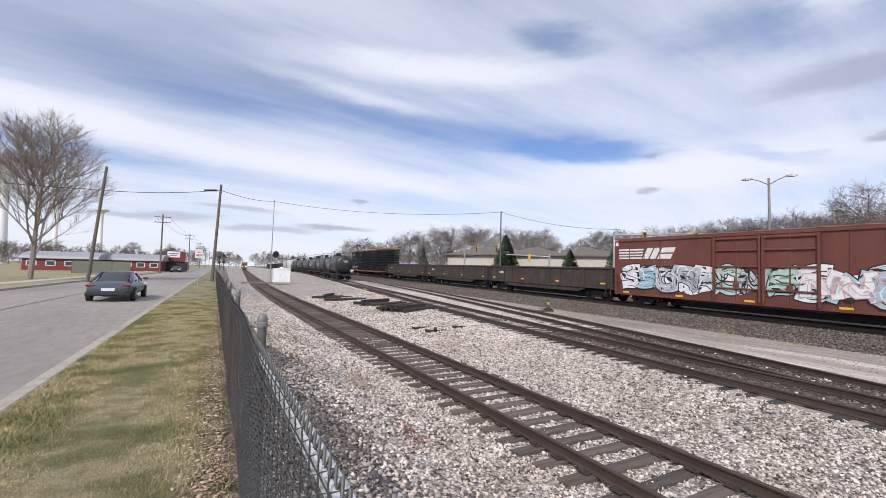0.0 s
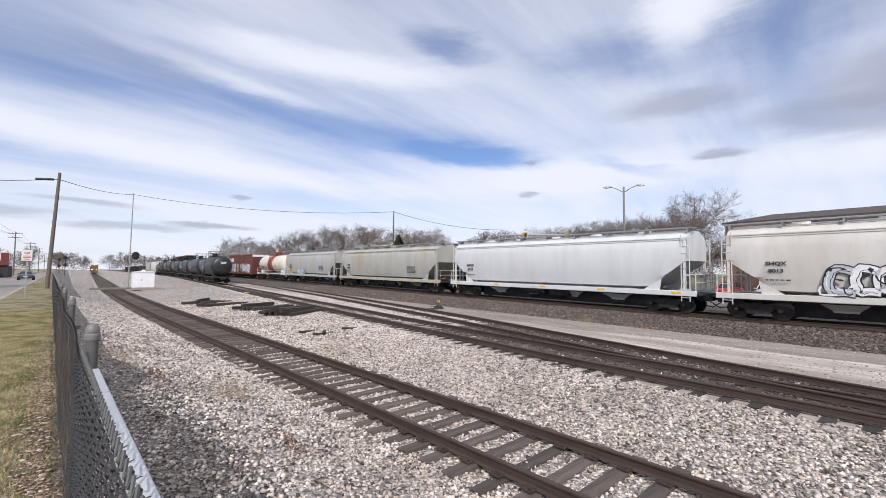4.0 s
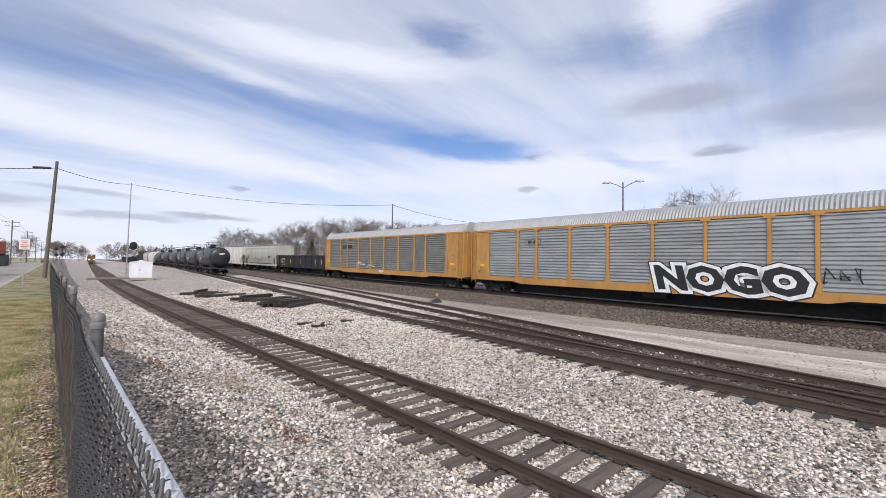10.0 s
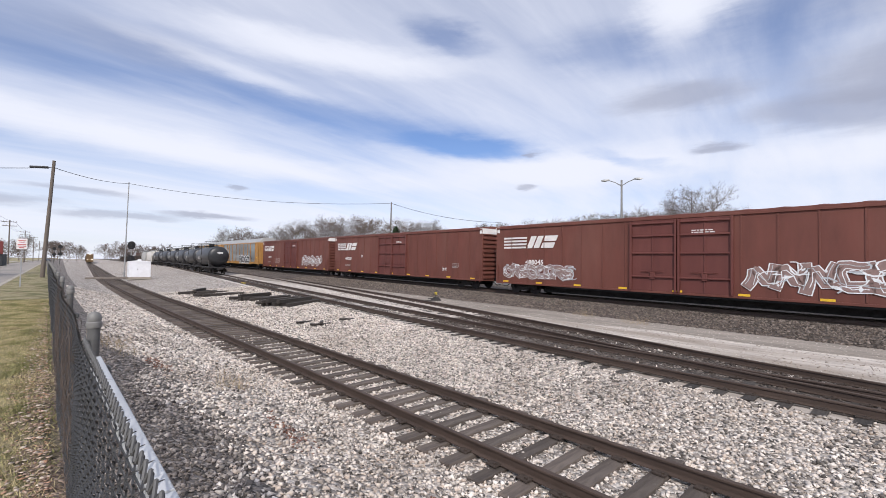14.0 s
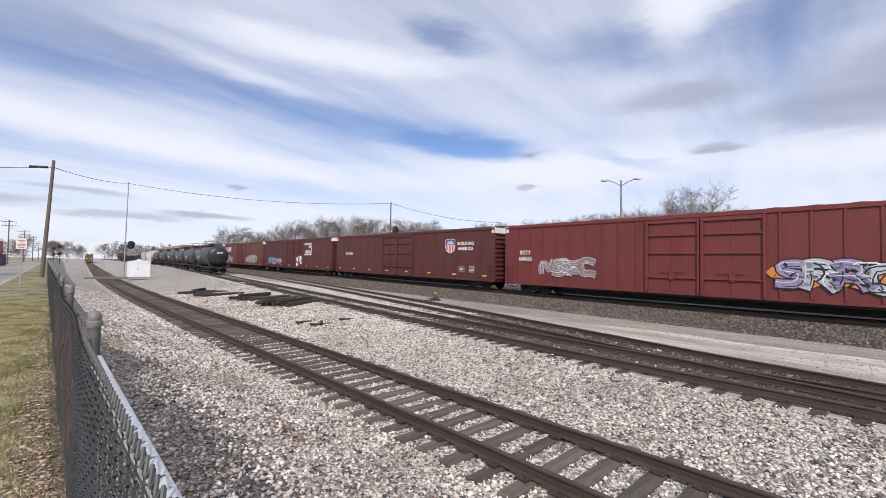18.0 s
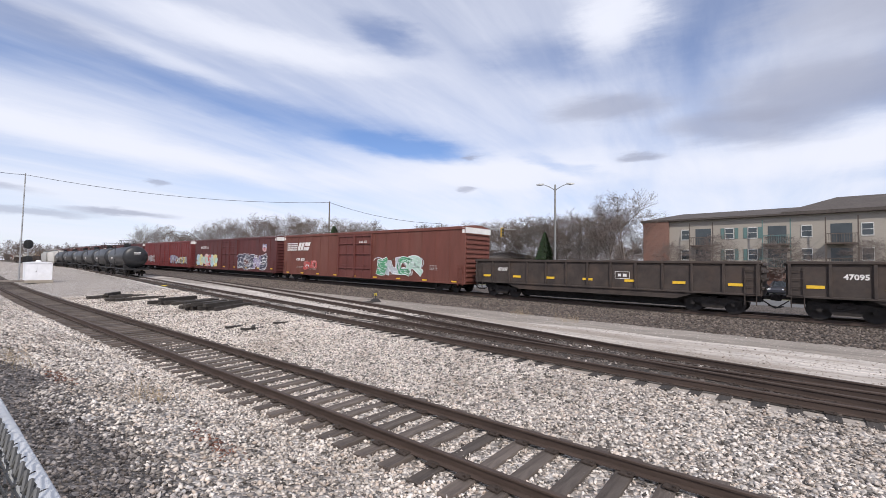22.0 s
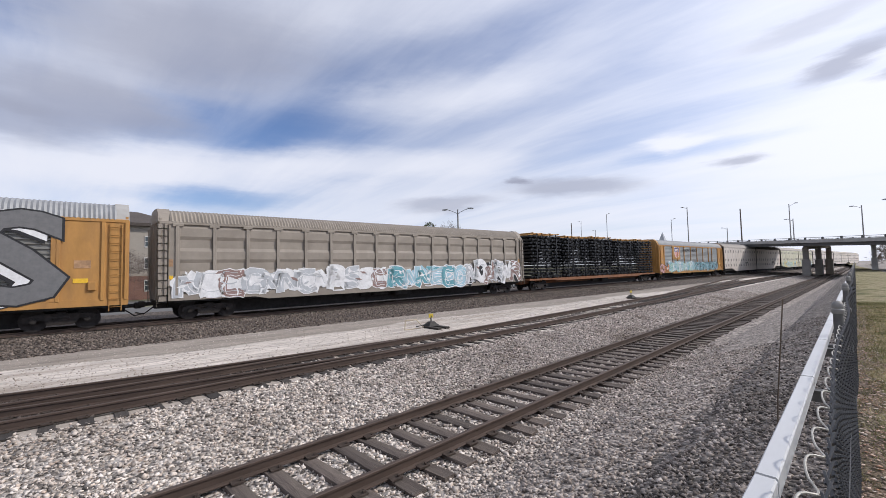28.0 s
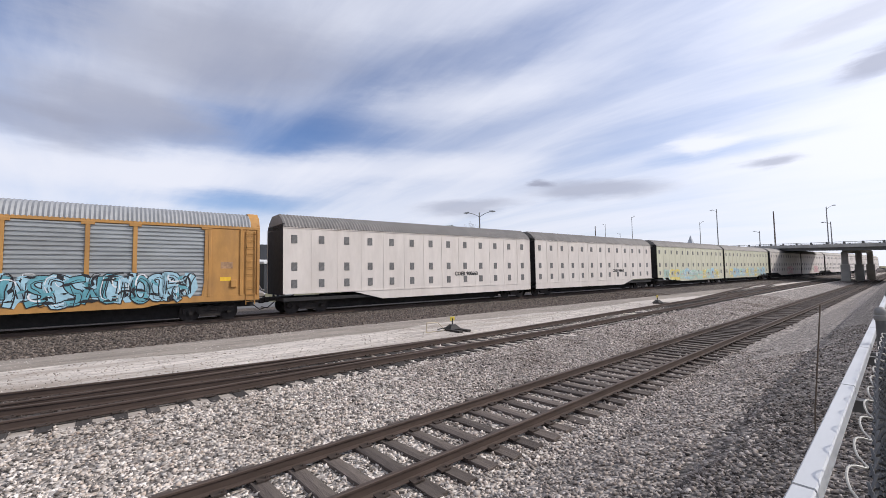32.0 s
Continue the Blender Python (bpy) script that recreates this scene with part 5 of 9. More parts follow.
    for s in (-1, 1):
        wk.box(s * 1.08, s * 1.14, -L / 2 + 0.5, L / 2 - 0.5, H + 0.06, H + 0.11)
    part("running_board", wk, MATS[rail_m], car)
    for i in range(5):
        y = (i - 2) * (L - 4) / 5
        part("hatch", shared("hatch_%s_%.2f" % (body, H), lambda: Mesh().tube((0, 0, H - 0.12), (0, 0, H + 0.1), 0.36, 12), body), None, car, m=pose(0, y, 0))
    brake_gear(car, L)
    running_gear(car, L, 1.9)
    return car, 1.575


# ---- gondolas ----
def gondola(label, L, body, H=2.55, ribs=11, chord=None, group="gondolas of the train", fish=True):
    car = thing("gondola", label, "gondola", group)
    X, zs = 1.48, 0.95
    for s in (-1, 1):
        part("side", Mesh().box(s * (X - 0.06), s * X, -L / 2, L / 2, zs, H), MATS[body], car)
        if fish:
            part("side_sill", Mesh().extr([(-L / 2 + 2.6, zs + 0.02), (-L / 2 + 3.6, zs - 0.32), (L / 2 - 3.6, zs - 0.32), (L / 2 - 2.6, zs + 0.02)], s * (X - 0.06), s * X, axis="x"), MATS[body], car)
        part("top_chord", Mesh().box(s * (X - 0.09), s * (X + 0.10), -L / 2, L / 2, H - 0.06, H + 0.08, 0.02), MATS[chord or body], car)
        part("bottom_chord", Mesh().box(s * X, s * (X + 0.08), -L / 2, L / 2, zs, zs + 0.1, 0.015), MATS[body], car)
        for i in range(ribs):
            y = -L / 2 + 0.12 + (L - 0.24) * i / (ribs - 1)
            part("side_rib", shared("rib_%s_%.2f_%d" % (body, H, s), lambda: Mesh().box(s * X, s * (X + 0.09), -0.06, 0.06, zs + 0.08, H - 0.05, 0.015), body), None, car, m=pose(0, y, 0))
    for e in (-1, 1):
        em = Mesh().box(-X, X, e * (L / 2 - 0.08), e * L / 2, zs, H)
        for z in (1.3, 1.7, 2.1, 2.45):
            em.box(-X, X, e * L / 2, e * (L / 2 + 0.08), z - 0.07, z + 0.07, 0.02)
        part("end", em, MATS[body], car)
        put_ladder(car, X + 0.08, e * (L / 2 - 0.4), zs - 0.45, H - zs + 0.3, body)
    fl = Mesh().box(-X, X, -L / 2, L / 2, zs, zs + 0.08)
    fl.box(-0.4, 0.4, -L / 2 + 0.1, L / 2 - 0.1, 0.6, zs)
    part("floor", fl, MATS["underframe_black"], car)
    running_gear(car, L, 2.0)
    return car, X


# ---- tank cars ----
def tank_car(label, L, tank_m, R=1.42, zc=2.65, band=None, group="tank cars", frame_m="truck_iron", rails=True):
    car = thing("tank_car", label, "tank car", group)
    n = 28
    half = L / 2 - 1.0

    def ring(y, r):
        return [(r * math.cos(2 * math.pi * i / n), y, zc + r * math.sin(2 * math.pi * i / n)) for i in range(n)]
    ends = [(0.0, 1.0), (0.12, 0.985), (0.28, 0.93), (0.42, 0.80), (0.52, 0.58), (0.58, 0.3), (0.60, 0.04)]
    rings = [ring(-half - d + 0.6, R * k) for d, k in reversed(ends)] + [ring(half + d - 0.6, R * k) for d, k in ends]
    part("tank", Mesh().loft(rings), MATS[tank_m], car, smooth=40)
    if band:
        part("band", Mesh().loft([ring(-1.25, R + 0.006), ring(1.25, R + 0.006)], cap=False), MATS[band], car, "dark red painted band", smooth=40)
    sm = Mesh()
    for y in (-half * 0.55, -half * 0.1, half * 0.35, half * 0.75):
        sm.loft([ring(y - 0.03, R + 0.012), ring(y + 0.03, R + 0.012)], cap=False)
    part("weld_band", sm, MATS[tank_m], car, smooth=40)
    fr = Mesh()
    for s in (-1, 1):
        fr.box(s * 1.25, s * 1.45, -L / 2 + 0.2, L / 2 - 0.2, 0.98, 1.12, 0.02)
    for e in (-1, 1):
        fr.box(-1.45, 1.45, e * (L / 2 - 1.6), e * (L / 2 - 0.1), 0.9, 1.05)
        fr.box(-1.2, 1.2, e * (L / 2 - 2.6), e * (L / 2 - 1.9), 0.9, 1.7, 0.05)
    fr.box(-0.35, 0.35, -L / 2, L / 2, 0.65, 0.95)
    part("frame", fr, MATS[frame_m], car)
    rl = Mesh()
    for e in (-1, 1):
        for s in (-1, 1):
            rl.tube((s * 1.4, e * (L / 2 - 0.2), 1.1), (s * 1.4, e * (L / 2 - 0.2), 2.0), 0.025, 6)
        rl.tube((-1.4, e * (L / 2 - 0.2), 2.0), (1.4, e * (L / 2 - 0.2), 2.0), 0.025, 6)
    for s in (-1, 1):
        rl.tube((s * 1.42, -L / 2 + 0.2, 1.55), (s * 1.42, L / 2 - 0.2, 1.55), 0.022, 6)
    part("handrail", rl, MATS[frame_m], car)
    top = Mesh()
    z = zc + R
    top.tube((0, 0, z - 0.15), (0, 0, z + 0.45), 0.42, 12)
    top.tube((0, 0, z + 0.45), (0, 0, z + 0.52), 0.48, 12)
    part("dome", top, MATS[band or tank_m], car)
    if rails:
        pr = Mesh()
        pr.box(-0.9, 0.9, -1.0, 1.0, z + 0.12, z + 0.17)
        for s in (-1, 1):
            for e in (-1, 1):
                pr.tube((s * 0.88, e * 0.98, z - 0.1), (s * 0.88, e * 0.98, z + 0.95), 0.025, 6)
            for h in (0.55, 0.95):
                pr.tube((s * 0.88, -0.98, z + h), (s * 0.88, 0.98, z + h), 0.022, 6)
        for e in (-1, 1):
            for h in (0.55, 0.95):
                pr.tube((-0.88, e * 0.98, z + h), (0.88, e * 0.98, z + h), 0.022, 6)
        part("platform", pr, MATS[band or frame_m], car)
        for s in (-1, 1):
            lm = ladder_mesh(z - 0.9, 0.45, 9)
            part("ladder", lm, MATS[band or frame_m], car, m=pose(s * 1.46, 0, 1.0, 0, 0, 0 if s < 0 else 180))
    running_gear(car, L, 2.0)
    return car, R


# ---- flat car with stacked truck frames ----
def frame_layer():
    m = Mesh()
    for x in (-0.42, 0.42):
        m.box(x - 0.05, x + 0.05, -2.4, -0.8, 0.02, 0.22, 0.02)
        m.box(x * 1.25 - 0.05, x * 1.25 + 0.05, -0.85, 1.05, -0.06, 0.17, 0.02)
        m.box(x * 1.05 - 0.05, x * 1.05 + 0.05, 1.0, 2.4, 0.04, 0.22, 0.02)
        for y in (-1.9, -1.0, 0.2, 1.2, 2.0):
            m.tube((x * 1.2 - 0.18 * (1 if x < 0 else -1), y, 0.05), (x * 1.9, y + 0.1, 0.12), 0.07, 7)
            m.box(x * 1.5 - 0.1, x * 1.5 + 0.1, y - 0.42, y - 0.2, -0.02, 0.2, 0.03)
    for y in (-2.3, -1.45, -0.65, 0.45, 1.15, 1.8, 2.35):
        m.box(-0.6, 0.6, y - 0.09, y + 0.09, 0.02, 0.18, 0.015)
    m.v = [(x, y * 1.02, z) for x, y, z in m.v]
    return m


def frame_flat(label, L=27.6, tiers=13, stacks=5):
    car = thing("flat_car", label, "flat car", "flat cars of the train")
    fl = Mesh()
    fl.box(-1.42, 1.42, -L / 2, L / 2, 1.0, 1.12)
    for s in (-1, 1):
        fl.extr([(-L / 2, 0.98), (-L / 2 + 4.0, 0.98), (-L / 2 + 5.0, 0.86), (L / 2 - 5.0, 0.86), (L / 2 - 4.0, 0.98), (L / 2, 0.98), (L / 2, 1.14), (-L / 2, 1.14)], s * 1.38, s * 1.46, axis="x")
    fl.box(-0.4, 0.4, -L / 2, L / 2, 0.62, 1.0)
    part("deck", fl, MATS["flat_orange"], car, "rusty orange deck and side sill")
    r = random.Random(5)
    pitch = (L - 0.6) / stacks
    for k in range(stacks):
        y = L / 2 - 0.3 - pitch * (k + 0.5)
        lift = 0.325 - 0.008 * (k % 2)
        for x in (-0.72, 0.72):
            for i in range(tiers):
                part("truck_frame", shared("frame_layer", frame_layer, "frame_black"), None, car, m=pose(x + r.uniform(-0.03, 0.03), y + r.uniform(-0.04, 0.04), 1.22 + i * lift, 0, 0, 180 if i % 2 else 0))
        cap = Mesh()
        zt = 1.22 + tiers * lift
        for x in (-1.25, 1.25, -0.3, 0.3):
            cap.box(x - 0.06, x + 0.06, y - 2.2, y + 2.2, zt, zt + 0.1, 0.015)
        for yy in (-2.1, -0.7, 0.7, 2.1):
            cap.box(-1.4, 1.4, y + yy - 0.07, y + yy + 0.07, zt + 0.02, zt + 0.14, 0.015)
        part("rack_cap", cap, MATS["rack_yellow"], car, "yellow steel rack across the top of a stack")
        for x in (-1.38, 1.38):
            for yy in (-1.6, 1.6):
                part("stack_post", Mesh().box(x - 0.05, x + 0.05, y + yy - 0.05, y + yy + 0.05, 1.12, zt + 0.05), MATS["frame_black"], car)
    running_gear(car, L, 2.2)
    return car, 1.46

# ---- the train: (car, its leading end along the train, its length); it runs north at a steady pace ----
TRAIN = []
PACE = 20.487


def couple(built, front, L):
    TRAIN.append((built[0], front + L / 2))
    return built


def ns_box(front, L, number, seed, body="boxcar_brown", door="door_brown", mark_y=None, **kw):
    car, x = couple(boxcar("tall reddish-brown steel boxcar with double plug doors", L, body, door, **kw), front, L)
    stripes_mark(car, L / 2 - 0.75, 3.75, 4.6, 0.86, -x - 0.005)
    side_text("number", number, 0.46, MATS["lettering_white"], car, L / 2 - 3.6, 2.3, -x - 0.004, 0.012, 1.15)
    small_print(car, L / 2 - 3.4, 1.55, 1.2, 2, -x - 0.004, "lettering_worn", seed=seed)
    small_print(car, -L / 2 + 3.2, 2.0, 0.7, 4, -x - 0.004, "lettering_worn", seed=seed + 1)
    data_box(car, -L / 2 + 4.6, 1.55, 0.55, 0.34, -x - 0.004)
    reflectors(car, L, 0.86, 3.0, x + 0.045)
    small_print(car, -1.2, 4.1, 1.0, 2, -x - 0.035, seed=seed + 2)
    return car, x


def build_train():
    # head of what is seen: stacked frames, three low gondolas
    couple(frame_flat("rusty flat car stacked with black truck frames, reddish top racks"), -103.8, 28.2)
    for f, L in ((-74.9, 17.4), (-57.0, 16.8), (-39.9, 17.0)):
        car, x = couple(gondola("dark brown steel gondola with ribbed sides", L, "gondola_brown", 2.5, 13), f, L)
        reflectors(car, L, 1.35, 4.0, x + 0.02)
        side_text("lettering", "47092", 0.32, MATS["lettering_white"], car, L / 2 - 2.4, 1.9, -x - 0.004)
    # short boxcar with graffiti
    L = 18.0
    car, x = couple(boxcar("shorter reddish-brown boxcar with bright graffiti along its foot", L, "boxcar_brown", "boxcar_brown", 4.75, -0.6, 5.0, 1.2), -22.7, L)
    stripes_mark(car, L / 2 - 0.35, 3.55, 4.2, 0.72, -x - 0.005)
    graffiti(car, L / 2 - 0.8, -L / 2 + 1.6, 1.15, 2.7, "white", ["white", "sky", "silver", "mint"], "black", -x - 0.03, 41, "blue and white spray-painted lettering", 12, 0.06)
    graffiti(car, -L / 2 + 6.5, -L / 2 + 1.7, 1.2, 2.5, None, ["sky", "white"], "pink", -x - 0.05, 17, "pale blue spray-painted lettering", 4)
    small_print(car, -L / 2 + 1.6, 2.4, 0.5, 6, -x - 0.004, seed=5)
    reflectors(car, L, 0.88, 4, x + 0.045)
    # white tank car with a red band
    L = 14.6
    car, x = couple(tank_car("creamy white tank car with a dark red middle band and platform", L, "tank_white", 1.48, 2.75, "tank_red", "tank cars of the train", "white_paint"), -2.1, L)
    side_text("lettering", "PVSX 33273", 0.4, MATS["lettering_black"], car, L / 2 - 3.3, 2.2, -x - 0.02)
    for y in (4.3, 1.9, -1.8, -4.6):
        part("reflector", Mesh().box(-0.01, 0.01, y - 0.05, y + 0.05, 2.2, 2.75), MATS["reflector_yellow"], car, m=pose(-x - 0.012, 0, 0))
    part("placard", Mesh().box(-0.01, 0.01, -3.3, -2.3, 2.35, 2.75), MATS["reflector_yellow"], car, "yellow warning panel", m=pose(-x + 0.03, 0, 0))
    # covered hoppers
    def marks(car, x, L, top, num, z=2.42, size=0.25, m="lettering_black", wide=1.2):
        side_text("lettering", top, size, MATS[m], car, L / 2 - 2.5, z + 0.17, -x - 0.004, 0.008, wide)
        side_text("lettering", num, size, MATS[m], car, L / 2 - 2.5, z - 0.17, -x - 0.004, 0.008, wide)
        small_print(car, L / 2 - 2.5, z - 0.62, 0.8, 1, -x - 0.003, m, 3)

    def yellow_bars(car, x, ys, z=1.6, h=0.75):
        for y in ys:
            part("reflector", Mesh().box(-0.008, 0.008, y - 0.07, y + 0.07, z - h / 2, z + h / 2), MATS["reflector_yellow"], car, m=pose(-x + 0.05, 0, 0))
    L = 18.2
    car, x = couple(hopper("grey covered hopper with rounded sides, streaked with dust", L, "hopper_grey"), 12.9, L)
    marks(car, x, L, "SHPX", "458400")
    yellow_bars(car, x, (L / 2 - 3.2, -2, -7.2))
    graffiti(car, 3.4, 1.0, 1.2, 1.9, None, ["sky", "teal"], "white", -x, 3, "small blue spray-painted tag", 4, 0.03)
    small_print(car, -4.5, 2.4, 1.3, 5, -x - 0.003, "lettering_black", 8)
    L = 19.9
    car, x = couple(hopper("grey covered hopper with rounded sides and rust along the top", L, "hopper_rusty"), 32.1, L)
    marks(car, x, L, "CITX", "703331")
    scrawl(car, 3.5, -3.5, 1.6, 2.3, "silver", -x - 0.003, 9, 6, 0.04)
    small_print(car, -5.5, 2.4, 1.3, 6, -x - 0.003, "lettering_black", 9)
    reflectors(car, L, 1.12, 2.4, 1.57, 0.5, 0.12)
    L = 19.6
    car, x = couple(hopper("clean white covered hopper with rounded sides", L, "hopper_white"), 53.5, L)
    marks(car, x, L, "SHQX", "4219")
    reflectors(car, L, 1.12, 4, 1.57)
    L = 18.2
    car, x = couple(hopper("white covered hopper with a black and white scrawl", L, "hopper_ivory"), 74.0, L)
    marks(car, x, L, "SHQX", "8013", 2.5, 0.24)
    graffiti(car, 4.8, -0.6, 1.3, 2.5, None, ["white", "silver"], "black", -x, 77, "black and white spray-painted lettering", 7, 0.05)
    yellow_bars(car, x, (-5.6, -6.6))
    L = 19.4
    car, x = couple(hopper("ivory ribbed covered hopper with flat sides", L, "hopper_ivory", 4.65, 4, True, round_side=False), 93.6, L)
    marks(car, x, L, "SHPX", "206854", 2.4, 0.26)
    yellow_bars(car, x, (-3.0, -6.4))
    L = 18.4
    car, x = couple(hopper("weathered grey covered hopper, heavily rusted along its roof", L, "hopper_rusty", rail_m="hopper_rusty"), 114.3, L)
    marks(car, x, L, "ECUX", "845135")
    yellow_bars(car, x, (L / 2 - 3.3, -7.6))
    scrawl(car, 3.6, -3.2, 1.5, 2.6, "black", -x - 0.003, 21, 3, 0.05)
    side_text("graffiti", "crew", 0.62, SPRAY["black"], car, -5.6, 2.5, -x - 0.004)
    # black gondola
    L = 17.3
    car, x = couple(gondola("glossy black gondola with white lettering and yellow markers", L, "gondola_black", 2.75, 9, fish=False), 133.8, L)
    side_text("lettering", "ZVBX", 0.34, MATS["lettering_white"], car, L / 2 - 2.0, 2.2, -x - 0.004, 0.014, 1.25)
    side_text("lettering", "18116", 0.34, MATS["lettering_white"], car, L / 2 - 2.0, 1.75, -x - 0.004, 0.014, 1.25)
    small_print(car, L / 2 - 2.0, 1.35, 0.9, 2, -x - 0.003, seed=2)
    for y in (7.7, 3.6, -0.2, -5.6, -7.6):
        part("reflector", Mesh().box(-0.008, 0.008, y - 0.07, y + 0.07, 1.55, 2.2), MATS["reflector_yellow"], car, m=pose(-x - 0.012, 0, 0))
    # autoracks
    L = 26.9
    car, x = couple(autorack("yellow-framed autorack with dull grey corrugated side panels", L, "rack_yellow", "galvanized_dull", ends=(1.3, 2.3), posts=9), 151.4, L)
    stripes_mark(car, 8.6, 3.9, 2.4, 0.4, -x - 0.01, "lettering_black")
    scrawl(car, 5.0, 1.0, 1.4, 2.2, "white", -x - 0.01, 5, 2, 0.07)
    scrawl(car, -1.2, -3.6, 1.4, 2.3, "silver", -x - 0.01, 6, 2, 0.05)
    side_text("lettering", "998231", 0.34, MATS["lettering_white"], car, -0.5, 1.15, -x - 0.04)
    L = 27.3
    car, x = couple(autorack("yellow-framed autorack with silver panels and a black and white tag", L, "rack_yellow", "galvanized", posts=9), 179.25, L)
    data_box(car, 7.4, 3.9, 1.4, 0.5, -x - 0.01, "lettering_black")
    for col, thick, lift in (("black", 0.36, 0.050), ("white", 0.30, 0.054), ("black", 0.10, 0.058)):
        tag = side_text("graffiti", "NOGO", 1.72, SPRAY[col], car, -4.5, 1.66, -x - lift, thick * 0.84, 1.22, "black and white spray-painted tag" if col == "white" else "")
        tag.data.transform(Matrix(((1, -0.22, 0, 0), (0, 1, 0, 0), (0, 0, 1, 0), (0, 0, 0, 1))))
    scrawl(car, -8.3, -9.7, 1.7, 2.4, "black", -x - 0.05, 15, 3, 0.06)
    # long boxcars
    car, x = ns_box(208.5, 26.1, "487914", 11)
    side_text("graffiti", "USER", 1.1, SPRAY["dim"], car, 5.8, 1.7, -x - 0.004, 0.05)
    graffiti(car, -4.5, -11.0, 1.2, 2.6, None, ["dim", "dim"], "white", -x - 0.02, 12, "outlined spray-painted lettering", 8, 0.045)
    car, x = ns_box(236.5, 26.0, "488202", 12)
    side_text("lettering", "DF", 0.36, MATS["lettering_white"], car, 6.2, 2.6, -x - 0.004)
    car, x = ns_box(264.1, 26.3, "488045", 13)
    graffiti(car, 12.3, 6.4, 1.2, 2.1, None, ["dim"], "white", -x - 0.02, 31, "outlined spray-painted lettering", 8, 0.03)
    graffiti(car, -3.2, -9.6, 1.2, 2.5, None, ["dim"], "white", -x - 0.02, 32, "outlined spray-painted lettering", 6, 0.05)
    L = 26.0
    car, x = couple(boxcar("dark red-brown steel boxcar with double plug doors", L, "boxcar_oxide", "boxcar_oxide", door_w=5.0), 291.6, L)
    side_text("number", "297773", 0.42, MATS["lettering_white"], car, L / 2 - 3.0, 2.1, -x - 0.004, 0.012, 1.1)
    m = Mesh()
    for i, (w, z) in enumerate(((2.6, 4.25), (1.6, 3.25), (1.6, 3.0), (2.6, 2.75))):
        m.box(-x - 0.008, -x - 0.004, -5.4 - w / 2, -5.4 + w / 2, z - 0.09, z + 0.09)
    for a in range(14):
        w0, w1 = math.pi * (0.1 + a * 0.1), math.pi * (0.2 + a * 0.1)
        flat_poly(m, [(-6.2 + k * math.cos(w), 3.45 + k * math.sin(w)) for w, k in ((w0, 0.62), (w1, 0.62), (w1, 0.36), (w0, 0.36))], -x - 0.006)
    part("emblem", m, MATS["lettering_white"], car, "white painted emblem of a ring and bars")
    graffiti(car, 11.0, 5.0, 1.2, 2.1, "violet", ["teal", "sky", "pink"], "black", -x - 0.02, 51, "blurred multicoloured spray painting", 6)
    graffiti(car, -1.4, -3.2, 1.2, 2.5, None, ["white"], "white", -x - 0.05, 52, "white spray-painted figure of loops", 2, 0.03)
    reflectors(car, L, 1.13, 3.2, x + 0.035)
    L = 26.8
    car, x = couple(boxcar("dark red-brown boxcar with a shield emblem and white slogan", L, "boxcar_oxide", "boxcar_oxide", door_w=5.4), 319.0, L)
    side_text("number", "274506", 0.5, MATS["lettering_white"], car, L / 2 - 3.3, 2.9, -x - 0.004, 0.012, 1.15)
    shield_mark(car, -8.2, 3.55, 1.2, 1.2, -x - 0.005)
    side_text("slogan", "BUILDING", 0.36, MATS["lettering_white"], car, -10.15, 3.75, -x - 0.004, 0.014, 1.25)
    side_text("slogan", "AMERICA", 0.36, MATS["lettering_white"], car, -10.15, 3.32, -x - 0.004, 0.014, 1.25)
    data_box(car, -9.7, 1.6, 0.7, 0.5, -x - 0.004)
    small_print(car, -10.9, 1.8, 0.6, 5, -x - 0.004, seed=6)
    reflectors(car, L, 1.13, 3.2, x + 0.035)
    L = 26.7
    car, x = couple(boxcar("dull red boxcar with close vertical ribs and graffiti", L, "boxcar_red", "boxcar_red", door_w=5.6, seams=1.1, high_ribs=True), 347.0, L)
    side_text("lettering", "BKTY", 0.4, MATS["lettering_white"], car, L / 2 - 1.9, 3.0, -x - 0.035)
    side_text("lettering", "660063", 0.4, MATS["lettering_white"], car, L / 2 - 1.9, 2.55, -x - 0.035)
    graffiti(car, 10.0, 6.0, 1.5, 2.5, None, ["dim"], "silver", -x - 0.04, 61, "silver spray-painted scrawl", 4, 0.05)
    graffiti(car, -3.2, -7.2, 1.3, 2.5, "orange", ["violet", "silver"], "black", -x - 0.04, 62, "violet and orange spray-painted lettering", 4, 0.06)
    graffiti(car, -7.6, -11.6, 1.3, 2.4, "dim", ["silver", "yellow"], "black", -x - 0.04, 63, "silver and yellow spray-painted lettering", 5, 0.05)
    L = 26.5
    car, x = couple(boxcar("dark maroon boxcar with large bright graffiti along its foot", L, "boxcar_oxide", "boxcar_oxide", door_w=5.4), 375.7, L)
    side_text("lettering", "MP 273112 R", 0.5, MATS["lettering_white"], car, 9.3, 3.85, -x - 0.004, 0.012, 1.15)
    graffiti(car, 12.2, 4.4, 1.15, 2.75, "mint", ["sky", "yellow", "mint", "pink", "red"], "silver", -x - 0.02, 71, "pastel spray-painted lettering with red and green dots", 7, 0.03)
    graffiti(car, -2.6, -11.0, 1.05, 2.75, None, ["ink", "ink", "ink", "violet"], "white", -x - 0.03, 73, "dark blue spray-painted lettering edged in white", 5, 0.07)
    shield_mark(car, -10.3, 3.65, 1.0, 0.95, -x - 0.005)
    reflectors(car, L, 1.13, 3.2, x + 0.035)
    car, x = ns_box(404.1, 26.7, "497 830", 15)
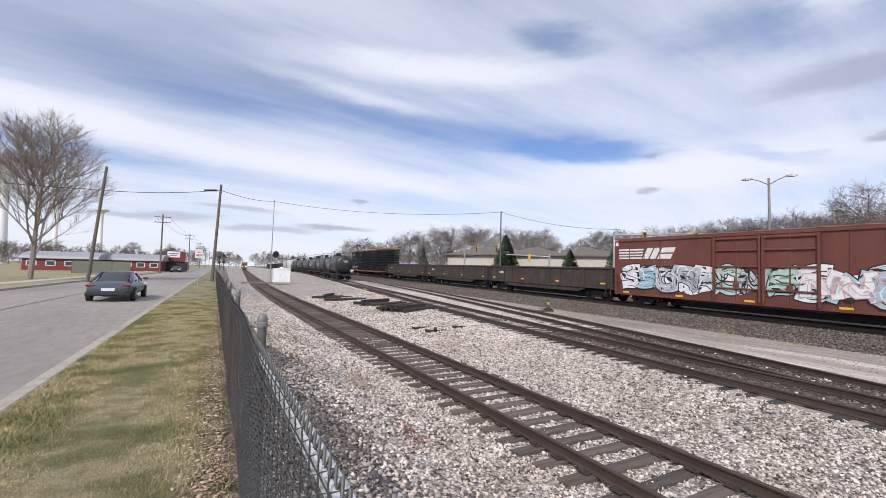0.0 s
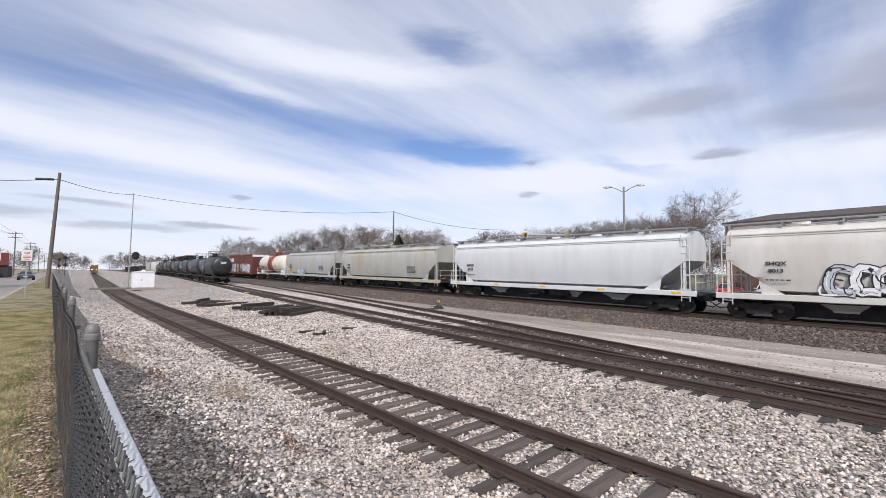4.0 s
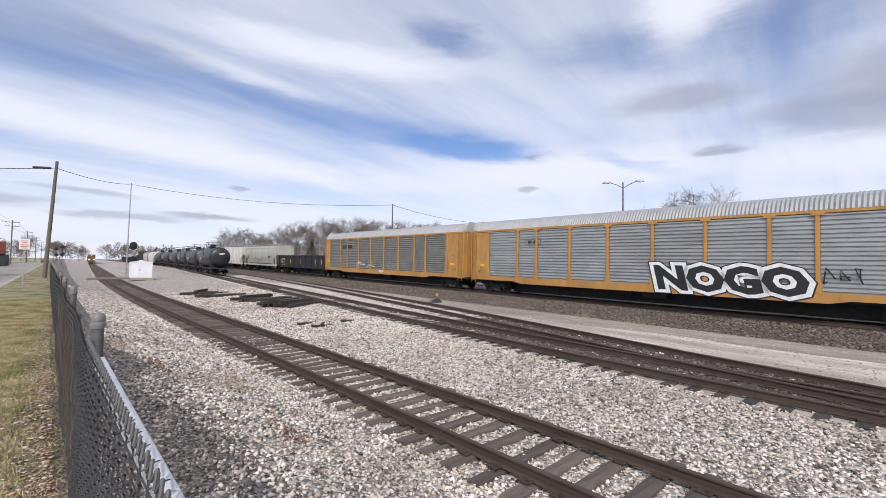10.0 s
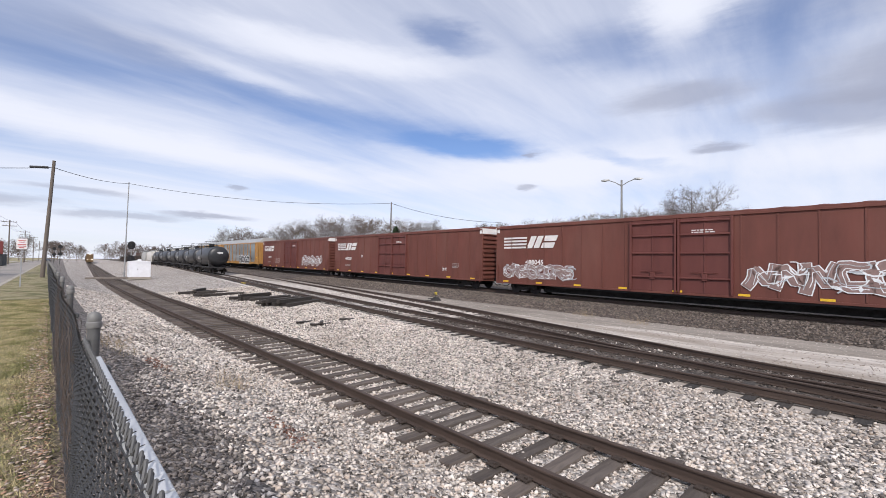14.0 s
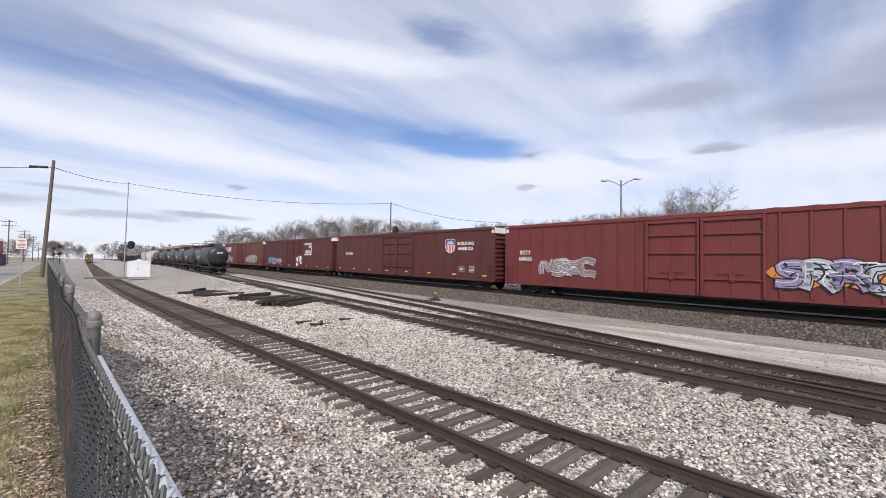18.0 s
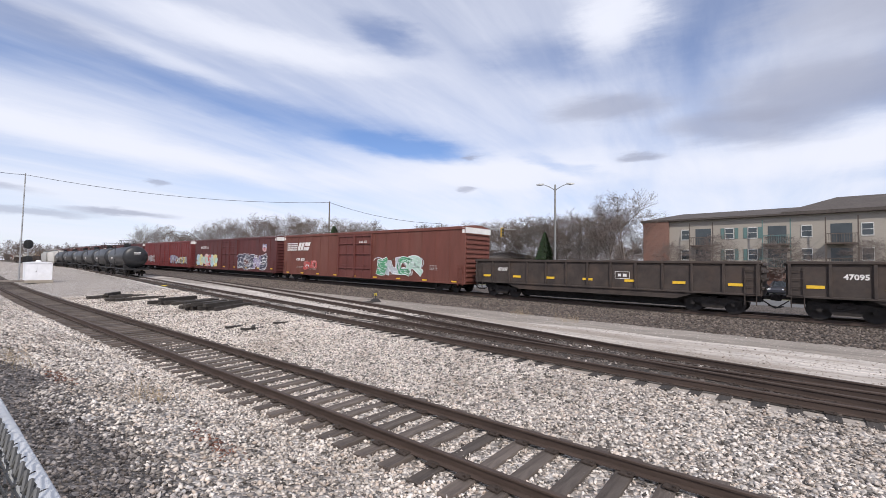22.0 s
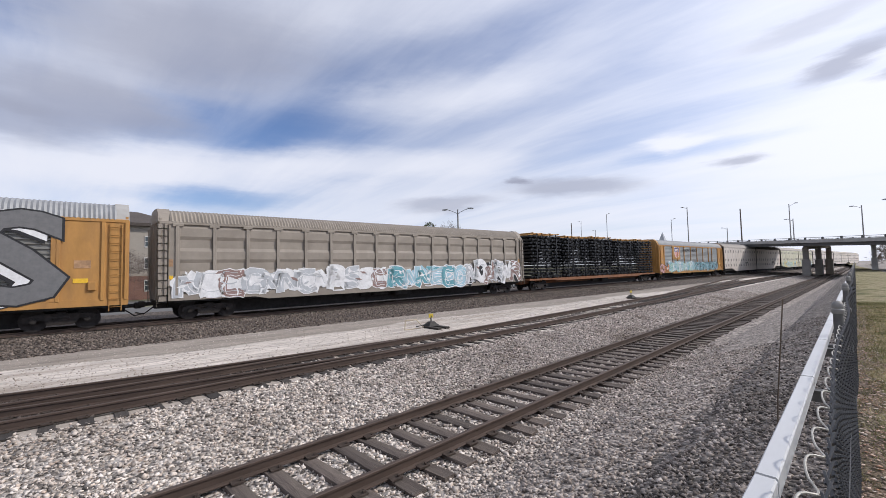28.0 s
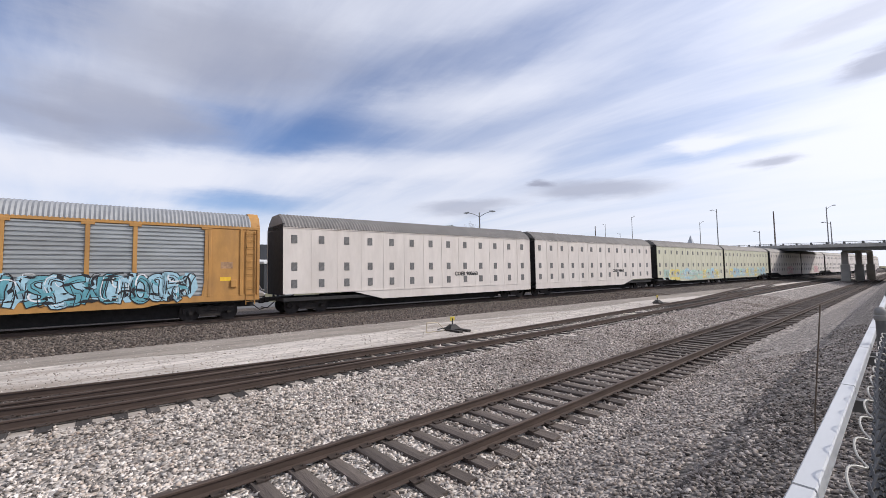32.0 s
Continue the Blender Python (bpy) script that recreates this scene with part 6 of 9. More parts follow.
    graffiti(car, -3.4, -8.8, 1.2, 2.6, None, ["mint", "silver", "green"], "white", -x - 0.02, 81, "pale green spray-painted lettering", 4, 0.06)
    graffiti(car, 9.0, 6.5, 1.3, 2.2, None, ["red"], "dim", -x - 0.02, 82, "faded red spray paint", 3, 0.02)
    # gondolas
    for f, L, num in ((431.8, 16.6, "47007"), (449.3, 16.6, "47095")):
        car, x = couple(gondola("dark brown steel gondola with ribbed sides and yellow markers", L, "gondola_brown", 2.5, 13), f, L)
        side_text("lettering", num, 0.32, MATS["lettering_white"], car, L / 2 - 2.3, 1.9, -x - 0.004)
        reflectors(car, L, 1.45, 2.4, x + 0.02, 0.6, 0.14)
        data_box(car, -2.0, 1.75, 0.8, 0.4, -x - 0.004)
    L = 16.5
    car, x = couple(gondola("brown gondola with tan scraped ends and a tan lower edge", L, "gondola_brown", 2.6, 11, fish=False), 466.7, L)
    side_text("lettering", "GONX", 0.3, MATS["lettering_white"], car, L / 2 - 2.5, 2.15, -x - 0.004)
    side_text("lettering", "320144", 0.3, MATS["lettering_white"], car, L / 2 - 2.5, 1.75, -x - 0.004)
    sc = Mesh()
    sc.box(-x - 0.006, -x - 0.002, L / 2 - 0.9, L / 2 - 0.2, 1.1, 2.4)
    sc.box(-x - 0.006, -x - 0.002, -L / 2 + 0.2, -L / 2 + 0.9, 1.1, 2.4)
    sc.box(-x - 0.006, -x - 0.002, -L / 2 + 0.2, L / 2 - 0.2, 1.06, 1.3)
    part("scraped_paint", sc, MATS["scraped_tan"], car, "tan paint scraped through to brown")
    reflectors(car, L, 1.35, 2.3, x + 0.01, 0.7, 0.2)
    # two steel-grey hoppers
    L = 15.9
    car, x = couple(hopper("pale blue-grey covered hopper with red and black graffiti", L, "hopper_steelgrey", 4.55, 2), 484.3, L)
    side_text("lettering", "SSW", 0.42, MATS["lettering_black"], car, L / 2 - 3.6, 2.75, -x - 0.004, 0.01, 1.2)
    side_text("lettering", "78861", 0.42, MATS["lettering_black"], car, L / 2 - 3.7, 2.35, -x - 0.004, 0.01, 1.2)
    graffiti(car, 3.9, -2.2, 1.05, 2.1, None, ["white", "black", "red", "white"], "black", -x, 91, "black, white and red spray-painted lettering", 5, 0.06)
    scrawl(car, 3.5, -4.6, 2.1, 2.55, "black", -x - 0.003, 92, 9, 0.04)
    shield_mark(car, -4.0, 3.1, 0.55, 0.5, -x - 0.003)
    small_print(car, -5.0, 3.15, 1.1, 2, -x - 0.003, "lettering_black", 4)
    yellow_bars(car, x, (L / 2 - 3.1, -L / 2 + 3.1))
    L = 17.3
    car, x = couple(hopper("pale blue-grey covered hopper with black lettering", L, "hopper_steelgrey", 4.55, 3), 501.0, L)
    side_text("lettering", "UP", 0.44, MATS["lettering_black"], car, L / 2 - 3.6, 2.95, -x - 0.004, 0.012, 1.2)
    side_text("lettering", "98700", 0.44, MATS["lettering_black"], car, L / 2 - 4.0, 2.5, -x - 0.004, 0.01, 1.2)
    small_print(car, L / 2 - 3.6, 3.1, 0.8, 1, -x - 0.003, "lettering_black", 4)
    shield_mark(car, -3.4, 2.85, 0.66, 0.62, -x - 0.003)
    side_text("slogan", "BUILDING\nAMERICA", 0.2, MATS["lettering_black"], car, -4.45, 2.95, -x - 0.003, 0.006)
    yellow_bars(car, x, (-1.0, -5.9))
    # autoracks again
    L = 26.9
    car, x = couple(autorack("yellow-framed autorack with silver panels and green graffiti", L, "rack_yellow", "galvanized", posts=9), 520.0, L)
    bars = Mesh()
    for y, w in ((7.0, 0.42), (6.4, 0.42), (5.8, 0.16)):
        bars.box(-x - 0.014, -x - 0.01, y - w / 2, y + w / 2, 3.95, 4.1)
        bars.box(-x - 0.014, -x - 0.01, y - 0.07, y + 0.07, 3.5, 3.95)
    part("emblem", bars, MATS["shield_red"], car, "small dark red painted emblem")
    graffiti(car, 3.0, -4.4, 0.98, 2.6, "red", ["lime", "mint", "lime"], "black", -x - 0.05, 101, "lime green spray-painted lettering", 6, 0.09)
    graffiti(car, -5.2, -11.0, 0.98, 2.75, "red", ["lime", "lime", "mint"], "black", -x - 0.05, 102, "lime green spray-painted lettering", 5, 0.09)
    L = 26.9
    car, x = couple(autorack("yellow-framed autorack covered in tall grey graffiti letters", L, "rack_yellow", "galvanized_dull", posts=9), 548.2, L)
    blocks = Mesh()
    r = random.Random(77)
    for i in range(15):
        y0 = 10.2 - i * 1.35
        flat_poly(blocks, [(y0, 1.25), (y0 - 1.2, 1.2), (y0 - 1.1, 1.7 + r.uniform(0, 0.5)), (y0 - 0.1, 1.6 + r.uniform(0, 0.4))], -x - 0.044)
    part("graffiti_shadow", blocks, SPRAY["pink"], car)
    for dy, dz, col, thick, lift in ((0.62, -0.10, "black", 0.19, 0.050), (0.50, -0.06, "white", 0.15, 0.054), (0.0, 0.0, "black", 0.19, 0.058), (0.0, 0.0, "primer", 0.12, 0.062)):
        side_text("graffiti", "ROYAS", 5.3, SPRAY[col], car, dy, 2.96 + dz, -x - lift, thick, 1.36, "tall grey letters with white sides edged in black" if col == "primer" else "")
    side_text("lettering", "908231", 0.32, MATS["lettering_white"], car, 3.0, 1.15, -x - 0.04)
    L = 28.0
    car, x = couple(autorack("taupe autorack with flush panels and white and blue graffiti", L, "rack_taupe", "rack_taupe", "rack_taupe", 5.6, (0.8, 0.8), 16, flare=False, panels_pitch=1.2, hood_m="rack_taupe"), 576.3, L)
    graffiti(car, 13.2, 1.0, 1.1, 2.5, "white", ["silver", "white", "dim"], "white", -x - 0.05, 111, "white spray-painted lettering", 12, 0.05)
    graffiti(car, 0.6, -6.6, 1.05, 2.5, "sky", ["teal", "sky"], "white", -x - 0.05, 112, "blue and white spray-painted lettering", 6, 0.07)
    graffiti(car, -6.8, -13.4, 1.05, 2.9, "black", ["silver", "white", "dim"], "white", -x - 0.05, 113, "black and silver spray-painted lettering", 6, 0.06)
    couple(frame_flat("rusty flat car stacked high with black truck frames, yellow top racks"), 605.1, 28.2)
    L = 27.4
    car, x = couple(autorack("yellow-framed autorack with silver panels, shield emblem and pale graffiti", L, "rack_yellow", "galvanized", posts=9, hood_m="rack_yellow"), 634.2, L)
    part("emblem_plate", Mesh().box(-x - 0.02, -x - 0.01, 6.0, 8.6, 2.9, 4.85), MATS["rack_yellow"], car)
    shield_mark(car, 7.3, 3.9, 1.7, 1.6, -x - 0.022)
    side_text("slogan", "BUILDING AMERICA", 0.5, MATS["lettering_black"], car, 2.0, 4.3, -x - 0.05, 0.012, 1.3)
    graffiti(car, 10.5, 0.5, 1.1, 2.6, "mint", ["sky", "mint", "white"], "teal", -x - 0.05, 121, "pale turquoise spray-painted lettering", 13, 0.04)
    graffiti(car, 0.2, -10.5, 1.1, 2.5, "sky", ["teal", "sky"], "black", -x - 0.05, 122, "blue spray-painted lettering", 18, 0.05)
    graffiti(car, 13.4, 10.5, 1.1, 2.3, None, ["pink", "orange"], "black", -x - 0.06, 123, "pink spray-painted blocks", 2, 0.05)
    # white articulated carriers
    tops = ("roof_dark", "roof_dark")
    f = 662.9
    for k in range(4):
        col = ("rack_white", "rack_cream", "rack_white", "rack_white")[k]
        for u in range(2):
            L = 21.3
            car, x = couple(van_rack("white smooth-sided auto carrier with rows of grey vents" if k != 1 else "cream auto carrier with grey vents and pale graffiti", L, col, tops[0], joint=1 if u == 0 else -1), f, L)
            if k == 0:
                side_text("lettering", "COER 900663", 0.4, MATS["lettering_black"], car, -3.2, 2.15, -x - 0.01)
            if k == 1:
                graffiti(car, 9.0, -8.5, 0.9, 2.1, None, ["mint", "sky", "yellow"], "silver", -x - 0.01, 131 + u, "pale spray-painted lettering", 12, 0.03)
            if k == 2:
                graffiti(car, 0.0, -4.0, 0.9, 2.3, None, ["pink", "pink"], "pink", -x - 0.01, 141 + u, "faded pink spray paint", 3, 0.03)
            f += L + 0.75
        f += 0.85
    for k in range(2):
        L = 21.3
        couple(van_rack("white smooth-sided auto carrier with rows of grey vents", L, "rack_white", tops[0], joint=1 if k == 0 else -1), f, L)
        f += L + 1.3


build_train()

# ---- road, verge and fence on the near side ----
def kerb_x(y):
    return -2.45 - 0.053 * max(y, 0.0) + 0.13 * max(-25.0 - y, 0.0)


def far_kerb_x(y):
    return -12.3 - 0.036 * y


def build_road():
    ys = y_steps(-900, 1500)
    asphalt = mat("asphalt", (0.28, 0.25, 0.222), 0.9, var=0.2, scale=7, stain=(0.15, 0.138, 0.125), amount=0.6, sscale=0.18, bump=0.35, bscale=60, stretch=(1, 0.25, 1))
    solid("road", strip([(kerb_x, lambda y: -0.13), (lambda y: (kerb_x(y) + far_kerb_x(y)) / 2, lambda y: -0.06), (far_kerb_x, lambda y: -0.13)], ys), asphalt, "worn grey asphalt road with sealed cracks", "road", kind="structure")
    conc = mat("kerb_concrete", (0.36, 0.32, 0.265), 0.9, var=0.2, scale=4, stain=(0.22, 0.19, 0.15), amount=0.6, sscale=0.4, bump=0.4, bscale=30)
    grass = grass_mat("verge_soil", True)
    k = [(lambda y: kerb_x(y), lambda y: -0.13), (lambda y: kerb_x(y) + 0.02, lambda y: -0.005), (lambda y: kerb_x(y) + 0.20, lambda y: 0.0), (lambda y: kerb_x(y) + 0.24, lambda y: -0.03)]
    solid("kerb", strip(k, ys), conc, "pale concrete kerb along the verge", "kerb", kind="structure")
    k = [(lambda y: far_kerb_x(y), lambda y: -0.13), (lambda y: far_kerb_x(y) - 0.02, lambda y: 0.0), (lambda y: far_kerb_x(y) - 0.2, lambda y: 0.005), (lambda y: far_kerb_x(y) - 0.24, lambda y: -0.03)]
    solid("kerb", strip(k, ys), conc, "pale concrete kerb on the far side of the road", "kerb", kind="structure")
    solid("verge", strip([(lambda y: kerb_x(y) + 0.24, lambda y: -0.02), (lambda y: (kerb_x(y) + fence_x(y)) / 2, lambda y: 0.02), (lambda y: fence_x(y) - 0.3, lambda y: 0.0), (fence_x, lambda y: -0.04)], ys), grass, "thin half-dry grass verge between road and fence", "grass verge", kind="structure")
    litter = ballast_mat("leaf_litter", [(0.10, 0.066, 0.045), (0.26, 0.18, 0.125), (0.15, 0.105, 0.07), (0.40, 0.30, 0.225), (0.20, 0.13, 0.088), (0.12, 0.10, 0.055)], 0.035, (0.13, 0.12, 0.06), 0.7, 1.2)
    edge = lambda y: fence_x(y) - 0.36 - 0.09 * math.sin(y * 2.3) - 0.07 * math.sin(y * 5.1 + 1)
    ys_l = [i * 0.12 for i in range(-170, 200)]
    solid("leaf_litter", strip([(edge, lambda y: 0.004), (lambda y: (edge(y) + fence_x(y)) / 2, lambda y: 0.008), (fence_x, lambda y: -0.03)], ys_l), litter, "bare soil and brown leaf litter along the fence foot", "leaf litter", kind="structure")
    lawn = mat("far_lawn", (0.27, 0.23, 0.13), 0.95, var=0.25, scale=3, stain=(0.11, 0.115, 0.045), amount=0.7, sscale=0.12, bump=0.5, bscale=20)
    walk_m = mat("pavement_concrete", (0.40, 0.37, 0.33), 0.9, var=0.12, scale=3)
    solid("lawn", strip([(lambda y: -1800.0, lambda y: -0.02), (lambda y: far_kerb_x(y) - 3.4, lambda y: 0.0)], y_steps(-2500, 2500)), lawn, "dry lawn beyond the road", "lawn", kind="structure")
    solid("pavement", strip([(lambda y: far_kerb_x(y) - 3.4, lambda y: 0.0), (lambda y: far_kerb_x(y) - 3.38, lambda y: 0.03), (lambda y: far_kerb_x(y) - 2.0, lambda y: 0.03), (lambda y: far_kerb_x(y) - 1.98, lambda y: 0.0)], ys), walk_m, "pale concrete footpath", "pavement", kind="structure")
    solid("lawn_strip", strip([(lambda y: far_kerb_x(y) - 1.98, lambda y: 0.0), (lambda y: far_kerb_x(y) - 0.24, lambda y: -0.01)], ys), lawn, "dry grass strip beside the far kerb", "grass", kind="structure")
    # a darker band of dust along the near gutter and a lane seam
    seam = mat("tar_seam", (0.07, 0.066, 0.064), 0.8, var=0.3, scale=6)
    solid("lane_seam", strip([(lambda y: (kerb_x(y) * 0.52 + far_kerb_x(y) * 0.48) - 0.04 + 0.03 * math.sin(y), lambda y: -0.058), (lambda y: (kerb_x(y) * 0.52 + far_kerb_x(y) * 0.48) + 0.04 + 0.03 * math.sin(y), lambda y: -0.058)], ys), seam, "dark sealed seam along the road", "road seam", kind="structure")


def build_fence():
    zinc = mat("weathered_zinc", (0.115, 0.112, 0.108), 0.6, 0.3, var=0.2, scale=12)
    pale = mat("bright_zinc", (0.54, 0.545, 0.55), 0.55, 0.15, var=0.15, scale=5, stain=(0.30, 0.31, 0.33), amount=0.6, sscale=2.5, stretch=(1, 0.3, 1))
    zinc_cap = mat("cap_zinc", (0.22, 0.213, 0.20), 0.6, 0.25, var=0.2, scale=12)
    wire = mat("dark_wire", (0.075, 0.075, 0.077), 0.55, 0.45, var=0.25, scale=20)
    f = thing("chain_link_fence", "weathered grey chain-link fence with domed post caps", "fence")
    posts = [3.03 + 3.05 * i for i in range(22)] + [-3.95 - 3.08 * i for i in range(24)]

    def side(y, north, south):
        t = min(1.0, max(0.0, (y + 0.8) / 1.3))
        return fence_x(y) + south + (north - south) * t
    n = 14
    pm = Mesh().tube((0, 0, -0.3), (0, 0, 1.38), 0.028, n).data("post", zinc, 40)
    prof = ((0.033, 1.365), (0.037, 1.38), (0.036, 1.395), (0.031, 1.40), (0.033, 1.41), (0.031, 1.43), (0.021, 1.447), (0.004, 1.454))
    cm = Mesh().loft([[(r * math.cos(2 * math.pi * i / n), r * math.sin(2 * math.pi * i / n), z) for i in range(n)] for r, z in prof]).data("cap", zinc_cap, 40)
    bm_ = Mesh().box(-0.04, 0.08, -0.03, 0.03, 1.10, 1.15, 0.01).data("bracket", zinc)
    for y in posts:
        p = part("post", pm, None, f, m=pose(side(y, 0.02, -0.08), y, -0.01))
        part("cap", cm, None, p)
        part("bracket", bm_, None, p)
    # the pale flat rail: boxed lengths that butt with dark joints, on short arms
    g_ = thing("guard_rail", "pale galvanized flat rail bolted along the fence posts", "rail")
    y = -41.7
    while y < 3.0:
        y2 = min(y + 1.225, 3.0)
        ya, yb = y + 0.006, y2 - 0.006
        xa, xb = side(ya, 0.03, 0.0), side(yb, 0.03, 0.0)
        ring = lambda xx, yy: [(xx - 0.024, yy, 1.15), (xx + 0.024, yy, 1.15), (xx + 0.024, yy, 1.197), (xx + 0.020, yy, 1.202), (xx - 0.020, yy, 1.202), (xx - 0.024, yy, 1.197)]
        part("rail_length", Mesh().loft([ring(xa, ya), ring(xb, yb)]), pale, g_)
        part("arm", Mesh().box(-0.055, 0.0, -0.025, 0.025, 1.10, 1.149), zinc, g_, m=pose(xa, ya, 0))
        y = y2
    # woven wire: zigzag strands, each a thin three-sided tube

    def fabric(y0, y1, cell, r, zt, sub):
        m = Mesh()
        n = int(round((y1 - y0) / cell))
        rows = int(zt / cell)
        for i in range(n + 1):
            pts = []
            for j in range(rows * 2 + 1):
                s = 1 if j % 2 else -1
                yy = y0 + (i + 0.5 * s * 0.98) * cell
                zz = zt - j * cell / 2
                pts.append((side(yy, -0.022, -0.11) + 0.006 * s * (1 if i % 2 else -1) + 0.015 * math.sin(yy * 1.7), yy, zz))
            vs, fs = [], []
            for k, p in enumerate(pts):
                for q in range(3):
                    w = q * 2.094
                    vs.append((p[0] + r * math.cos(w), p[1], p[2] + r * math.sin(w)) if k % 2 else (p[0] + r * math.cos(w), p[1] + r * math.sin(w), p[2]))
            for k in range(len(pts) - 1):
                for q in range(3):
                    fs.append((k * 3 + q, k * 3 + (q + 1) % 3, k * 3 + 3 + (q + 1) % 3, k * 3 + 3 + q))
            m.add(vs, fs)
        return m

    def wire_part(m):
        me = bpy.data.meshes.new("wire_mesh")
        me.from_pydata(m.v, [], m.f)
        me.materials.append(wire)
        tagged(part("wire_mesh", me, None, f, "dark woven diamond wire mesh"), kind="stuff")
    wire_part(fabric(-9.0, 10.0, 0.054, 0.0035, 1.30, 1))
    wire_part(fabric(10.0, 40.0, 0.09, 0.005, 1.30, 1))
    wire_part(fabric(-45.0, -9.0, 0.09, 0.005, 1.30, 1))
    sv = Mesh()
    y = -0.6
    while y < 3.0:
        q, w, hz = 0.054, 0.004, 0.016
        a, b = side(y, -0.022, -0.11), side(y + q / 2, -0.022, -0.11)
        sv.tube((a - w, y, 1.285), (b + w, y + q * 0.4, 1.30 + hz), 0.0042, 5)
        sv.tube((b + w, y + q * 0.4, 1.30 + hz), (b - w, y + q * 0.8, 1.285), 0.0042, 5)
        y += q
    # south of the camera a loose pale wire loops in and out of the top of the mesh
    loop = []
    y = -6.0
    while y < -0.5:
        t = (y / 0.215) % 1.0
        bulge = 0.026 * math.sin(math.pi * min(t / 0.72, 1.0)) ** 0.6 if t < 0.72 else 0.0
        loop.append((side(y, -0.022, -0.11) + 0.002 + bulge, y, 1.275 + 0.012 * math.sin(2 * math.pi * t)))
        y += 0.0215
    part("loose_wire", Mesh().pipe(loop, 0.0026, 6), mat("pale_wire", (0.36, 0.345, 0.31), 0.5, 0.2, var=0.2, scale=15), f, "pale loose wire looped through the mesh")
    tagged(part("knuckled_edge", sv, zinc, f, "bent wire ends along the top"), kind="stuff")
    vine = mat("dry_vine", (0.085, 0.064, 0.052), 0.95, var=0.35, scale=20)
    rv = random.Random(61)
    vm = Mesh()
    for i in range(150):
        y = rv.uniform(3.6, 9.5)
        z = rv.uniform(0.0, 0.5)
        line = [(side(y, -0.022, -0.11), y, z)]
        for k in range(rv.randint(4, 9)):
            y, z = y + rv.uniform(-0.12, 0.12), min(1.36, z + rv.uniform(0.02, 0.22))
            line.append((side(y, -0.022, -0.11) + rv.uniform(-0.035, 0.03), y, z))
        vm.pipe(line, rv.uniform(0.001, 0.0025), 3)
    tagged(part("dry_vine", vm, vine, f, "dry brown vine stems woven through the mesh"), kind="stuff")
    for z in (0.06, 0.66):
        tw = Mesh().pipe([(side(y, -0.022, -0.11), y, z) for y in np.arange(-45.0, 40.0, 1.0).tolist()], 0.003, 4)
        part("tension_wire", tw, wire, f)


def scatter(name, n, xy, size, material, label, category, squash=0.75, seed=1, lift=0.42, ground=ground_z):
    """Many small angular stones, leaves or chips lying on the ground, as one piece of stuff."""
    r = np.random.RandomState(seed)
    x, y = xy(r, n)
    n = len(x)
    s = size[0] + (size[1] - size[0]) * r.rand(n) ** 1.5
    base = np.array([(1, 0, 0), (-1, 0, 0), (0, 1, 0), (0, -1, 0), (0, 0, 1), (0, 0, -1)], float)
    tri = np.array([(0, 2, 4), (2, 1, 4), (1, 3, 4), (3, 0, 4), (2, 0, 5), (1, 2, 5), (3, 1, 5), (0, 3, 5)])
    v = base[None] * (0.45 + 1.0 * r.rand(n, 6, 1)) + r.uniform(-0.42, 0.42, (n, 6, 3))
    q = r.normal(size=(n, 4))
    q /= np.linalg.norm(q, axis=1)[:, None]
    w, a, b, c = q.T
    R = np.stack([1 - 2 * (b * b + c * c), 2 * (a * b - w * c), 2 * (a * c + w * b), 2 * (a * b + w * c), 1 - 2 * (a * a + c * c), 2 * (b * c - w * a), 2 * (a * c - w * b), 2 * (b * c + w * a), 1 - 2 * (a * a + b * b)], 1).reshape(n, 3, 3)
    v = np.einsum("nij,nkj->nki", R, v * s[:, None, None])
    v[:, :, 2] *= squash
    z = np.array([ground(float(i), float(j)) for i, j in zip(x, y)])
    v += np.stack([x, y, z + s * lift * squash], 1)[:, None, :]
    f = (tri[None] + 6 * np.arange(n)[:, None, None]).reshape(-1, 3)
    me = bpy.data.meshes.new(name)
    me.vertices.add(n * 6)
    me.vertices.foreach_set("co", v.reshape(-1).astype(np.float32))
    me.loops.add(len(f) * 3)
    me.loops.foreach_set("vertex_index", f.reshape(-1).astype(np.int32))
    me.polygons.add(len(f))
    me.polygons.foreach_set("loop_start", np.arange(0, len(f) * 3, 3, dtype=np.int32))
    me.update(calc_edges=True)
    me.materials.append(material)
    return tagged(new(name, me), label, category, kind="stuff")


def off_ties(place):
    """Keeps stones west of the near track out, and off the rails."""
    def f(r, n):
        x, y = place(r, n)
        nx = np.array([near_x(float(j)) for j in y])
        d = x - nx
        keep = (d > -2.4 + 1.3 * r.rand(len(d))) & (np.abs(np.abs(d) - 0.755) > 0.07)
        # few stones lie on the ties themselves
        inside = np.abs(d) < 1.3
        keep &= ~inside | (r.rand(len(d)) < 0.75)
        return x[keep], y[keep]
    return f


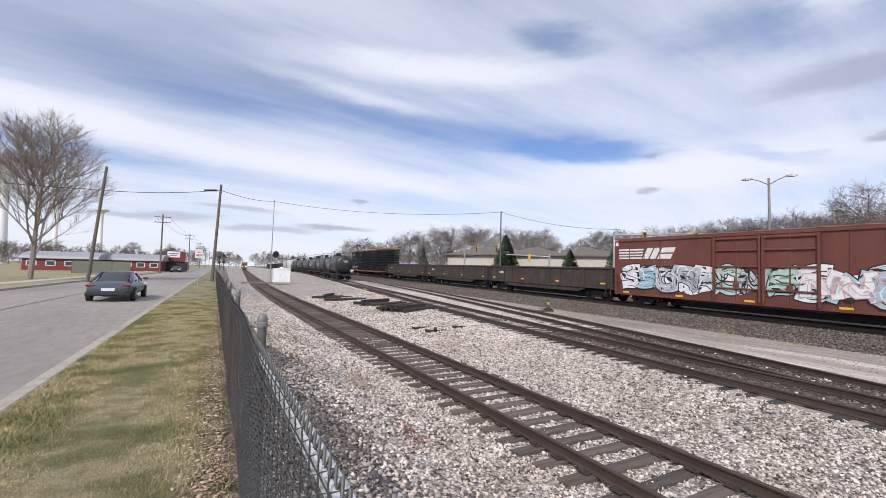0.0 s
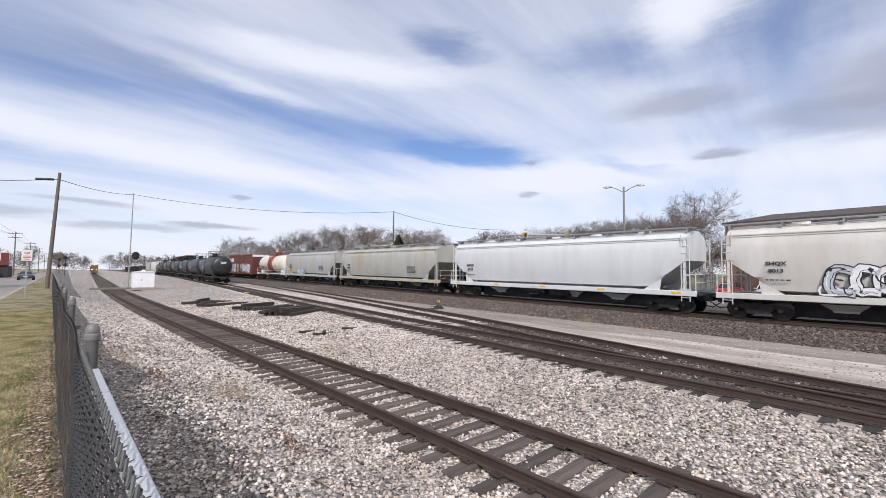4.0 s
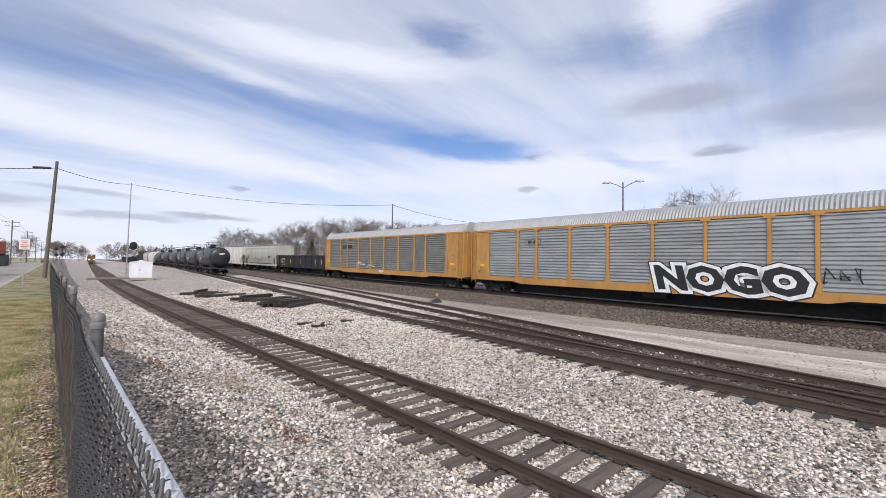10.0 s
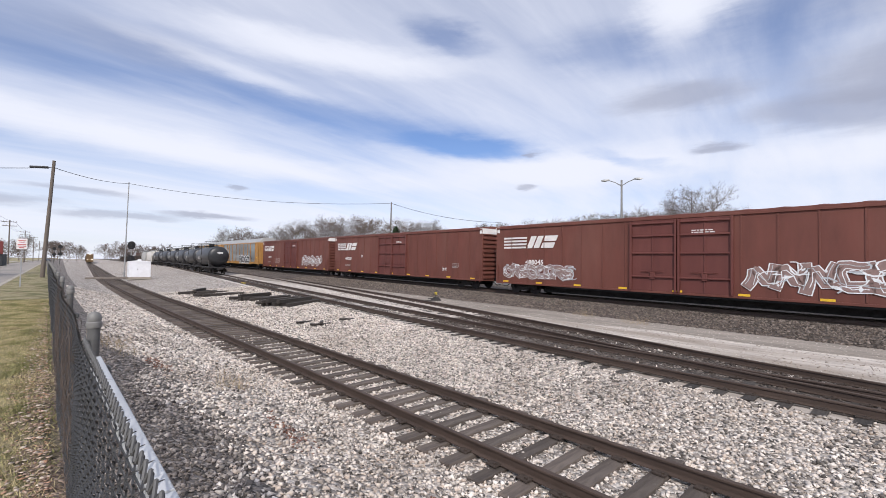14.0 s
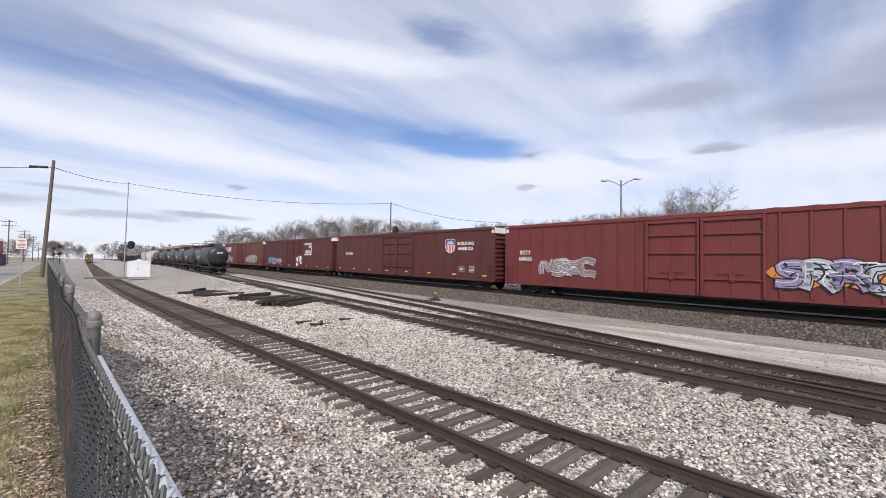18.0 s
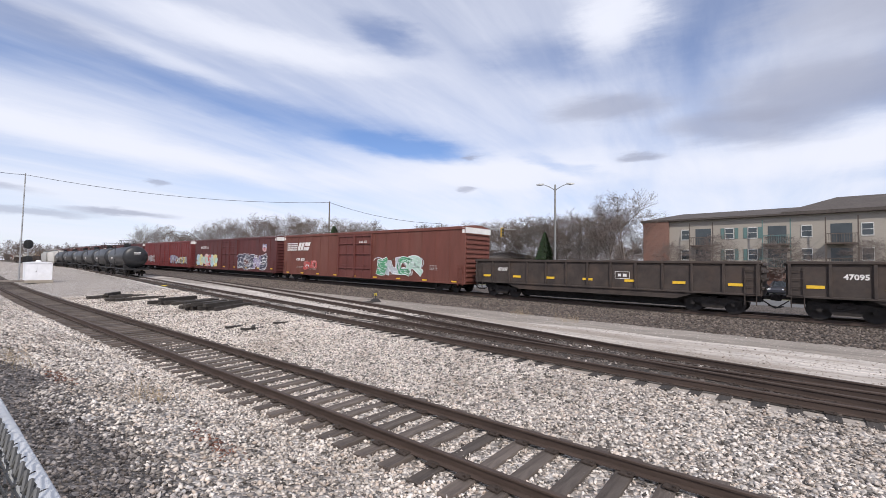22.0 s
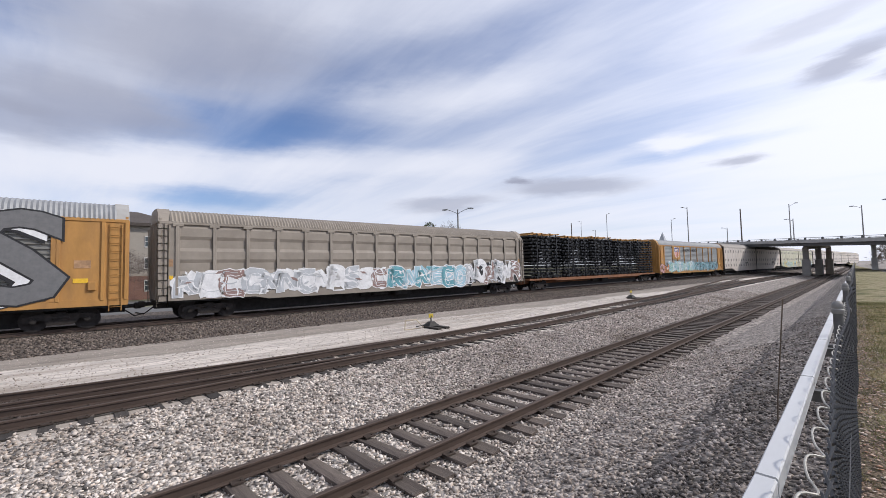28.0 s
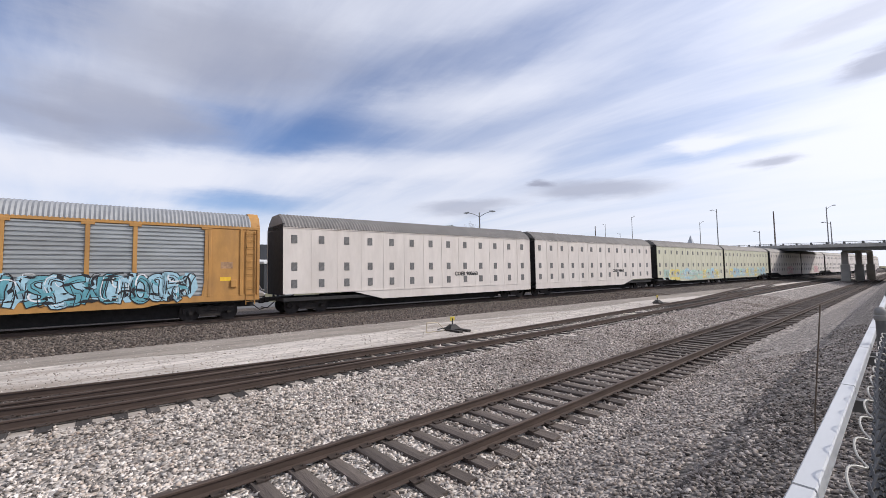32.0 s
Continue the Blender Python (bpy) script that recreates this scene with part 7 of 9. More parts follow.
def build_stones():
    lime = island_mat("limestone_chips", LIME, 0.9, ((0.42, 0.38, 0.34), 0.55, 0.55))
    grey = island_mat("grey_chips_and_shade", GREY, 0.9, ((0.5, 0.46, 0.42), 0.6, 0.7))
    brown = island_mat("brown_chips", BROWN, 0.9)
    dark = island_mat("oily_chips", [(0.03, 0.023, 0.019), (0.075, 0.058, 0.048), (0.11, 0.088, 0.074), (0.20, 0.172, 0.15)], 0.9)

    # outer limit of the grey stones, whose tone includes painted fence shade
    def grey_edge(y):
        return fence_x(y) + 1.45 + 0.25 * math.sin(y * 1.3)

    def fan(x0, x1, rmax, power):
        def f(r, n):
            # denser towards the camera
            d = rmax * r.rand(n) ** power
            a = r.uniform(-1.62, 1.62, n)
            y = d * np.sin(a) * 1.0
            x = d * np.cos(a)
            k = np.array([(max(fence_x(float(j)) + 0.05, x0) if x0 != 1.0 else grey_edge(float(j)) - 0.3) < i < x1(float(j)) for i, j in zip(x, y)])
            return x[k], y[k]
        return f
    scatter("ballast_stones", 40000, fan(0.1, grey_edge, 8.5, 0.60), (0.012, 0.034), grey, "loose grey angular ballast beside the fence, darkened with its shade", "ballast stones", seed=3)
    scatter("ballast_stones", 70000, fan(0.1, grey_edge, 20, 0.62), (0.016, 0.034), grey, "loose grey angular ballast beside the fence, darkened with its shade", "ballast stones", seed=33)
    scatter("ballast_stones", 72000, fan(1.0, lambda y: near_x(y) - 1.1 if y > -2 else -9.0, 14, 0.6), (0.017, 0.042), lime, "loose angular limestone ballast, pale grey", "ballast stones", seed=44)
    dull = island_mat("dull_chips", DULL, 0.9, ((0.45, 0.41, 0.37), 0.5, 0.8))

    def only(place, test):
        def f(r, n):
            x, y = place(r, n)
            k = test(y, r.rand(len(y)))
            return x[k], y[k]
        return f
    scatter("ballast_stones", 70000, only(fan(1.0, lambda y: near_x(y) - 1.1, 15, 0.6), lambda y, u: y < -1.0 - 2 * u), (0.015, 0.038), dull, "loose grey-brown ballast stones", "ballast stones", seed=45)
    pale_fan = off_ties(fan(2.6, lambda y: yard_x(y) - 1.2, 18, 0.62))
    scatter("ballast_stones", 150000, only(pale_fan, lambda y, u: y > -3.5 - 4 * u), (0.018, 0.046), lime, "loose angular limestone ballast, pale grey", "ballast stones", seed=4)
    scatter("ballast_stones", 125000, only(pale_fan, lambda y, u: y < -3.0 - 4 * u), (0.018, 0.046), dull, "loose dull grey-brown ballast stones", "ballast stones", seed=5)

    def band(xa, xb, y0, y1):
        def f(r, n):
            y = r.uniform(y0, y1, n)
            u = r.rand(n)
            x = np.array([xa(float(j)) + (xb(float(j)) - xa(float(j))) * i for i, j in zip(u, y)])
            return x, y
        return f
    scatter("far_stones", 26000, band(lambda y: fence_x(y) + 1.0, lambda y: near_x(y) - 1.4, 12, 42), (0.03, 0.06), lime, "pale stones strewn along the far shoulder", "ballast stones", seed=51)
    scatter("far_stones", 26000, band(lambda y: near_x(y) + 1.4, lambda y: yard_x(y) - 1.3, 13, 44), (0.03, 0.06), lime, "pale stones strewn between the tracks", "ballast stones", seed=52)
    scatter("far_stones", 22000, band(lambda y: near_x(y) + 1.4, lambda y: yard_x(y) - 1.3, -48, -15), (0.03, 0.06), dull, "dull stones strewn between the tracks", "ballast stones", seed=53)
    chalk = island_mat("chalk_chips", [(0.40, 0.355, 0.31), (0.62, 0.565, 0.51), (0.28, 0.24, 0.205), (0.50, 0.45, 0.40)], 0.9, ((0.5, 0.43, 0.36), 0.4, 0.8))
    scatter("strip_chips", 22000, band(lambda y: yard_x(y) + 1.2, lambda y: main_x(y) - 6.4, -32, 36), (0.012, 0.035), chalk, "small pale chips strewn over the limestone strip", "ballast stones", 0.5, 25)
    scatter("yard_stones", 2600, band(lambda y: yard_x(y) - 1.7, lambda y: max(yard_x(y), lead_x(max(y, -10))) + 1.2, -30, 32), (0.02, 0.05), lime, "scattered pale chips between the yard rails", "ballast stones", seed=5)
    scatter("yard_dirt", 14000, band(lambda y: yard_x(y) - 0.8, lambda y: max(yard_x(y), lead_x(max(y, -10))) + 0.85, -3, 15), (0.03, 0.06), dark, "dark oily stones between the yard rails", "ballast stones", 0.6, 15)
    scatter("bank_stones", 40000, band(lambda y: main_x(y) - 6.3, lambda y: main_x(y) - 1.4, -45, 55), (0.03, 0.07), brown, "brown-grey stones on the main line's bank", "ballast stones", seed=6)
    rust = island_mat("rusty_chips", [(0.16, 0.07, 0.045), (0.26, 0.125, 0.085), (0.11, 0.055, 0.04)], 0.9)

    def spill(r, n):
        k = r.randint(0, 3, n)
        cx, cy = np.array([1.15, 2.3, 3.1])[k], np.array([11.0, 6.4, 3.0])[k]
        return cx + r.normal(0, 0.10, n), cy + r.normal(0, 0.45, n)
    scatter("rusty_spill", 420, spill, (0.014, 0.03), rust, "rust-red chips spilled on the ballast", "ballast stones", 0.6, 71, 0.9)
    # grass and leaves on the verge
    straw = grass_mat("grass_blades")
    leaf = island_mat("dead_leaves", [(0.30, 0.19, 0.125), (0.52, 0.39, 0.30), (0.20, 0.13, 0.095), (0.70, 0.60, 0.51), (0.46, 0.25, 0.15), (0.34, 0.23, 0.165)], 0.8)
    r = np.random.RandomState(9)
    n = 300000
    d = 24 * r.rand(n) ** 0.85
    sgn = np.where(r.rand(n) < 0.62, 1, -1)
    y = d * sgn
    kx, fx = np.array([kerb_x(float(j)) + 0.25 for j in y]), np.array([fence_x(float(j)) - 0.02 for j in y])
    x = kx + (fx - kx) * r.rand(n)
    x = np.where(x > fx - 0.30 * r.rand(n), kx + (fx - 0.3 - kx) * r.rand(n), x)
    h = 0.012 + 0.036 * r.rand(n)
    a = r.uniform(0, 6.28, n)
    wd = 0.0018 + 0.0022 * r.rand(n) + 0.0005 * d
    lean = r.uniform(-0.05, 0.05, (n, 2))
    v = np.zeros((n, 3, 3))
    v[:, 0] = np.stack([x - wd * np.cos(a), y - wd * np.sin(a), np.zeros(n) - 0.01], 1)
    v[:, 1] = np.stack([x + wd * np.cos(a), y + wd * np.sin(a), np.zeros(n) - 0.01], 1)
    v[:, 2] = np.stack([x + lean[:, 0], y + lean[:, 1], h], 1)
    me = bpy.data.meshes.new("grass")
    me.vertices.add(n * 3)
    me.vertices.foreach_set("co", v.reshape(-1).astype(np.float32))
    me.loops.add(n * 3)
    me.loops.foreach_set("vertex_index", np.arange(n * 3, dtype=np.int32))
    me.polygons.add(n)
    me.polygons.foreach_set("loop_start", np.arange(0, n * 3, 3, dtype=np.int32))
    me.update(calc_edges=True)
    me.materials.append(straw)
    tagged(new("grass", me), "short half-dry grass, straw and green", "grass", kind="stuff")

    def foot(r, n):
        y = 22 * r.rand(n) ** 1.3 * np.where(r.rand(n) < 0.6, 1, -1)
        x = np.array([fence_x(float(j)) - 0.10 - abs(r.normal(0, 0.17)) - (0.25 * r.rand() ** 3 if j < 0 else 0.0) for j in y])
        return x, y
    scatter("fallen_leaves", 6500, foot, (0.010, 0.027), leaf, "brown fallen leaves along the fence foot", "leaves", 0.22, 10, 0.9, lambda x, y: 0.012)


# ---- trees ----
def grow(seed, height, spread, levels=4, trunk=0.22, kids=(5, 7), thin=0.02, bole=0.2):
    """A bare tree: a leader that runs to the top and limbs that fork into fine twigs."""
    r = random.Random(seed)
    stem, twigs = Mesh(), Mesh()

    def limb(p, d, length, rad, lev):
        m = twigs if lev else stem
        n = 5 if lev == 0 else (4 if lev == 1 else 2)
        q, dd = Vector(p), Vector(d)
        pts = [q.copy()]
        for i in range(n):
            wob = 0.08 if lev == 0 else 0.2
            dd = (dd + Vector((r.uniform(-wob, wob), r.uniform(-wob, wob), 0.10 if lev else 0.05))).normalized()
            q = q + dd * length / n
            pts.append(q.copy())
        if lev >= 3:
            # twigs are thin slivers
            e = dd.orthogonal().normalized() * max(rad, thin)
            if r.random() < 0.5:
                e = dd.cross(e)
            m.add([pts[0] - e, pts[0] + e, pts[-1] + e * 0.2], [(0, 1, 2)])
            if lev >= levels:
                return
        sides = 7 if lev == 0 else (4 if lev == 1 else 3)
        for i in range(n if lev < 3 else 0):
            ra, rb = rad * (1 - 0.8 * i / n), rad * (1 - 0.8 * (i + 1) / n)
            m.tube(pts[i], pts[i + 1], max(ra, thin * 0.6), sides, max(rb, thin * 0.5), cap=False)
        if lev >= levels:
            return
        k = r.randint(*kids) + (6 if lev == 0 else 0)
        for i in range(k):
            t = bole + (0.98 - bole) * (i + r.random()) / k if lev == 0 else r.uniform(0.22, 1.0)
            j = min(n - 1, int(t * n))
            at = pts[j].lerp(pts[j + 1], t * n - j)
            ax = (pts[j + 1] - pts[j]).normalized()
            a = i * 2.4 + r.uniform(-0.5, 0.5)
            out = Vector((math.cos(a), math.sin(a), 0))
            out = (out - ax * out.dot(ax)).normalized()
            nd = (ax * r.uniform(0.5, 0.9) + out * spread + Vector((0, 0, 0.12))).normalized()
            ln = length * (0.62 * (1 - 0.62 * t) + 0.06) if lev == 0 else length * r.uniform(0.5, 0.8) * (1.15 - 0.5 * t)
            limb(at, nd, ln * r.uniform(0.85, 1.15), max(rad * 0.45, thin), lev + 1)
    limb((0, 0, 0), (0, 0, 1), height, trunk, 0)
    k = height / max(v[2] for v in twigs.v)
    for m in (stem, twigs):
        m.v = [(x * k, y * k, z * k) for x, y, z in m.v]
    return stem, twigs


def raw(m, name, material):
    if isinstance(m, tuple):
        return raw(m[0], "trunk", material), raw(m[1], "crown", material)
    me = bpy.data.meshes.new(name)
    me.from_pydata(m.v, [], m.f)
    me.materials.append(material)
    return me


def fir_mesh(seed, height, width, dense=1.0):
    r = random.Random(seed)
    m = Mesh()
    n = int(1500 * dense)
    for i in range(n):
        t = r.random() ** 0.75
        z = height * (0.06 + 0.94 * t)
        rad = width / 2 * (1 - t) ** 0.85 * (0.45 + 0.6 * r.random()) + 0.05
        a = r.uniform(0, 6.283)
        s = 0.16 + 0.34 * (1 - t)
        c, sn = math.cos(a), math.sin(a)
        p = Vector((rad * c, rad * sn, z))
        out = Vector((c, sn, r.uniform(-0.5, 0.1))).normalized()
        side = Vector((-sn, c, r.uniform(-0.3, 0.3))) * s * 0.5
        m.add([p - side - out * s * 0.4, p + side - out * s * 0.4, p + out * s * 0.8, p + Vector((0, 0, s * 0.4))], [(0, 1, 2), (0, 3, 1), (1, 3, 2)])
    return m


def pine_mesh(seed, height, width):
    """A broad old pine: uneven rounded clumps of needles round the upper trunk."""
    r = random.Random(seed)
    m = Mesh()
    for k in range(44):
        t = r.uniform(0.35, 0.95)
        reach = width / 2 * math.sin(math.pi * min(0.95, 0.28 + t * 0.62)) * r.uniform(0.2, 0.85)
        a = r.uniform(0, 6.283)
        c = Vector((reach * math.cos(a), reach * math.sin(a), height * t))
        size = r.uniform(0.9, 1.6)
        for i in range(110):
            d = Vector((r.gauss(0, 1), r.gauss(0, 1), r.gauss(0, 1))).normalized()
            p = c + Vector((d.x * size, d.y * size, d.z * size * 0.6)) * r.uniform(0.6, 1.1)
            u = d.cross(Vector((r.uniform(-1, 1), r.uniform(-1, 1), 1))).normalized() * r.uniform(0.1, 0.2)
            m.add([p - u, p + u, p + d * r.uniform(0.2, 0.45)], [(0, 1, 2)])
    return m


def build_trees():
    bark = mat("grey_bark", (0.165, 0.14, 0.125), 0.95, var=0.3, scale=8, bump=0.5, bscale=12)
    pale_bark = mat("pale_bark", (0.24, 0.20, 0.175), 0.95, var=0.3, scale=8)
    warm = mat("brown_bark", (0.15, 0.118, 0.102), 0.95, var=0.3, scale=8)
    green = island_mat("evergreen_needles", [(0.012, 0.028, 0.012), (0.03, 0.055, 0.02), (0.045, 0.07, 0.028)], 0.9)
    olive = island_mat("olive_needles", [(0.035, 0.05, 0.018), (0.075, 0.09, 0.03), (0.10, 0.105, 0.045)], 0.9)
    shapes = [raw(grow(k, 14.0, (0.75, 0.95, 0.7, 0.85)[k % 4], 4, 0.22, (7, 9), 0.016), "crown", (bark, warm)[k % 2]) for k in range(1, 6)]
    brush = [raw(grow(k, 9.0, 1.05, 4, 0.09, (7, 8), 0.016, 0.05), "crown", warm) for k in range(11, 14)]
    far_brush = raw(grow(21, 9.0, 1.1, 3, 0.12, (8, 9), 0.05, 0.05), "crown", warm)
    r = random.Random(4)

    def tree(shape, x, y, h, base=14.0, label="bare winter tree with fine spreading branches", z=-0.9):
        t = thing("bare_tree", label, "tree", "bare trees in the distance")
        s = h / base
        t.matrix_basis = Matrix.Translation((x, y, z)) @ Matrix.Rotation(r.uniform(0, 6.28), 4, "Z")
        fit = Matrix.Diagonal((s * r.uniform(0.9, 1.15), s * r.uniform(0.9, 1.15), s, 1))
        for name, me in zip(("trunk", "crown"), shape):
            part(name, me, None, t).matrix_basis = fit
        return t

    def polar(az, d):
        return d * math.sin(radians(az)), d * math.cos(radians(az))
    # a screen of trees beyond the line, by bearing, distance and height
    rows = [(12.6, 150, 12), (14.5, 165, 13), (16.5, 170, 12), (18.2, 140, 13), (20.4, 150, 15), (22.5, 155, 14), (24.6, 130, 14.5), (26.6, 135, 15), (28.6, 120, 14), (30.2, 140, 16), (33.5, 135, 15), (35.6, 125, 14), (37.5, 130, 14.5), (39.5, 140, 13), (41.5, 150, 12), (43.5, 140, 12.5),
            (50.6, 105, 13), (52.4, 98, 13.5), (54.4, 96, 13), (56.4, 90, 13), (58.0, 88, 12.5), (59.8, 84, 13), (61.6, 86, 13), (63.0, 82, 13.2), (64.2, 80, 12.6), (65.8, 78, 13), (67.6, 76, 13.5), (69.4, 72, 12.5), (71.2, 62, 13.4), (48.8, 100, 12.5), (45.5, 120, 13), (47.0, 118, 13),
            (101.5, 110, 9.5), (103.5, 120, 10), (106, 105, 9.5), (108.5, 115, 10), (111, 100, 9), (113.5, 110, 10), (116, 105, 9), (118.5, 115, 10), (127.5, 110, 11.5), (136, 160, 10), (156, 220, 12)]
    for az, d, h in rows:
        x, y = polar(az, d)
        tree(r.choice(shapes), x, y, h * (1.16 if az < 48 else 1.0))
    # undergrowth thickens the feet of the screen
    for az in np.arange(12, 73, 1.15):
        if 46.5 < az < 49.5 or 58.5 < az < 61:
            continue
        x, y = polar(az, r.uniform(118, 175) if az < 45 else r.uniform(85, 115))
        tree(r.choice(brush), x, y, r.uniform(6.5, 10.5), 9.0, "dense brown winter brush")
    for az in np.arange(97, 126, 0.9):
        x, y = polar(az, r.uniform(95, 130))
        tree(r.choice(brush), x, y, r.uniform(5.5, 8.0), 9.0, "dense brown winter brush")
    # small street trees before the flats
    for y in (14.5, 9.5, 3.5, -3.2, -7.5):
        tree(r.choice(brush), 57 + r.uniform(-1, 1), y, r.uniform(6.2, 7.2), 9.0, "small bare street tree")
    # beyond the road, north and south
    tree(raw(grow(31, 17.0, 0.55, 4, 0.34, (9, 10), 0.007, 0.16), "crown", pale_bark), -18.9, 53.8, 16.6, 17.0, "tall bare tree with a broad crown", 0.0)
    for x, y, h in ((-26, 190, 10), (-20, 230, 11), (-34, 240, 10), (-14, 260, 10), (-42, 210, 11), (-60, 230, 12), (-80, 250, 12), (-100, 240, 11), (-120, 250, 13), (-16, 320, 12), (-30, 330, 12), (8, 420, 14), (20, 430, 14), (-6, 430, 12), (40, 430, 13), (60, 400, 13), (80, 380, 13), (-50, 330, 13)):
        tree(r.choice(shapes), x, y, h, z=0.0)
    for az in np.arange(-32, 13, 0.7):
        x, y = polar(az, r.uniform(230, 330))
        if abs(x - near_x(y)) > 5 and abs(x - (kerb_x(y) + far_kerb_x(y)) / 2) > 7:
            tree(far_brush, x, y, r.uniform(8, 12), 9.0, "dense brown winter brush", z=0.0)
    for x, y, h in ((14, -260, 6.5), (9, -250, 7), (4, -200, 7), (-1, -190, 7.5), (18, -300, 7.5), (-8, -185, 8), (10, -230, 6), (6, -180, 6), (-14, -190, 8), (1, -170, 6.5), (-5, -165, 7.5), (12, -215, 5.5)):
        tree(r.choice(shapes), x, y, h, z=0.0)
        tree(r.choice(brush), x + 3, y + 5, h * 0.55, 9.0, "dense brown winter brush", z=0.0)

    for i in range(26):
        tree(far_brush, -34 + i * 1.75 + r.uniform(-0.6, 0.6), -150 + r.uniform(-14, 14), r.uniform(5.5, 8.0), 9.0, "dense brown winter brush", z=-0.5)

    def evergreen(x, y, h, w, m, label, dense=1.0, seed=1):
        t = thing("evergreen", label, "tree", "evergreens", pose(x, y, -0.9))
        part("crown", raw(fir_mesh(seed, h, w, dense), "crown", m), None, t)
        part("trunk", Mesh().tube((0, 0, 0), (0, 0, h * 0.5), 0.14, 8, 0.06), bark, t)
    x, y = polar(33.3, 76)
    evergreen(x, y, 9.2, 6.6, green, "broad dark evergreen beside the crossing", 1.6, 3)
    for az, d, h, w in ((41.6, 75, 6.6, 5.0), (47.2, 72, 7.8, 5.6), (61.3, 66, 7.8, 4.2), (22.3, 130, 9.5, 4.5)):
        x, y = polar(az, d)
        evergreen(x, y, h, w, green, "dark pointed evergreen beyond the line", 1.0, int(az))
    x, y = polar(131.6, 104)
    tree(shapes[1], x, y, 15.5)
    for az, d, h, w, seed in ((127.6, 95, 13.2, 9.5, 8), (130.0, 98, 12.2, 7.0, 9), (132.8, 96, 11.8, 7.0, 10)):
        x, y = polar(az, d)
        t = thing("pine_tree", "broad olive-green pine beyond the line", "tree", "olive pines", pose(x, y, -0.9))
        part("crown", raw(pine_mesh(seed, h, w), "crown", olive), None, t)
        part("trunk", Mesh().tube((0, 0, 0), (0, 0, h * 0.85), 0.2, 8, 0.06), bark, t)


build_road()
build_fence()
build_stones()
build_trees()

# ---- poles, wires, lamps, signals ----
def polar(az, d):
    return d * math.sin(radians(az)), d * math.cos(radians(az))


def wood_pole(x, y, h, r=0.16, lean=(0, 0), arm=False, label="tall brown wooden utility pole", z=0.0, group="utility poles"):
    wood = mat("pole_wood", (0.135, 0.112, 0.094), 0.9, var=0.25, scale=5, stain=(0.10, 0.08, 0.06), amount=0.5, sscale=0.8, stretch=(3, 3, 0.3))
    p = thing("utility_pole", label, "utility pole", group, pose(x, y, z))
    part("pole", Mesh().tube((0, 0, -0.5), (lean[0], lean[1], h), r, 12, r * 0.68), wood, p, smooth=40)
    if arm:
        for dz in (0.5, 1.5):
            m = Mesh().box(-1.3, 1.3, -0.06, 0.06, h - dz - 0.06, h - dz + 0.06, 0.01)
            part("crossarm", m, wood, p)
            for xx in (-1.15, -0.6, 0.6, 1.15):
                part("insulator", Mesh().tube((xx, 0, h - dz + 0.06), (xx, 0, h - dz + 0.26), 0.05, 8), mat("porcelain", (0.35, 0.33, 0.31), 0.3), p)
    return p


def cable(name, pts, r, label, sag=0.0):
    line = []
    for a, b in zip(pts[:-1], pts[1:]):
        a, b = Vector(a), Vector(b)
        n = 10
        line += [tuple(a.lerp(b, i / n) - Vector((0, 0, sag * 4 * (i / n) * (1 - i / n)))) for i in range(n + (b == Vector(pts[-1])))]
    m = Mesh().pipe(line, r, 5)
    return solid(name, m, mat("cable_black", (0.03, 0.03, 0.032), 0.6), label, "cable")


def street_lamp(x, y, h, along, label="galvanized street lamp with two outstretched arms", arms=2, reach=2.0, z=-0.9, group="street lamps"):
    steel = mat("lamp_steel", (0.24, 0.235, 0.225), 0.6, 0.3, var=0.12, scale=4)
    head = mat("lamp_head", (0.30, 0.30, 0.29), 0.5, 0.2)
    p = thing("street_lamp", label, "street lamp", group, pose(x, y, z, 0, 0, along))
    part("pole", Mesh().tube((0, 0, 0), (0, 0, h), 0.13, 10, 0.09), steel, p, smooth=40)
    for s in ((1, -1) if arms == 2 else (1,)):
        m = Mesh().pipe([(0, 0, h - 0.6), (s * reach * 0.5, 0, h - 0.2), (s * reach, 0, h + 0.05)], 0.04, 6)
        a = part("arm", m, steel, p)
        hm = Mesh().loft([[(s * (reach - 0.1), -0.1, h), (s * (reach - 0.1), 0.1, h), (s * (reach - 0.1), 0.1, h + 0.14), (s * (reach - 0.1), -0.1, h + 0.14)],
                          [(s * (reach + 0.35), -0.17, h - 0.06), (s * (reach + 0.35), 0.17, h - 0.06), (s * (reach + 0.35), 0.12, h + 0.14), (s * (reach + 0.35), -0.12, h + 0.14)],
                          [(s * (reach + 0.7), -0.1, h), (s * (reach + 0.7), 0.1, h), (s * (reach + 0.7), 0.07, h + 0.08), (s * (reach + 0.7), -0.07, h + 0.08)]])
        part("lamp_head", hm, head, a)
    return p


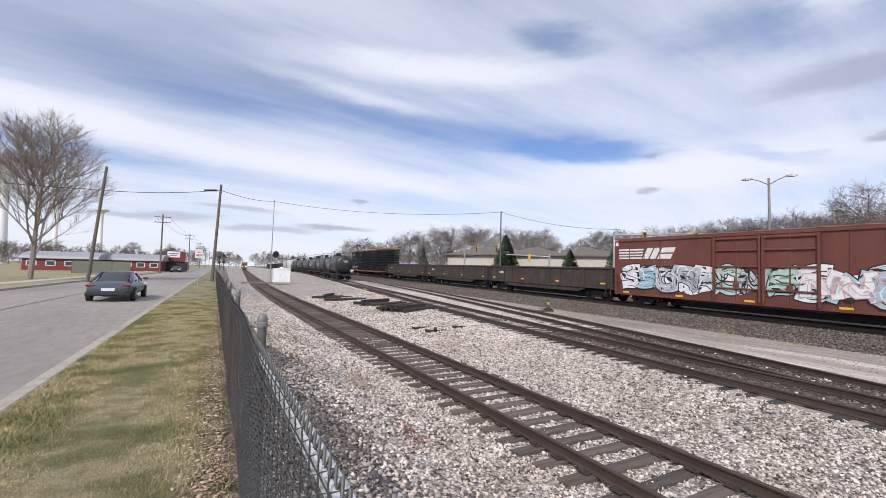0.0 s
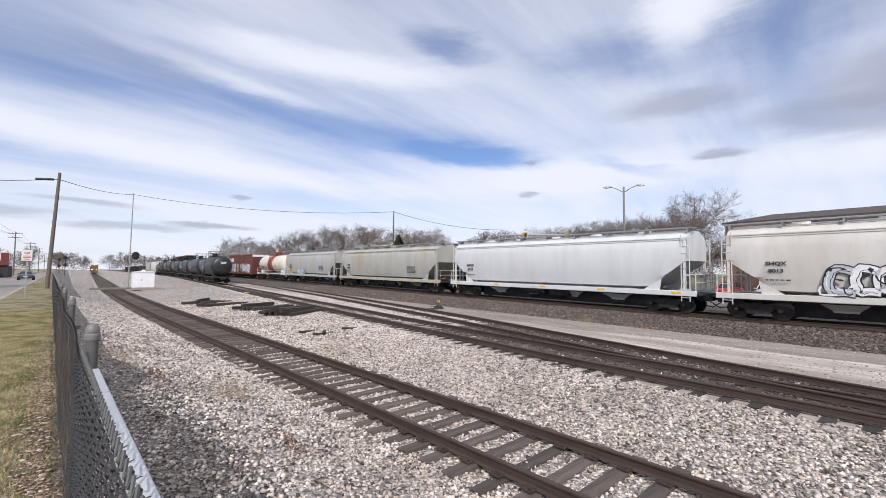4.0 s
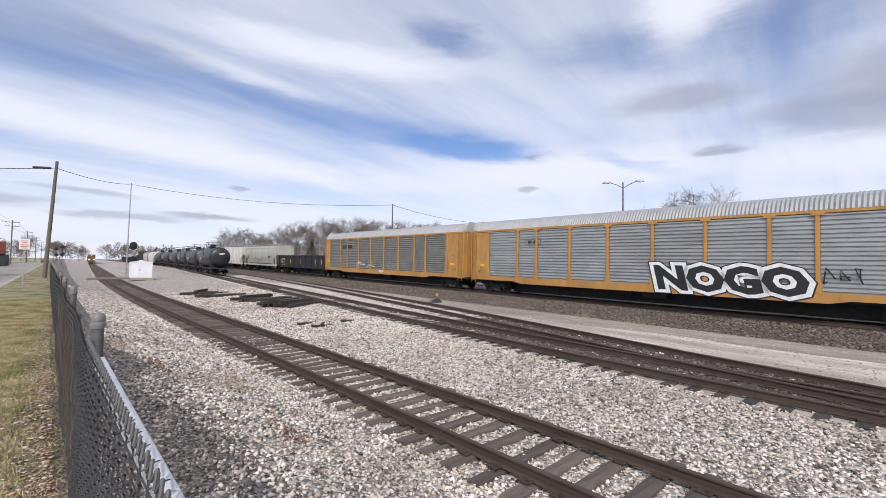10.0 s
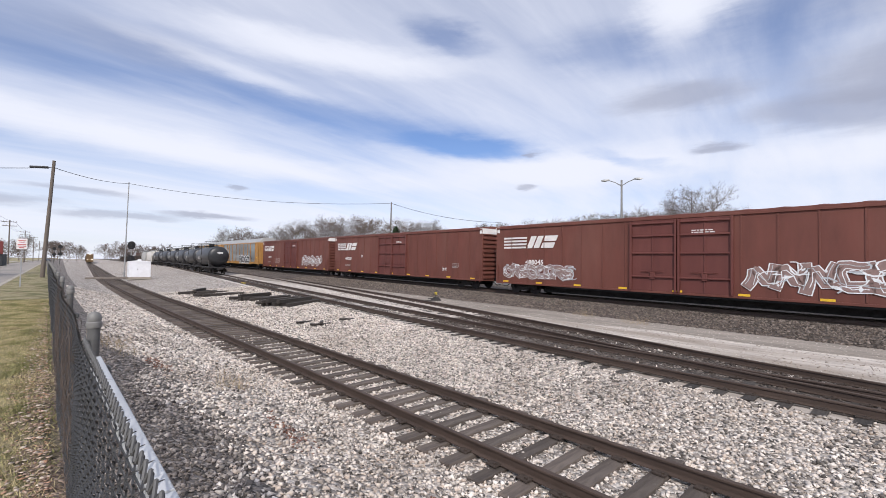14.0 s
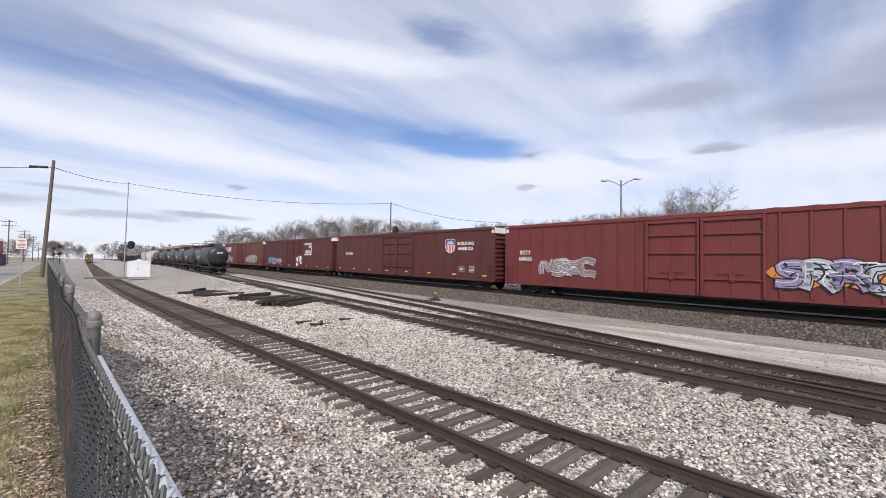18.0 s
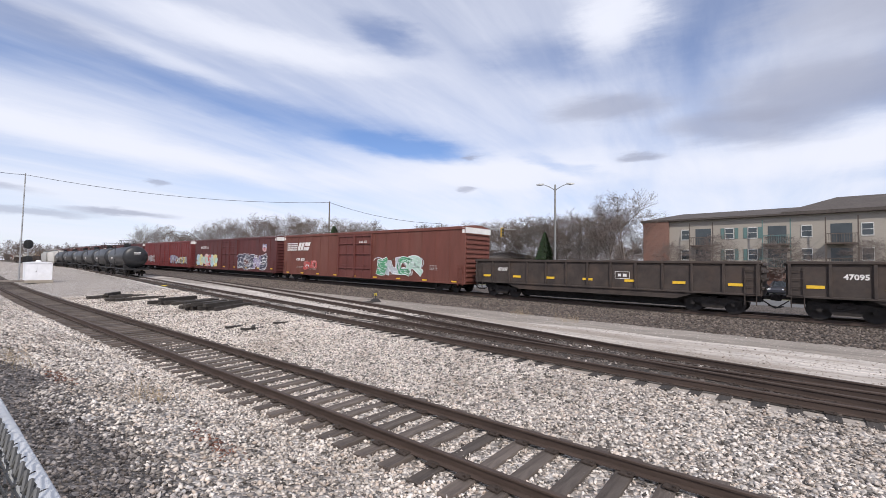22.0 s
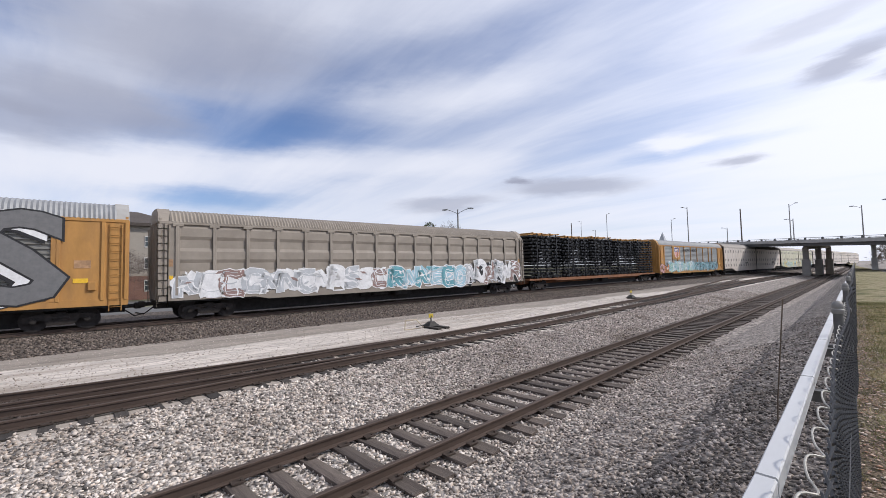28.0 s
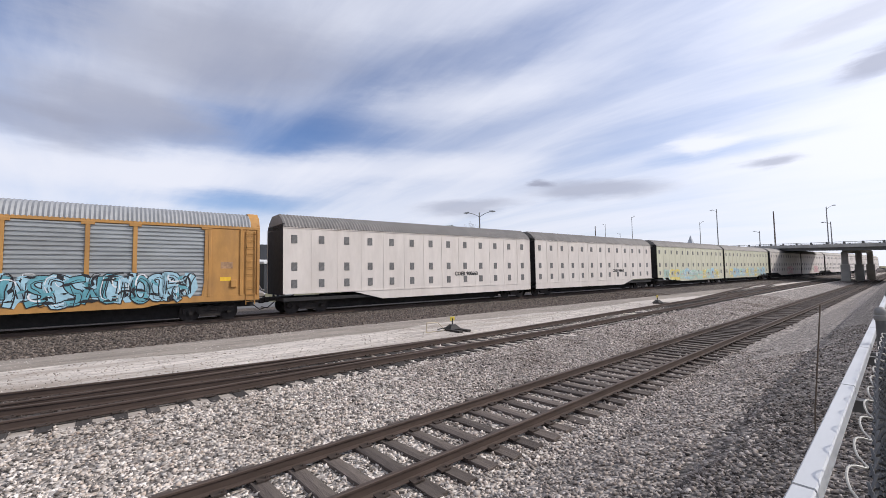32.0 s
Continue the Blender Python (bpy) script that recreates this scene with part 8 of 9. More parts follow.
def traffic_signal(x, y, h, az, reach, heads, group="traffic signals", z=-0.9):
    steel = mat("signal_steel", (0.33, 0.33, 0.32), 0.6, 0.3, var=0.1)
    yel = mat("signal_yellow", (0.55, 0.33, 0.03), 0.55, var=0.1)
    lens = mat("signal_lens_dark", (0.03, 0.03, 0.03), 0.3)
    p = thing("traffic_signal", "grey mast arm carrying yellow traffic lights", "traffic light", group, pose(x, y, z, 0, 0, az))
    part("pole", Mesh().tube((0, 0, 0), (0, 0, h + 0.4), 0.17, 10, 0.13), steel, p)
    part("mast_arm", Mesh().tube((0, 0, h), (reach, 0, h + 0.25), 0.11, 8, 0.06), steel, p)
    for q in heads:
        hd = part("signal_head", Mesh().box(q - 0.2, q + 0.2, -0.14, 0.14, h - 0.75, h + 0.4, 0.04), yel, p)
        for i in range(3):
            part("visor", Mesh().tube((q, -0.14, h - 0.55 + i * 0.36), (q, -0.34, h - 0.58 + i * 0.36), 0.15, 10, 0.15), lens, hd)


def build_poles():
    wood_pole(-3.30, 50.9, 10.35, 0.17, (0.45, 0.0), label="tall brown wooden utility pole beside the fence")
    wood_pole(-13.5, 50.0, 10.9, 0.16, (0.95, 0.0), label="leaning weathered wooden utility pole")
    for i, (x, y) in enumerate(((-14.6, 94), (-16.0, 150), (-18, 205), (-20, 260), (-23, 330))):
        wood_pole(x, y, 11.0, 0.16, (0, 0), True, "wooden utility pole with two crossarms")
    x, y = polar(32.6, 66)
    wood_pole(x, y, 12.0, 0.13, (0, 0), label="slim wooden pole beyond the line", z=-0.9)
    mx, my = polar(2.75, 78)
    steel = mat("mast_steel", (0.34, 0.34, 0.34), 0.5, 0.4)
    solid("radio_mast", Mesh().tube((mx, my, -0.9), (mx + 0.15, my, 13.1), 0.09, 8, 0.06), steel, "slim grey steel mast beside the equipment cabin", "mast")
    px, py = x, y
    cable("overhead_cable", [(-2.88, 50.9, 9.75), (mx + 0.15, my, 12.9)], 0.028, "black overhead cable strung between the poles", 0.35)
    cable("overhead_cable", [(mx + 0.15, my, 12.9), (px, py, 10.95)], 0.028, "black overhead cable strung between the poles", 1.1)
    cable("overhead_cable", [(px, py, 10.95), (polar(47.5, 66)[0], polar(47.5, 66)[1], 8.2)], 0.028, "black overhead cable strung between the poles", 0.7)
    cable("overhead_cable", [(-2.88, 50.9, 9.75), (-12.8, 50.0, 8.6), (-40, 46, 8.6)], 0.028, "black overhead cable strung between the poles", 0.25)
    solid("splice_case", Mesh().tube((-4.4, 50.9, 9.58), (-3.2, 50.9, 9.70), 0.11, 8), mat("cable_black", (0.03, 0.03, 0.032), 0.6), "black cable splice case hung from the wire", "cable box")
    for dx in (-1.1, 1.1, -0.5):
        cable("overhead_cable", [(-14.6 + dx, 94, 10.4), (-16 + dx, 150, 10.4), (-18 + dx, 205, 10.4), (-20 + dx, 260, 10.4)], 0.02, "black overhead cable strung between the poles", 0.6)
    street_lamp(40.9, 21.2, 11.3, -62, reach=1.25)
    street_lamp(42.3, -38.5, 10.8, 35, reach=1.5)
    a, b = polar(46.9, 50)
    traffic_signal(a, b, 6.9, -35, 10.0, (3.1, 8.2))
    a, b = polar(27.8, 70)
    traffic_signal(a, b, 6.6, -25, 6.5, (1.9, 5.2))
    a, b = polar(39.0, 66)
    traffic_signal(a, b, 5.0, 150, 6.5, (3.0,))
    for az, d, h in ((23.2, 85, 7.5), (30.0, 80, 6.5), (14.8, 120, 8)):
        a, b = polar(az, d)
        street_lamp(a, b, h, 30, "slim grey lamp post", 1, 1.2)


def road_sign():
    s = thing("road_sign", "white road sign with red lettering bars on a steel post", "road sign", m=pose(-3.15, 34.6, 0))
    part("post", Mesh().box(-0.03, 0.03, -0.02, 0.02, -0.1, 2.9), mat("mast_steel", (0.34, 0.34, 0.34), 0.5, 0.4), s)
    pl = part("plate", Mesh().box(-0.23, 0.23, -0.035, -0.02, 2.2, 2.82, 0.01), mat("sign_white", (0.75, 0.72, 0.70), 0.5, var=0.05), s)
    m = Mesh()
    for z, w in ((2.70, 0.3), (2.61, 0.22), (2.47, 0.34), (2.38, 0.34), (2.29, 0.22)):
        m.box(-w / 2, w / 2, -0.04, -0.035, z - 0.02, z + 0.02)
    part("sign_bar", m, mat("sign_red", (0.45, 0.05, 0.05), 0.5), pl)


def rail_signal():
    x, y = polar(3.3, 76)
    s = thing("railway_signal", "railway signal with two round black target heads", "railway signal", m=pose(x, y, -0.9))
    blk = mat("signal_black", (0.012, 0.012, 0.013), 0.6)
    part("mast", Mesh().tube((0, 0, 0), (0, 0, 4.9), 0.07, 8), mat("mast_steel", (0.34, 0.34, 0.34), 0.5, 0.4), s)
    for z in (4.6, 2.55):
        m = Mesh()
        pts = [(0.46 * math.cos(a * math.pi / 10), z + 0.12 * (1 if math.sin(a * math.pi / 10) > 0 else -1) + 0.46 * math.sin(a * math.pi / 10)) for a in range(20)]
        m.extr(pts, -0.14, -0.08)
        t = part("target", m, blk, s)
        for dz in (-0.28, 0.0, 0.28):
            part("lens_hood", Mesh().tube((0, -0.14, z + dz), (0, -0.4, z + dz), 0.12, 10), blk, t)
    for az, d in ((-2.45, 190), (-2.9, 230)):
        x, y = polar(az, d)
        q = thing("railway_signal", "distant railway signal with stacked black heads", "railway signal", m=pose(x, y, -0.6))
        part("mast", Mesh().tube((0, 0, 0), (0, 0, 6.4), 0.09, 8), blk, q)
        for z in (6.0, 3.6):
            part("target", Mesh().tube((0, -0.1, z), (0, -0.2, z), 0.6, 14), blk, q)


def relay_cabin():
    x, y = polar(4.05, 71)
    c = thing("equipment_cabin", "small white metal railway equipment cabin", "cabin", m=pose(x, y, -0.72, 0, 0, 3))
    w = mat("cabin_white", (0.78, 0.78, 0.80), 0.6, var=0.05, scale=2, stain=(0.6, 0.58, 0.55), amount=0.3, sscale=0.7)
    part("body", Mesh().box(-1.2, 1.2, -0.9, 0.9, 0.0, 2.05, 0.02), w, c)
    part("roof", Mesh().extr([(-1.26, 2.05), (1.26, 2.05), (1.26, 2.10), (0, 2.26), (-1.26, 2.10)], -0.96, 0.96), w, c)
    d = part("door", Mesh().box(-1.0, -0.15, -0.93, -0.9, 0.08, 1.95, 0.008), w, c)
    part("latch", Mesh().box(-0.3, -0.22, -0.96, -0.93, 0.95, 1.15, 0.01), mat("mast_steel", (0.34, 0.34, 0.34), 0.5, 0.4), d)
    part("vent", Mesh().box(-0.2, 0.2, -0.2, 0.2, 2.2, 2.4, 0.04), w, c)
    part("footing", Mesh().box(-1.3, 1.3, -1.0, 1.0, -0.3, 0.0), mat("kerb_concrete", (0.36, 0.32, 0.265)), c)
    solid("service_platform", Mesh().box(x - 5.6, x - 1.3, y - 2.6, y - 2.0, -0.86, -0.62, 0.03), mat("weathered_plank", (0.20, 0.17, 0.145), 0.9, var=0.2), "low grey plank walkway crossing to the cabin", "walkway")


def switch_stand(x, y, z, seed, label, cage=False):
    s = thing("switch_stand", label, "switch stand", "switch stands", pose(x, y, z))
    iron = mat("stand_iron", (0.035, 0.032, 0.03), 0.7, 0.3, var=0.3, scale=9)
    m = Mesh()
    m.box(-0.9, 0.2, -0.35, -0.12, -0.06, 0.06, 0.015)
    m.box(-0.9, 0.2, 0.12, 0.35, -0.06, 0.06, 0.015)
    part("headblock", m, MATS["dark_tie"], s)
    b = Mesh().loft([[(-0.25, -0.3, 0.06), (0.25, -0.3, 0.06), (0.25, 0.3, 0.06), (-0.25, 0.3, 0.06)], [(-0.1, -0.12, 0.25), (0.1, -0.12, 0.25), (0.1, 0.12, 0.25), (-0.1, 0.12, 0.25)]])
    part("base", b, iron, s)
    part("spindle", Mesh().tube((0, 0, 0.2), (0, 0, 0.52), 0.03, 8), iron, s)
    part("target", Mesh().box(-0.012, 0.012, -0.13, 0.13, 0.42, 0.60, 0.005), mat("target_yellow", (0.55, 0.42, 0.05), 0.6), s, "yellow target plate")
    part("lever", Mesh().pipe([(0.0, 0.1, 0.2), (0.0, 0.5, 0.12), (0.0, 0.85, 0.1)], 0.025, 6), iron, s)
    if cage:
        pale = mat("pale_tube", (0.50, 0.42, 0.30), 0.6)
        part("guard_rail", Mesh().pipe([(0.1, 0.35, 0.0), (0.1, 0.75, 0.38), (0.1, 1.35, 0.42), (0.1, 1.4, 0.0), (0.1, 0.5, 0.0)], 0.022, 6), pale, s, "pale bent tube guard")


def timber_piles():
    r = random.Random(8)

    def baulk(cx, cy, L, turn, tier=0, k=0):
        z = ground_z(cx, cy) + 0.10 + tier * 0.2
        m = Mesh().box(-L / 2, L / 2, -0.12, 0.12, -0.1, 0.1, 0.015)
        m.v = [(x + r.uniform(-0.01, 0.01), y + r.uniform(-0.012, 0.012), zz + r.uniform(-0.01, 0.01)) for x, y, zz in m.v]
        solid("old_tie", m, MATS["dark_tie"], "old dark wooden railway tie lying on the ballast", "timber", "discarded ties", m=pose(cx, cy, z, r.uniform(-2, 2), r.uniform(-3, 3), turn))
    for i in range(5):
        baulk(8.55 + i * 0.3, 31.8 - i * 0.55, 2.6, 20 + r.uniform(-8, 8))
    baulk(8.9, 31.2, 2.6, 24, 1)
    for i in range(6):
        baulk(8.9 + i * 0.22, 27.3 - i * 0.42, 2.6, 22 + r.uniform(-8, 8))
    for i in range(3):
        baulk(9.0 + i * 0.3, 26.6 - i * 0.5, 2.6, 18 + r.uniform(-10, 10), 1)
    for i in range(4):
        baulk(6.7 + i * 0.35, 40.5 - i * 0.5, 2.5, 12 + r.uniform(-12, 12))
    baulk(7.0, 40.0, 2.2, 60, 1)
    for i in range(3):
        baulk(7.1 + i * 0.55, 36.6 - i * 0.35, 2.4, 8 + r.uniform(-10, 10))
    for cx, cy, L, t in ((7.7, 18.9, 1.5, 30), (8.1, 18.3, 1.7, 65), (7.9, 17.7, 1.2, 5), (9.2, 17.9, 0.8, -10)):
        m = Mesh().box(-L / 2, L / 2, -0.07, 0.07, -0.04, 0.05, 0.02)
        solid("broken_tie", m, MATS["dark_tie"], "broken piece of dark wooden tie on the gravel", "timber", "discarded ties", m=pose(cx, cy, ground_z(cx, cy) + 0.03, 3, 4, t))
    # a yellow derail marker on the yard track
    yx = yard_x(49)
    solid("derail_marker", Mesh().box(yx - 1.1, yx - 0.2, 48.6, 49.6, Z_YARD - 0.12, Z_YARD + 0.02, 0.04), mat("derail_yellow", (0.70, 0.52, 0.04), 0.6), "yellow derail block beside the rail", "derail")
    # tall dead weed by the fence
    weed = mat("dead_stem", (0.10, 0.075, 0.055), 0.9)
    w = Mesh().pipe([(1.05, -4.65, -0.35), (1.02, -4.7, 0.5), (0.97, -4.85, 1.38)], 0.006, 5)
    solid("dead_weed", w, weed, "thin dry weed stem growing by the fence", "weed")
    tufts = Mesh()
    for i in range(90):
        x, y = 0.5 + r.gauss(0, 0.25), 12.5 + r.gauss(0, 0.6)
        tufts.tube((x, y, ground_z(x, y) - 0.02), (x + r.uniform(-0.12, 0.12), y + r.uniform(-0.12, 0.12), ground_z(x, y) + r.uniform(0.1, 0.35)), 0.004, 3, 0.001, cap=False)
    for bx, by in ((19.4, 12.0), (18.8, 9.0), (2.3, 9.4)):
        for i in range(40):
            x, y = bx + r.gauss(0, 0.2), by + r.gauss(0, 0.3)
            tufts.tube((x, y, ground_z(x, y) - 0.02), (x + r.uniform(-0.15, 0.15), y + r.uniform(-0.15, 0.15), ground_z(x, y) + r.uniform(0.1, 0.4)), 0.006, 3, 0.001, cap=False)
    tagged(part("dry_weed", tufts, mat("straw_weed", (0.33, 0.25, 0.15), 0.9), None), "tufts of dry straw-coloured weeds on the ballast", "weeds", kind="stuff")


# ---- standing wagons and a distant locomotive ----
def standing_cars():
    y = 70.6
    for i in range(6):
        L = 15.6
        c = y + L / 2
        d = (yard_x(c + 1) - yard_x(c - 1)) / 2
        car, x = tank_car("glossy black tank car standing on the yard track", L, "tank_black", 1.5, 2.72, None, "standing tank cars", "underframe_black")
        car.matrix_basis = pose(yard_x(c), c, yard_z(c) + 0.02, 0, 0, -math.degrees(math.atan(d)))
        if i == 0:
            me = Mesh()
            for z, w in ((3.28, 0.75), (3.10, 0.6)):
                xx = -w / 2
                while xx < w / 2:
                    me.box(xx, xx + 0.1, -L / 2 + 0.26, -L / 2 + 0.30, z - 0.055, z + 0.055)
                    xx += 0.14
            part("end_marking", me, MATS["lettering_white"], car, "white stencilled marking on the tank end")
        side_marks = Mesh()
        for z in (2.6, 2.4):
            side_marks.box(-1.515, -1.50, 1.5, 3.0, z - 0.06, z + 0.06)
        part("side_marking", side_marks, MATS["lettering_white"], car)
        y += L + 0.9
    for L, lab, body in ((17.0, "cream covered hopper standing in the yard", "hopper_ivory"), (17.0, "grey covered hopper standing in the yard", "hopper_grey")):
        c = y + L / 2
        car, x = hopper(lab, L, body, group="standing hoppers")
        car.matrix_basis = pose(yard_x(c), c, yard_z(c))
        y += L + 0.9
    for i in range(7):
        L = 16.5
        c = y + L / 2
        car, x = gondola("dark brown gondola standing in the yard", L, "gondola_brown", 3.1, 9, group="standing gondolas")
        car.matrix_basis = pose(yard_x(c), c, yard_z(c))
        y += L + 1.0


def locomotive():
    yb = 300.0
    x = near_x(yb)
    lo = thing("locomotive", "distant orange and dark diesel locomotive with lit headlights", "locomotive", m=pose(x, yb, Z_NEAR + 0.35))
    body = mat("loco_orange", (0.13, 0.075, 0.03), 0.6, var=0.15)
    dark = mat("loco_dark", (0.03, 0.032, 0.04), 0.6)
    part("hood", Mesh().box(-1.5, 1.5, 4, 20, 1.4, 4.4, 0.1), dark, lo)
    part("cab", Mesh().box(-1.55, 1.55, 2.0, 4.4, 1.4, 4.6, 0.15), body, lo)
    part("nose", Mesh().box(-1.2, 1.2, 0.4, 2.2, 1.4, 3.2, 0.2), body, lo)
    part("pilot", Mesh().box(-1.5, 1.5, 0.0, 0.4, 0.3, 1.5, 0.05), body, lo)
    part("frame", Mesh().box(-1.5, 1.5, 0.2, 20, 1.1, 1.4), dark, lo)
    glow = mat("headlamp_glow", (1.0, 0.9, 0.7), 0.4, emit=14.0)
    for xx, z in ((-1.0, 1.75), (1.0, 1.75), (0.0, 4.3)):
        part("headlamp", Mesh().tube((xx, 1.95 if z > 4 else -0.05, z), (xx, 2.1 if z > 4 else 0.1, z), 0.16, 10), glow, lo)
    for w in (2.5, 17.5):
        part("truck", shared("truck_frame", truck_frame, "truck_iron"), None, lo, m=pose(0, w, 0))
    for i in range(6):
        L = 18.0
        c = yb + 24 + i * 19
        car, q = gondola("dark wagon standing behind the locomotive", L, "gondola_brown", 3.6, 9, group="wagons behind the locomotive")
        car.matrix_basis = pose(near_x(c), c, Z_NEAR + 0.4)


build_poles()
road_sign()
rail_signal()
relay_cabin()
switch_stand(15.3, -12.1, -0.86, 1, "low iron switch stand with a yellow target and bent tube guard", True)
switch_stand(16.1, -32.9, -0.86, 2, "low dark iron switch stand with its lever")
switch_stand(18.1, 22.5, -0.82, 3, "low dark iron switch stand beside the ladder track")
timber_piles()
standing_cars()
locomotive()

# ---- buildings, bridge, road vehicles ----
def window_part(parent, x, y, z, w, h, frame, glass, shutters=None):
    """A window in a wall that faces west: frame, sash bar, pane and shutters proud of the wall."""
    m = Mesh()
    for a, b, c, d in ((-w / 2, w / 2, h / 2 - 0.07, h / 2 + 0.03), (-w / 2, w / 2, -h / 2 - 0.05, -h / 2 + 0.05), (-w / 2, -w / 2 + 0.06, -h / 2, h / 2), (w / 2 - 0.06, w / 2, -h / 2, h / 2), (-w / 2, w / 2, -0.025, 0.025)):
        m.box(x - 0.07, x + 0.02, y + a, y + b, z + c, z + d)
    win = part("window", m, frame, parent)
    part("pane", Mesh().box(x - 0.03, x + 0.01, y - w / 2 + 0.04, y + w / 2 - 0.04, z - h / 2 + 0.04, z + h / 2 - 0.04), glass, win)
    if shutters:
        for s in (-1, 1):
            part("shutter", Mesh().box(x - 0.05, x + 0.01, y + s * (w / 2 + 0.06), y + s * (w / 2 + 0.42), z - h / 2, z + h / 2), shutters, win)
    return win


def apartment():
    X, y0, y1, eave = 62.0, -9.3, 18.4, 7.9
    siding = mat("cream_siding", (0.33, 0.295, 0.25), 0.8, var=0.07, scale=2, stretch=(1, 1, 8))
    brick = mat("red_brown_brick", (0.20, 0.11, 0.085), 0.9, var=0.3, scale=9)
    shingle = mat("brown_shingle", (0.075, 0.062, 0.054), 0.95, var=0.25, scale=5, stain=(0.11, 0.092, 0.08), amount=0.5, sscale=0.5)
    glass = mat("window_glass_dark", (0.05, 0.06, 0.065), 0.12, var=0.2, scale=0.7)
    frame = mat("window_white", (0.62, 0.61, 0.58), 0.6)
    teal = mat("shutter_green", (0.10, 0.17, 0.16), 0.7)
    wood = mat("balcony_brown", (0.10, 0.075, 0.06), 0.85, var=0.2)
    b = thing("apartment_building", "three-storey cream-sided apartment block with brown hipped roof and balconies", "apartment building")
    part("wall", Mesh().box(X, X + 13, y0, y1, 1.9, eave), siding, b, "cream lap siding")
    part("wall", Mesh().box(X - 0.08, X + 13, y0 - 0.05, y1 - 0.0, -0.95, 1.9), brick, b, "red-brown brick ground floor")
    part("stair_tower", Mesh().box(X - 0.5, X + 4, y1 - 2.9, y1 + 0.25, -0.95, eave), brick, b, "brick corner")
    def hip(a0, a1, z0, z1, o, ridge_in):
        xa, xb = X - o, X + 13 + o
        xm = (xa + xb) / 2
        v = [(xa, a0 - o, z0), (xb, a0 - o, z0), (xb, a1 + o, z0), (xa, a1 + o, z0), (xm, a0 + ridge_in, z1), (xm, a1 - ridge_in, z1), (xa, a0 - o, z0 - 0.22), (xb, a0 - o, z0 - 0.22), (xb, a1 + o, z0 - 0.22), (xa, a1 + o, z0 - 0.22)]
        return Mesh().add(v, [(0, 4, 5, 3), (1, 2, 5, 4), (0, 1, 4), (2, 3, 5), (0, 3, 9, 6), (0, 6, 7, 1), (1, 7, 8, 2), (2, 8, 9, 3), (6, 9, 8, 7)])
    part("roof", hip(y0, y1, eave + 0.2, 9.5, 0.6, 3.0), shingle, b, "brown asphalt shingles")
    part("roof", hip(-9.2, 3.2, eave + 0.35, 10.4, 0.55, 4.2), shingle, b, "raised hipped part of the roof")
    for zf in (0.45, 3.15, 5.75):
        k = 0
        for y in (13.6, 11.6, 8.8, 6.5, 4.2, 1.6, -1.2, -3.2, -5.8, -8.0):
            k += 1
            if k in (2, 5, 7):
                continue
            window_part(b, X if zf > 1 else X - 0.08, y, zf + 0.3, 0.95, 1.3, frame, glass, teal if k in (3, 4) else None)
    for y in (11.6, 4.2, -1.2):
        for z in (1.95, 4.6):
            bal = part("balcony", Mesh().box(X - 1.3, X, y - 1.25, y + 1.25, z - 0.1, z + 0.05), wood, b)
            rl = Mesh()
            rl.box(X - 1.32, X - 1.26, y - 1.25, y + 1.25, z + 0.95, z + 1.02)
            for s in (-1, 1):
                rl.box(X - 1.32, X, y + s * 1.22, y + s * 1.26, z + 0.95, z + 1.02)
                rl.box(X - 1.34, X - 1.24, y + s * 1.25 - 0.05, y + s * 1.25 + 0.05, z, z + 2.8)
            part("balcony_rail", rl, wood if y != 4.2 else teal, bal)
            for i in range(13):
                part("baluster", shared("baluster_%d" % (y == 4.2), lambda: Mesh().box(X - 1.31, X - 1.28, -0.02, 0.02, 0, 0.96), "balcony_brown" if y != 4.2 else "shutter_green"), None, bal, m=pose(0, y - 1.2 + i * 0.2, z))
            part("glass_door", Mesh().box(X - 0.02, X + 0.03, y - 0.85, y + 0.85, z + 0.05, z + 2.15), glass, b)


def box_building(name, label, x, y, w, d, h, wall, roof_h, roof_m, az=0.0, windows=0, z=-0.9, lower=None, flat=False, wcol=None, group=""):
    b = thing(name, label, "building", group, pose(x, y, z, 0, 0, az))
    part("wall", Mesh().box(-d / 2, d / 2, -w / 2, w / 2, 0, h), wall, b)
    if lower:
        part("brick_base", Mesh().box(-d / 2 - 0.06, d / 2, -w / 2 - 0.06, w / 2 + 0.06, 0, h * 0.42), lower, b)
    if flat:
        part("roof", Mesh().box(-d / 2 - 0.2, d / 2 + 0.2, -w / 2 - 0.2, w / 2 + 0.2, h, h + 0.35, 0.04), roof_m, b)
    else:
        o = 0.6
        v = [(-d / 2 - o, -w / 2 - o, h), (d / 2 + o, -w / 2 - o, h), (d / 2 + o, w / 2 + o, h), (-d / 2 - o, w / 2 + o, h), (0, -w / 2 + d / 2 * 0.8, h + roof_h), (0, w / 2 - d / 2 * 0.8, h + roof_h)]
        v += [(a, c, e - 0.2) for a, c, e in v[:4]]
        part("roof", Mesh().add(v, [(0, 4, 5, 3), (1, 2, 5, 4), (0, 1, 4), (2, 3, 5), (0, 3, 9, 6), (0, 6, 7, 1), (1, 7, 8, 2), (2, 8, 9, 3), (6, 9, 8, 7)]), roof_m, b)
    glass = mat("window_glass_dark", (0.05, 0.06, 0.065), 0.12, var=0.2, scale=0.7)
    frame = mat("window_white", (0.62, 0.61, 0.58), 0.6)
    for i in range(windows):
        window_part(b, -d / 2, -w / 2 + w * (i + 0.5) / windows, h * 0.68, 1.1, 1.1, frame, glass)
    return b


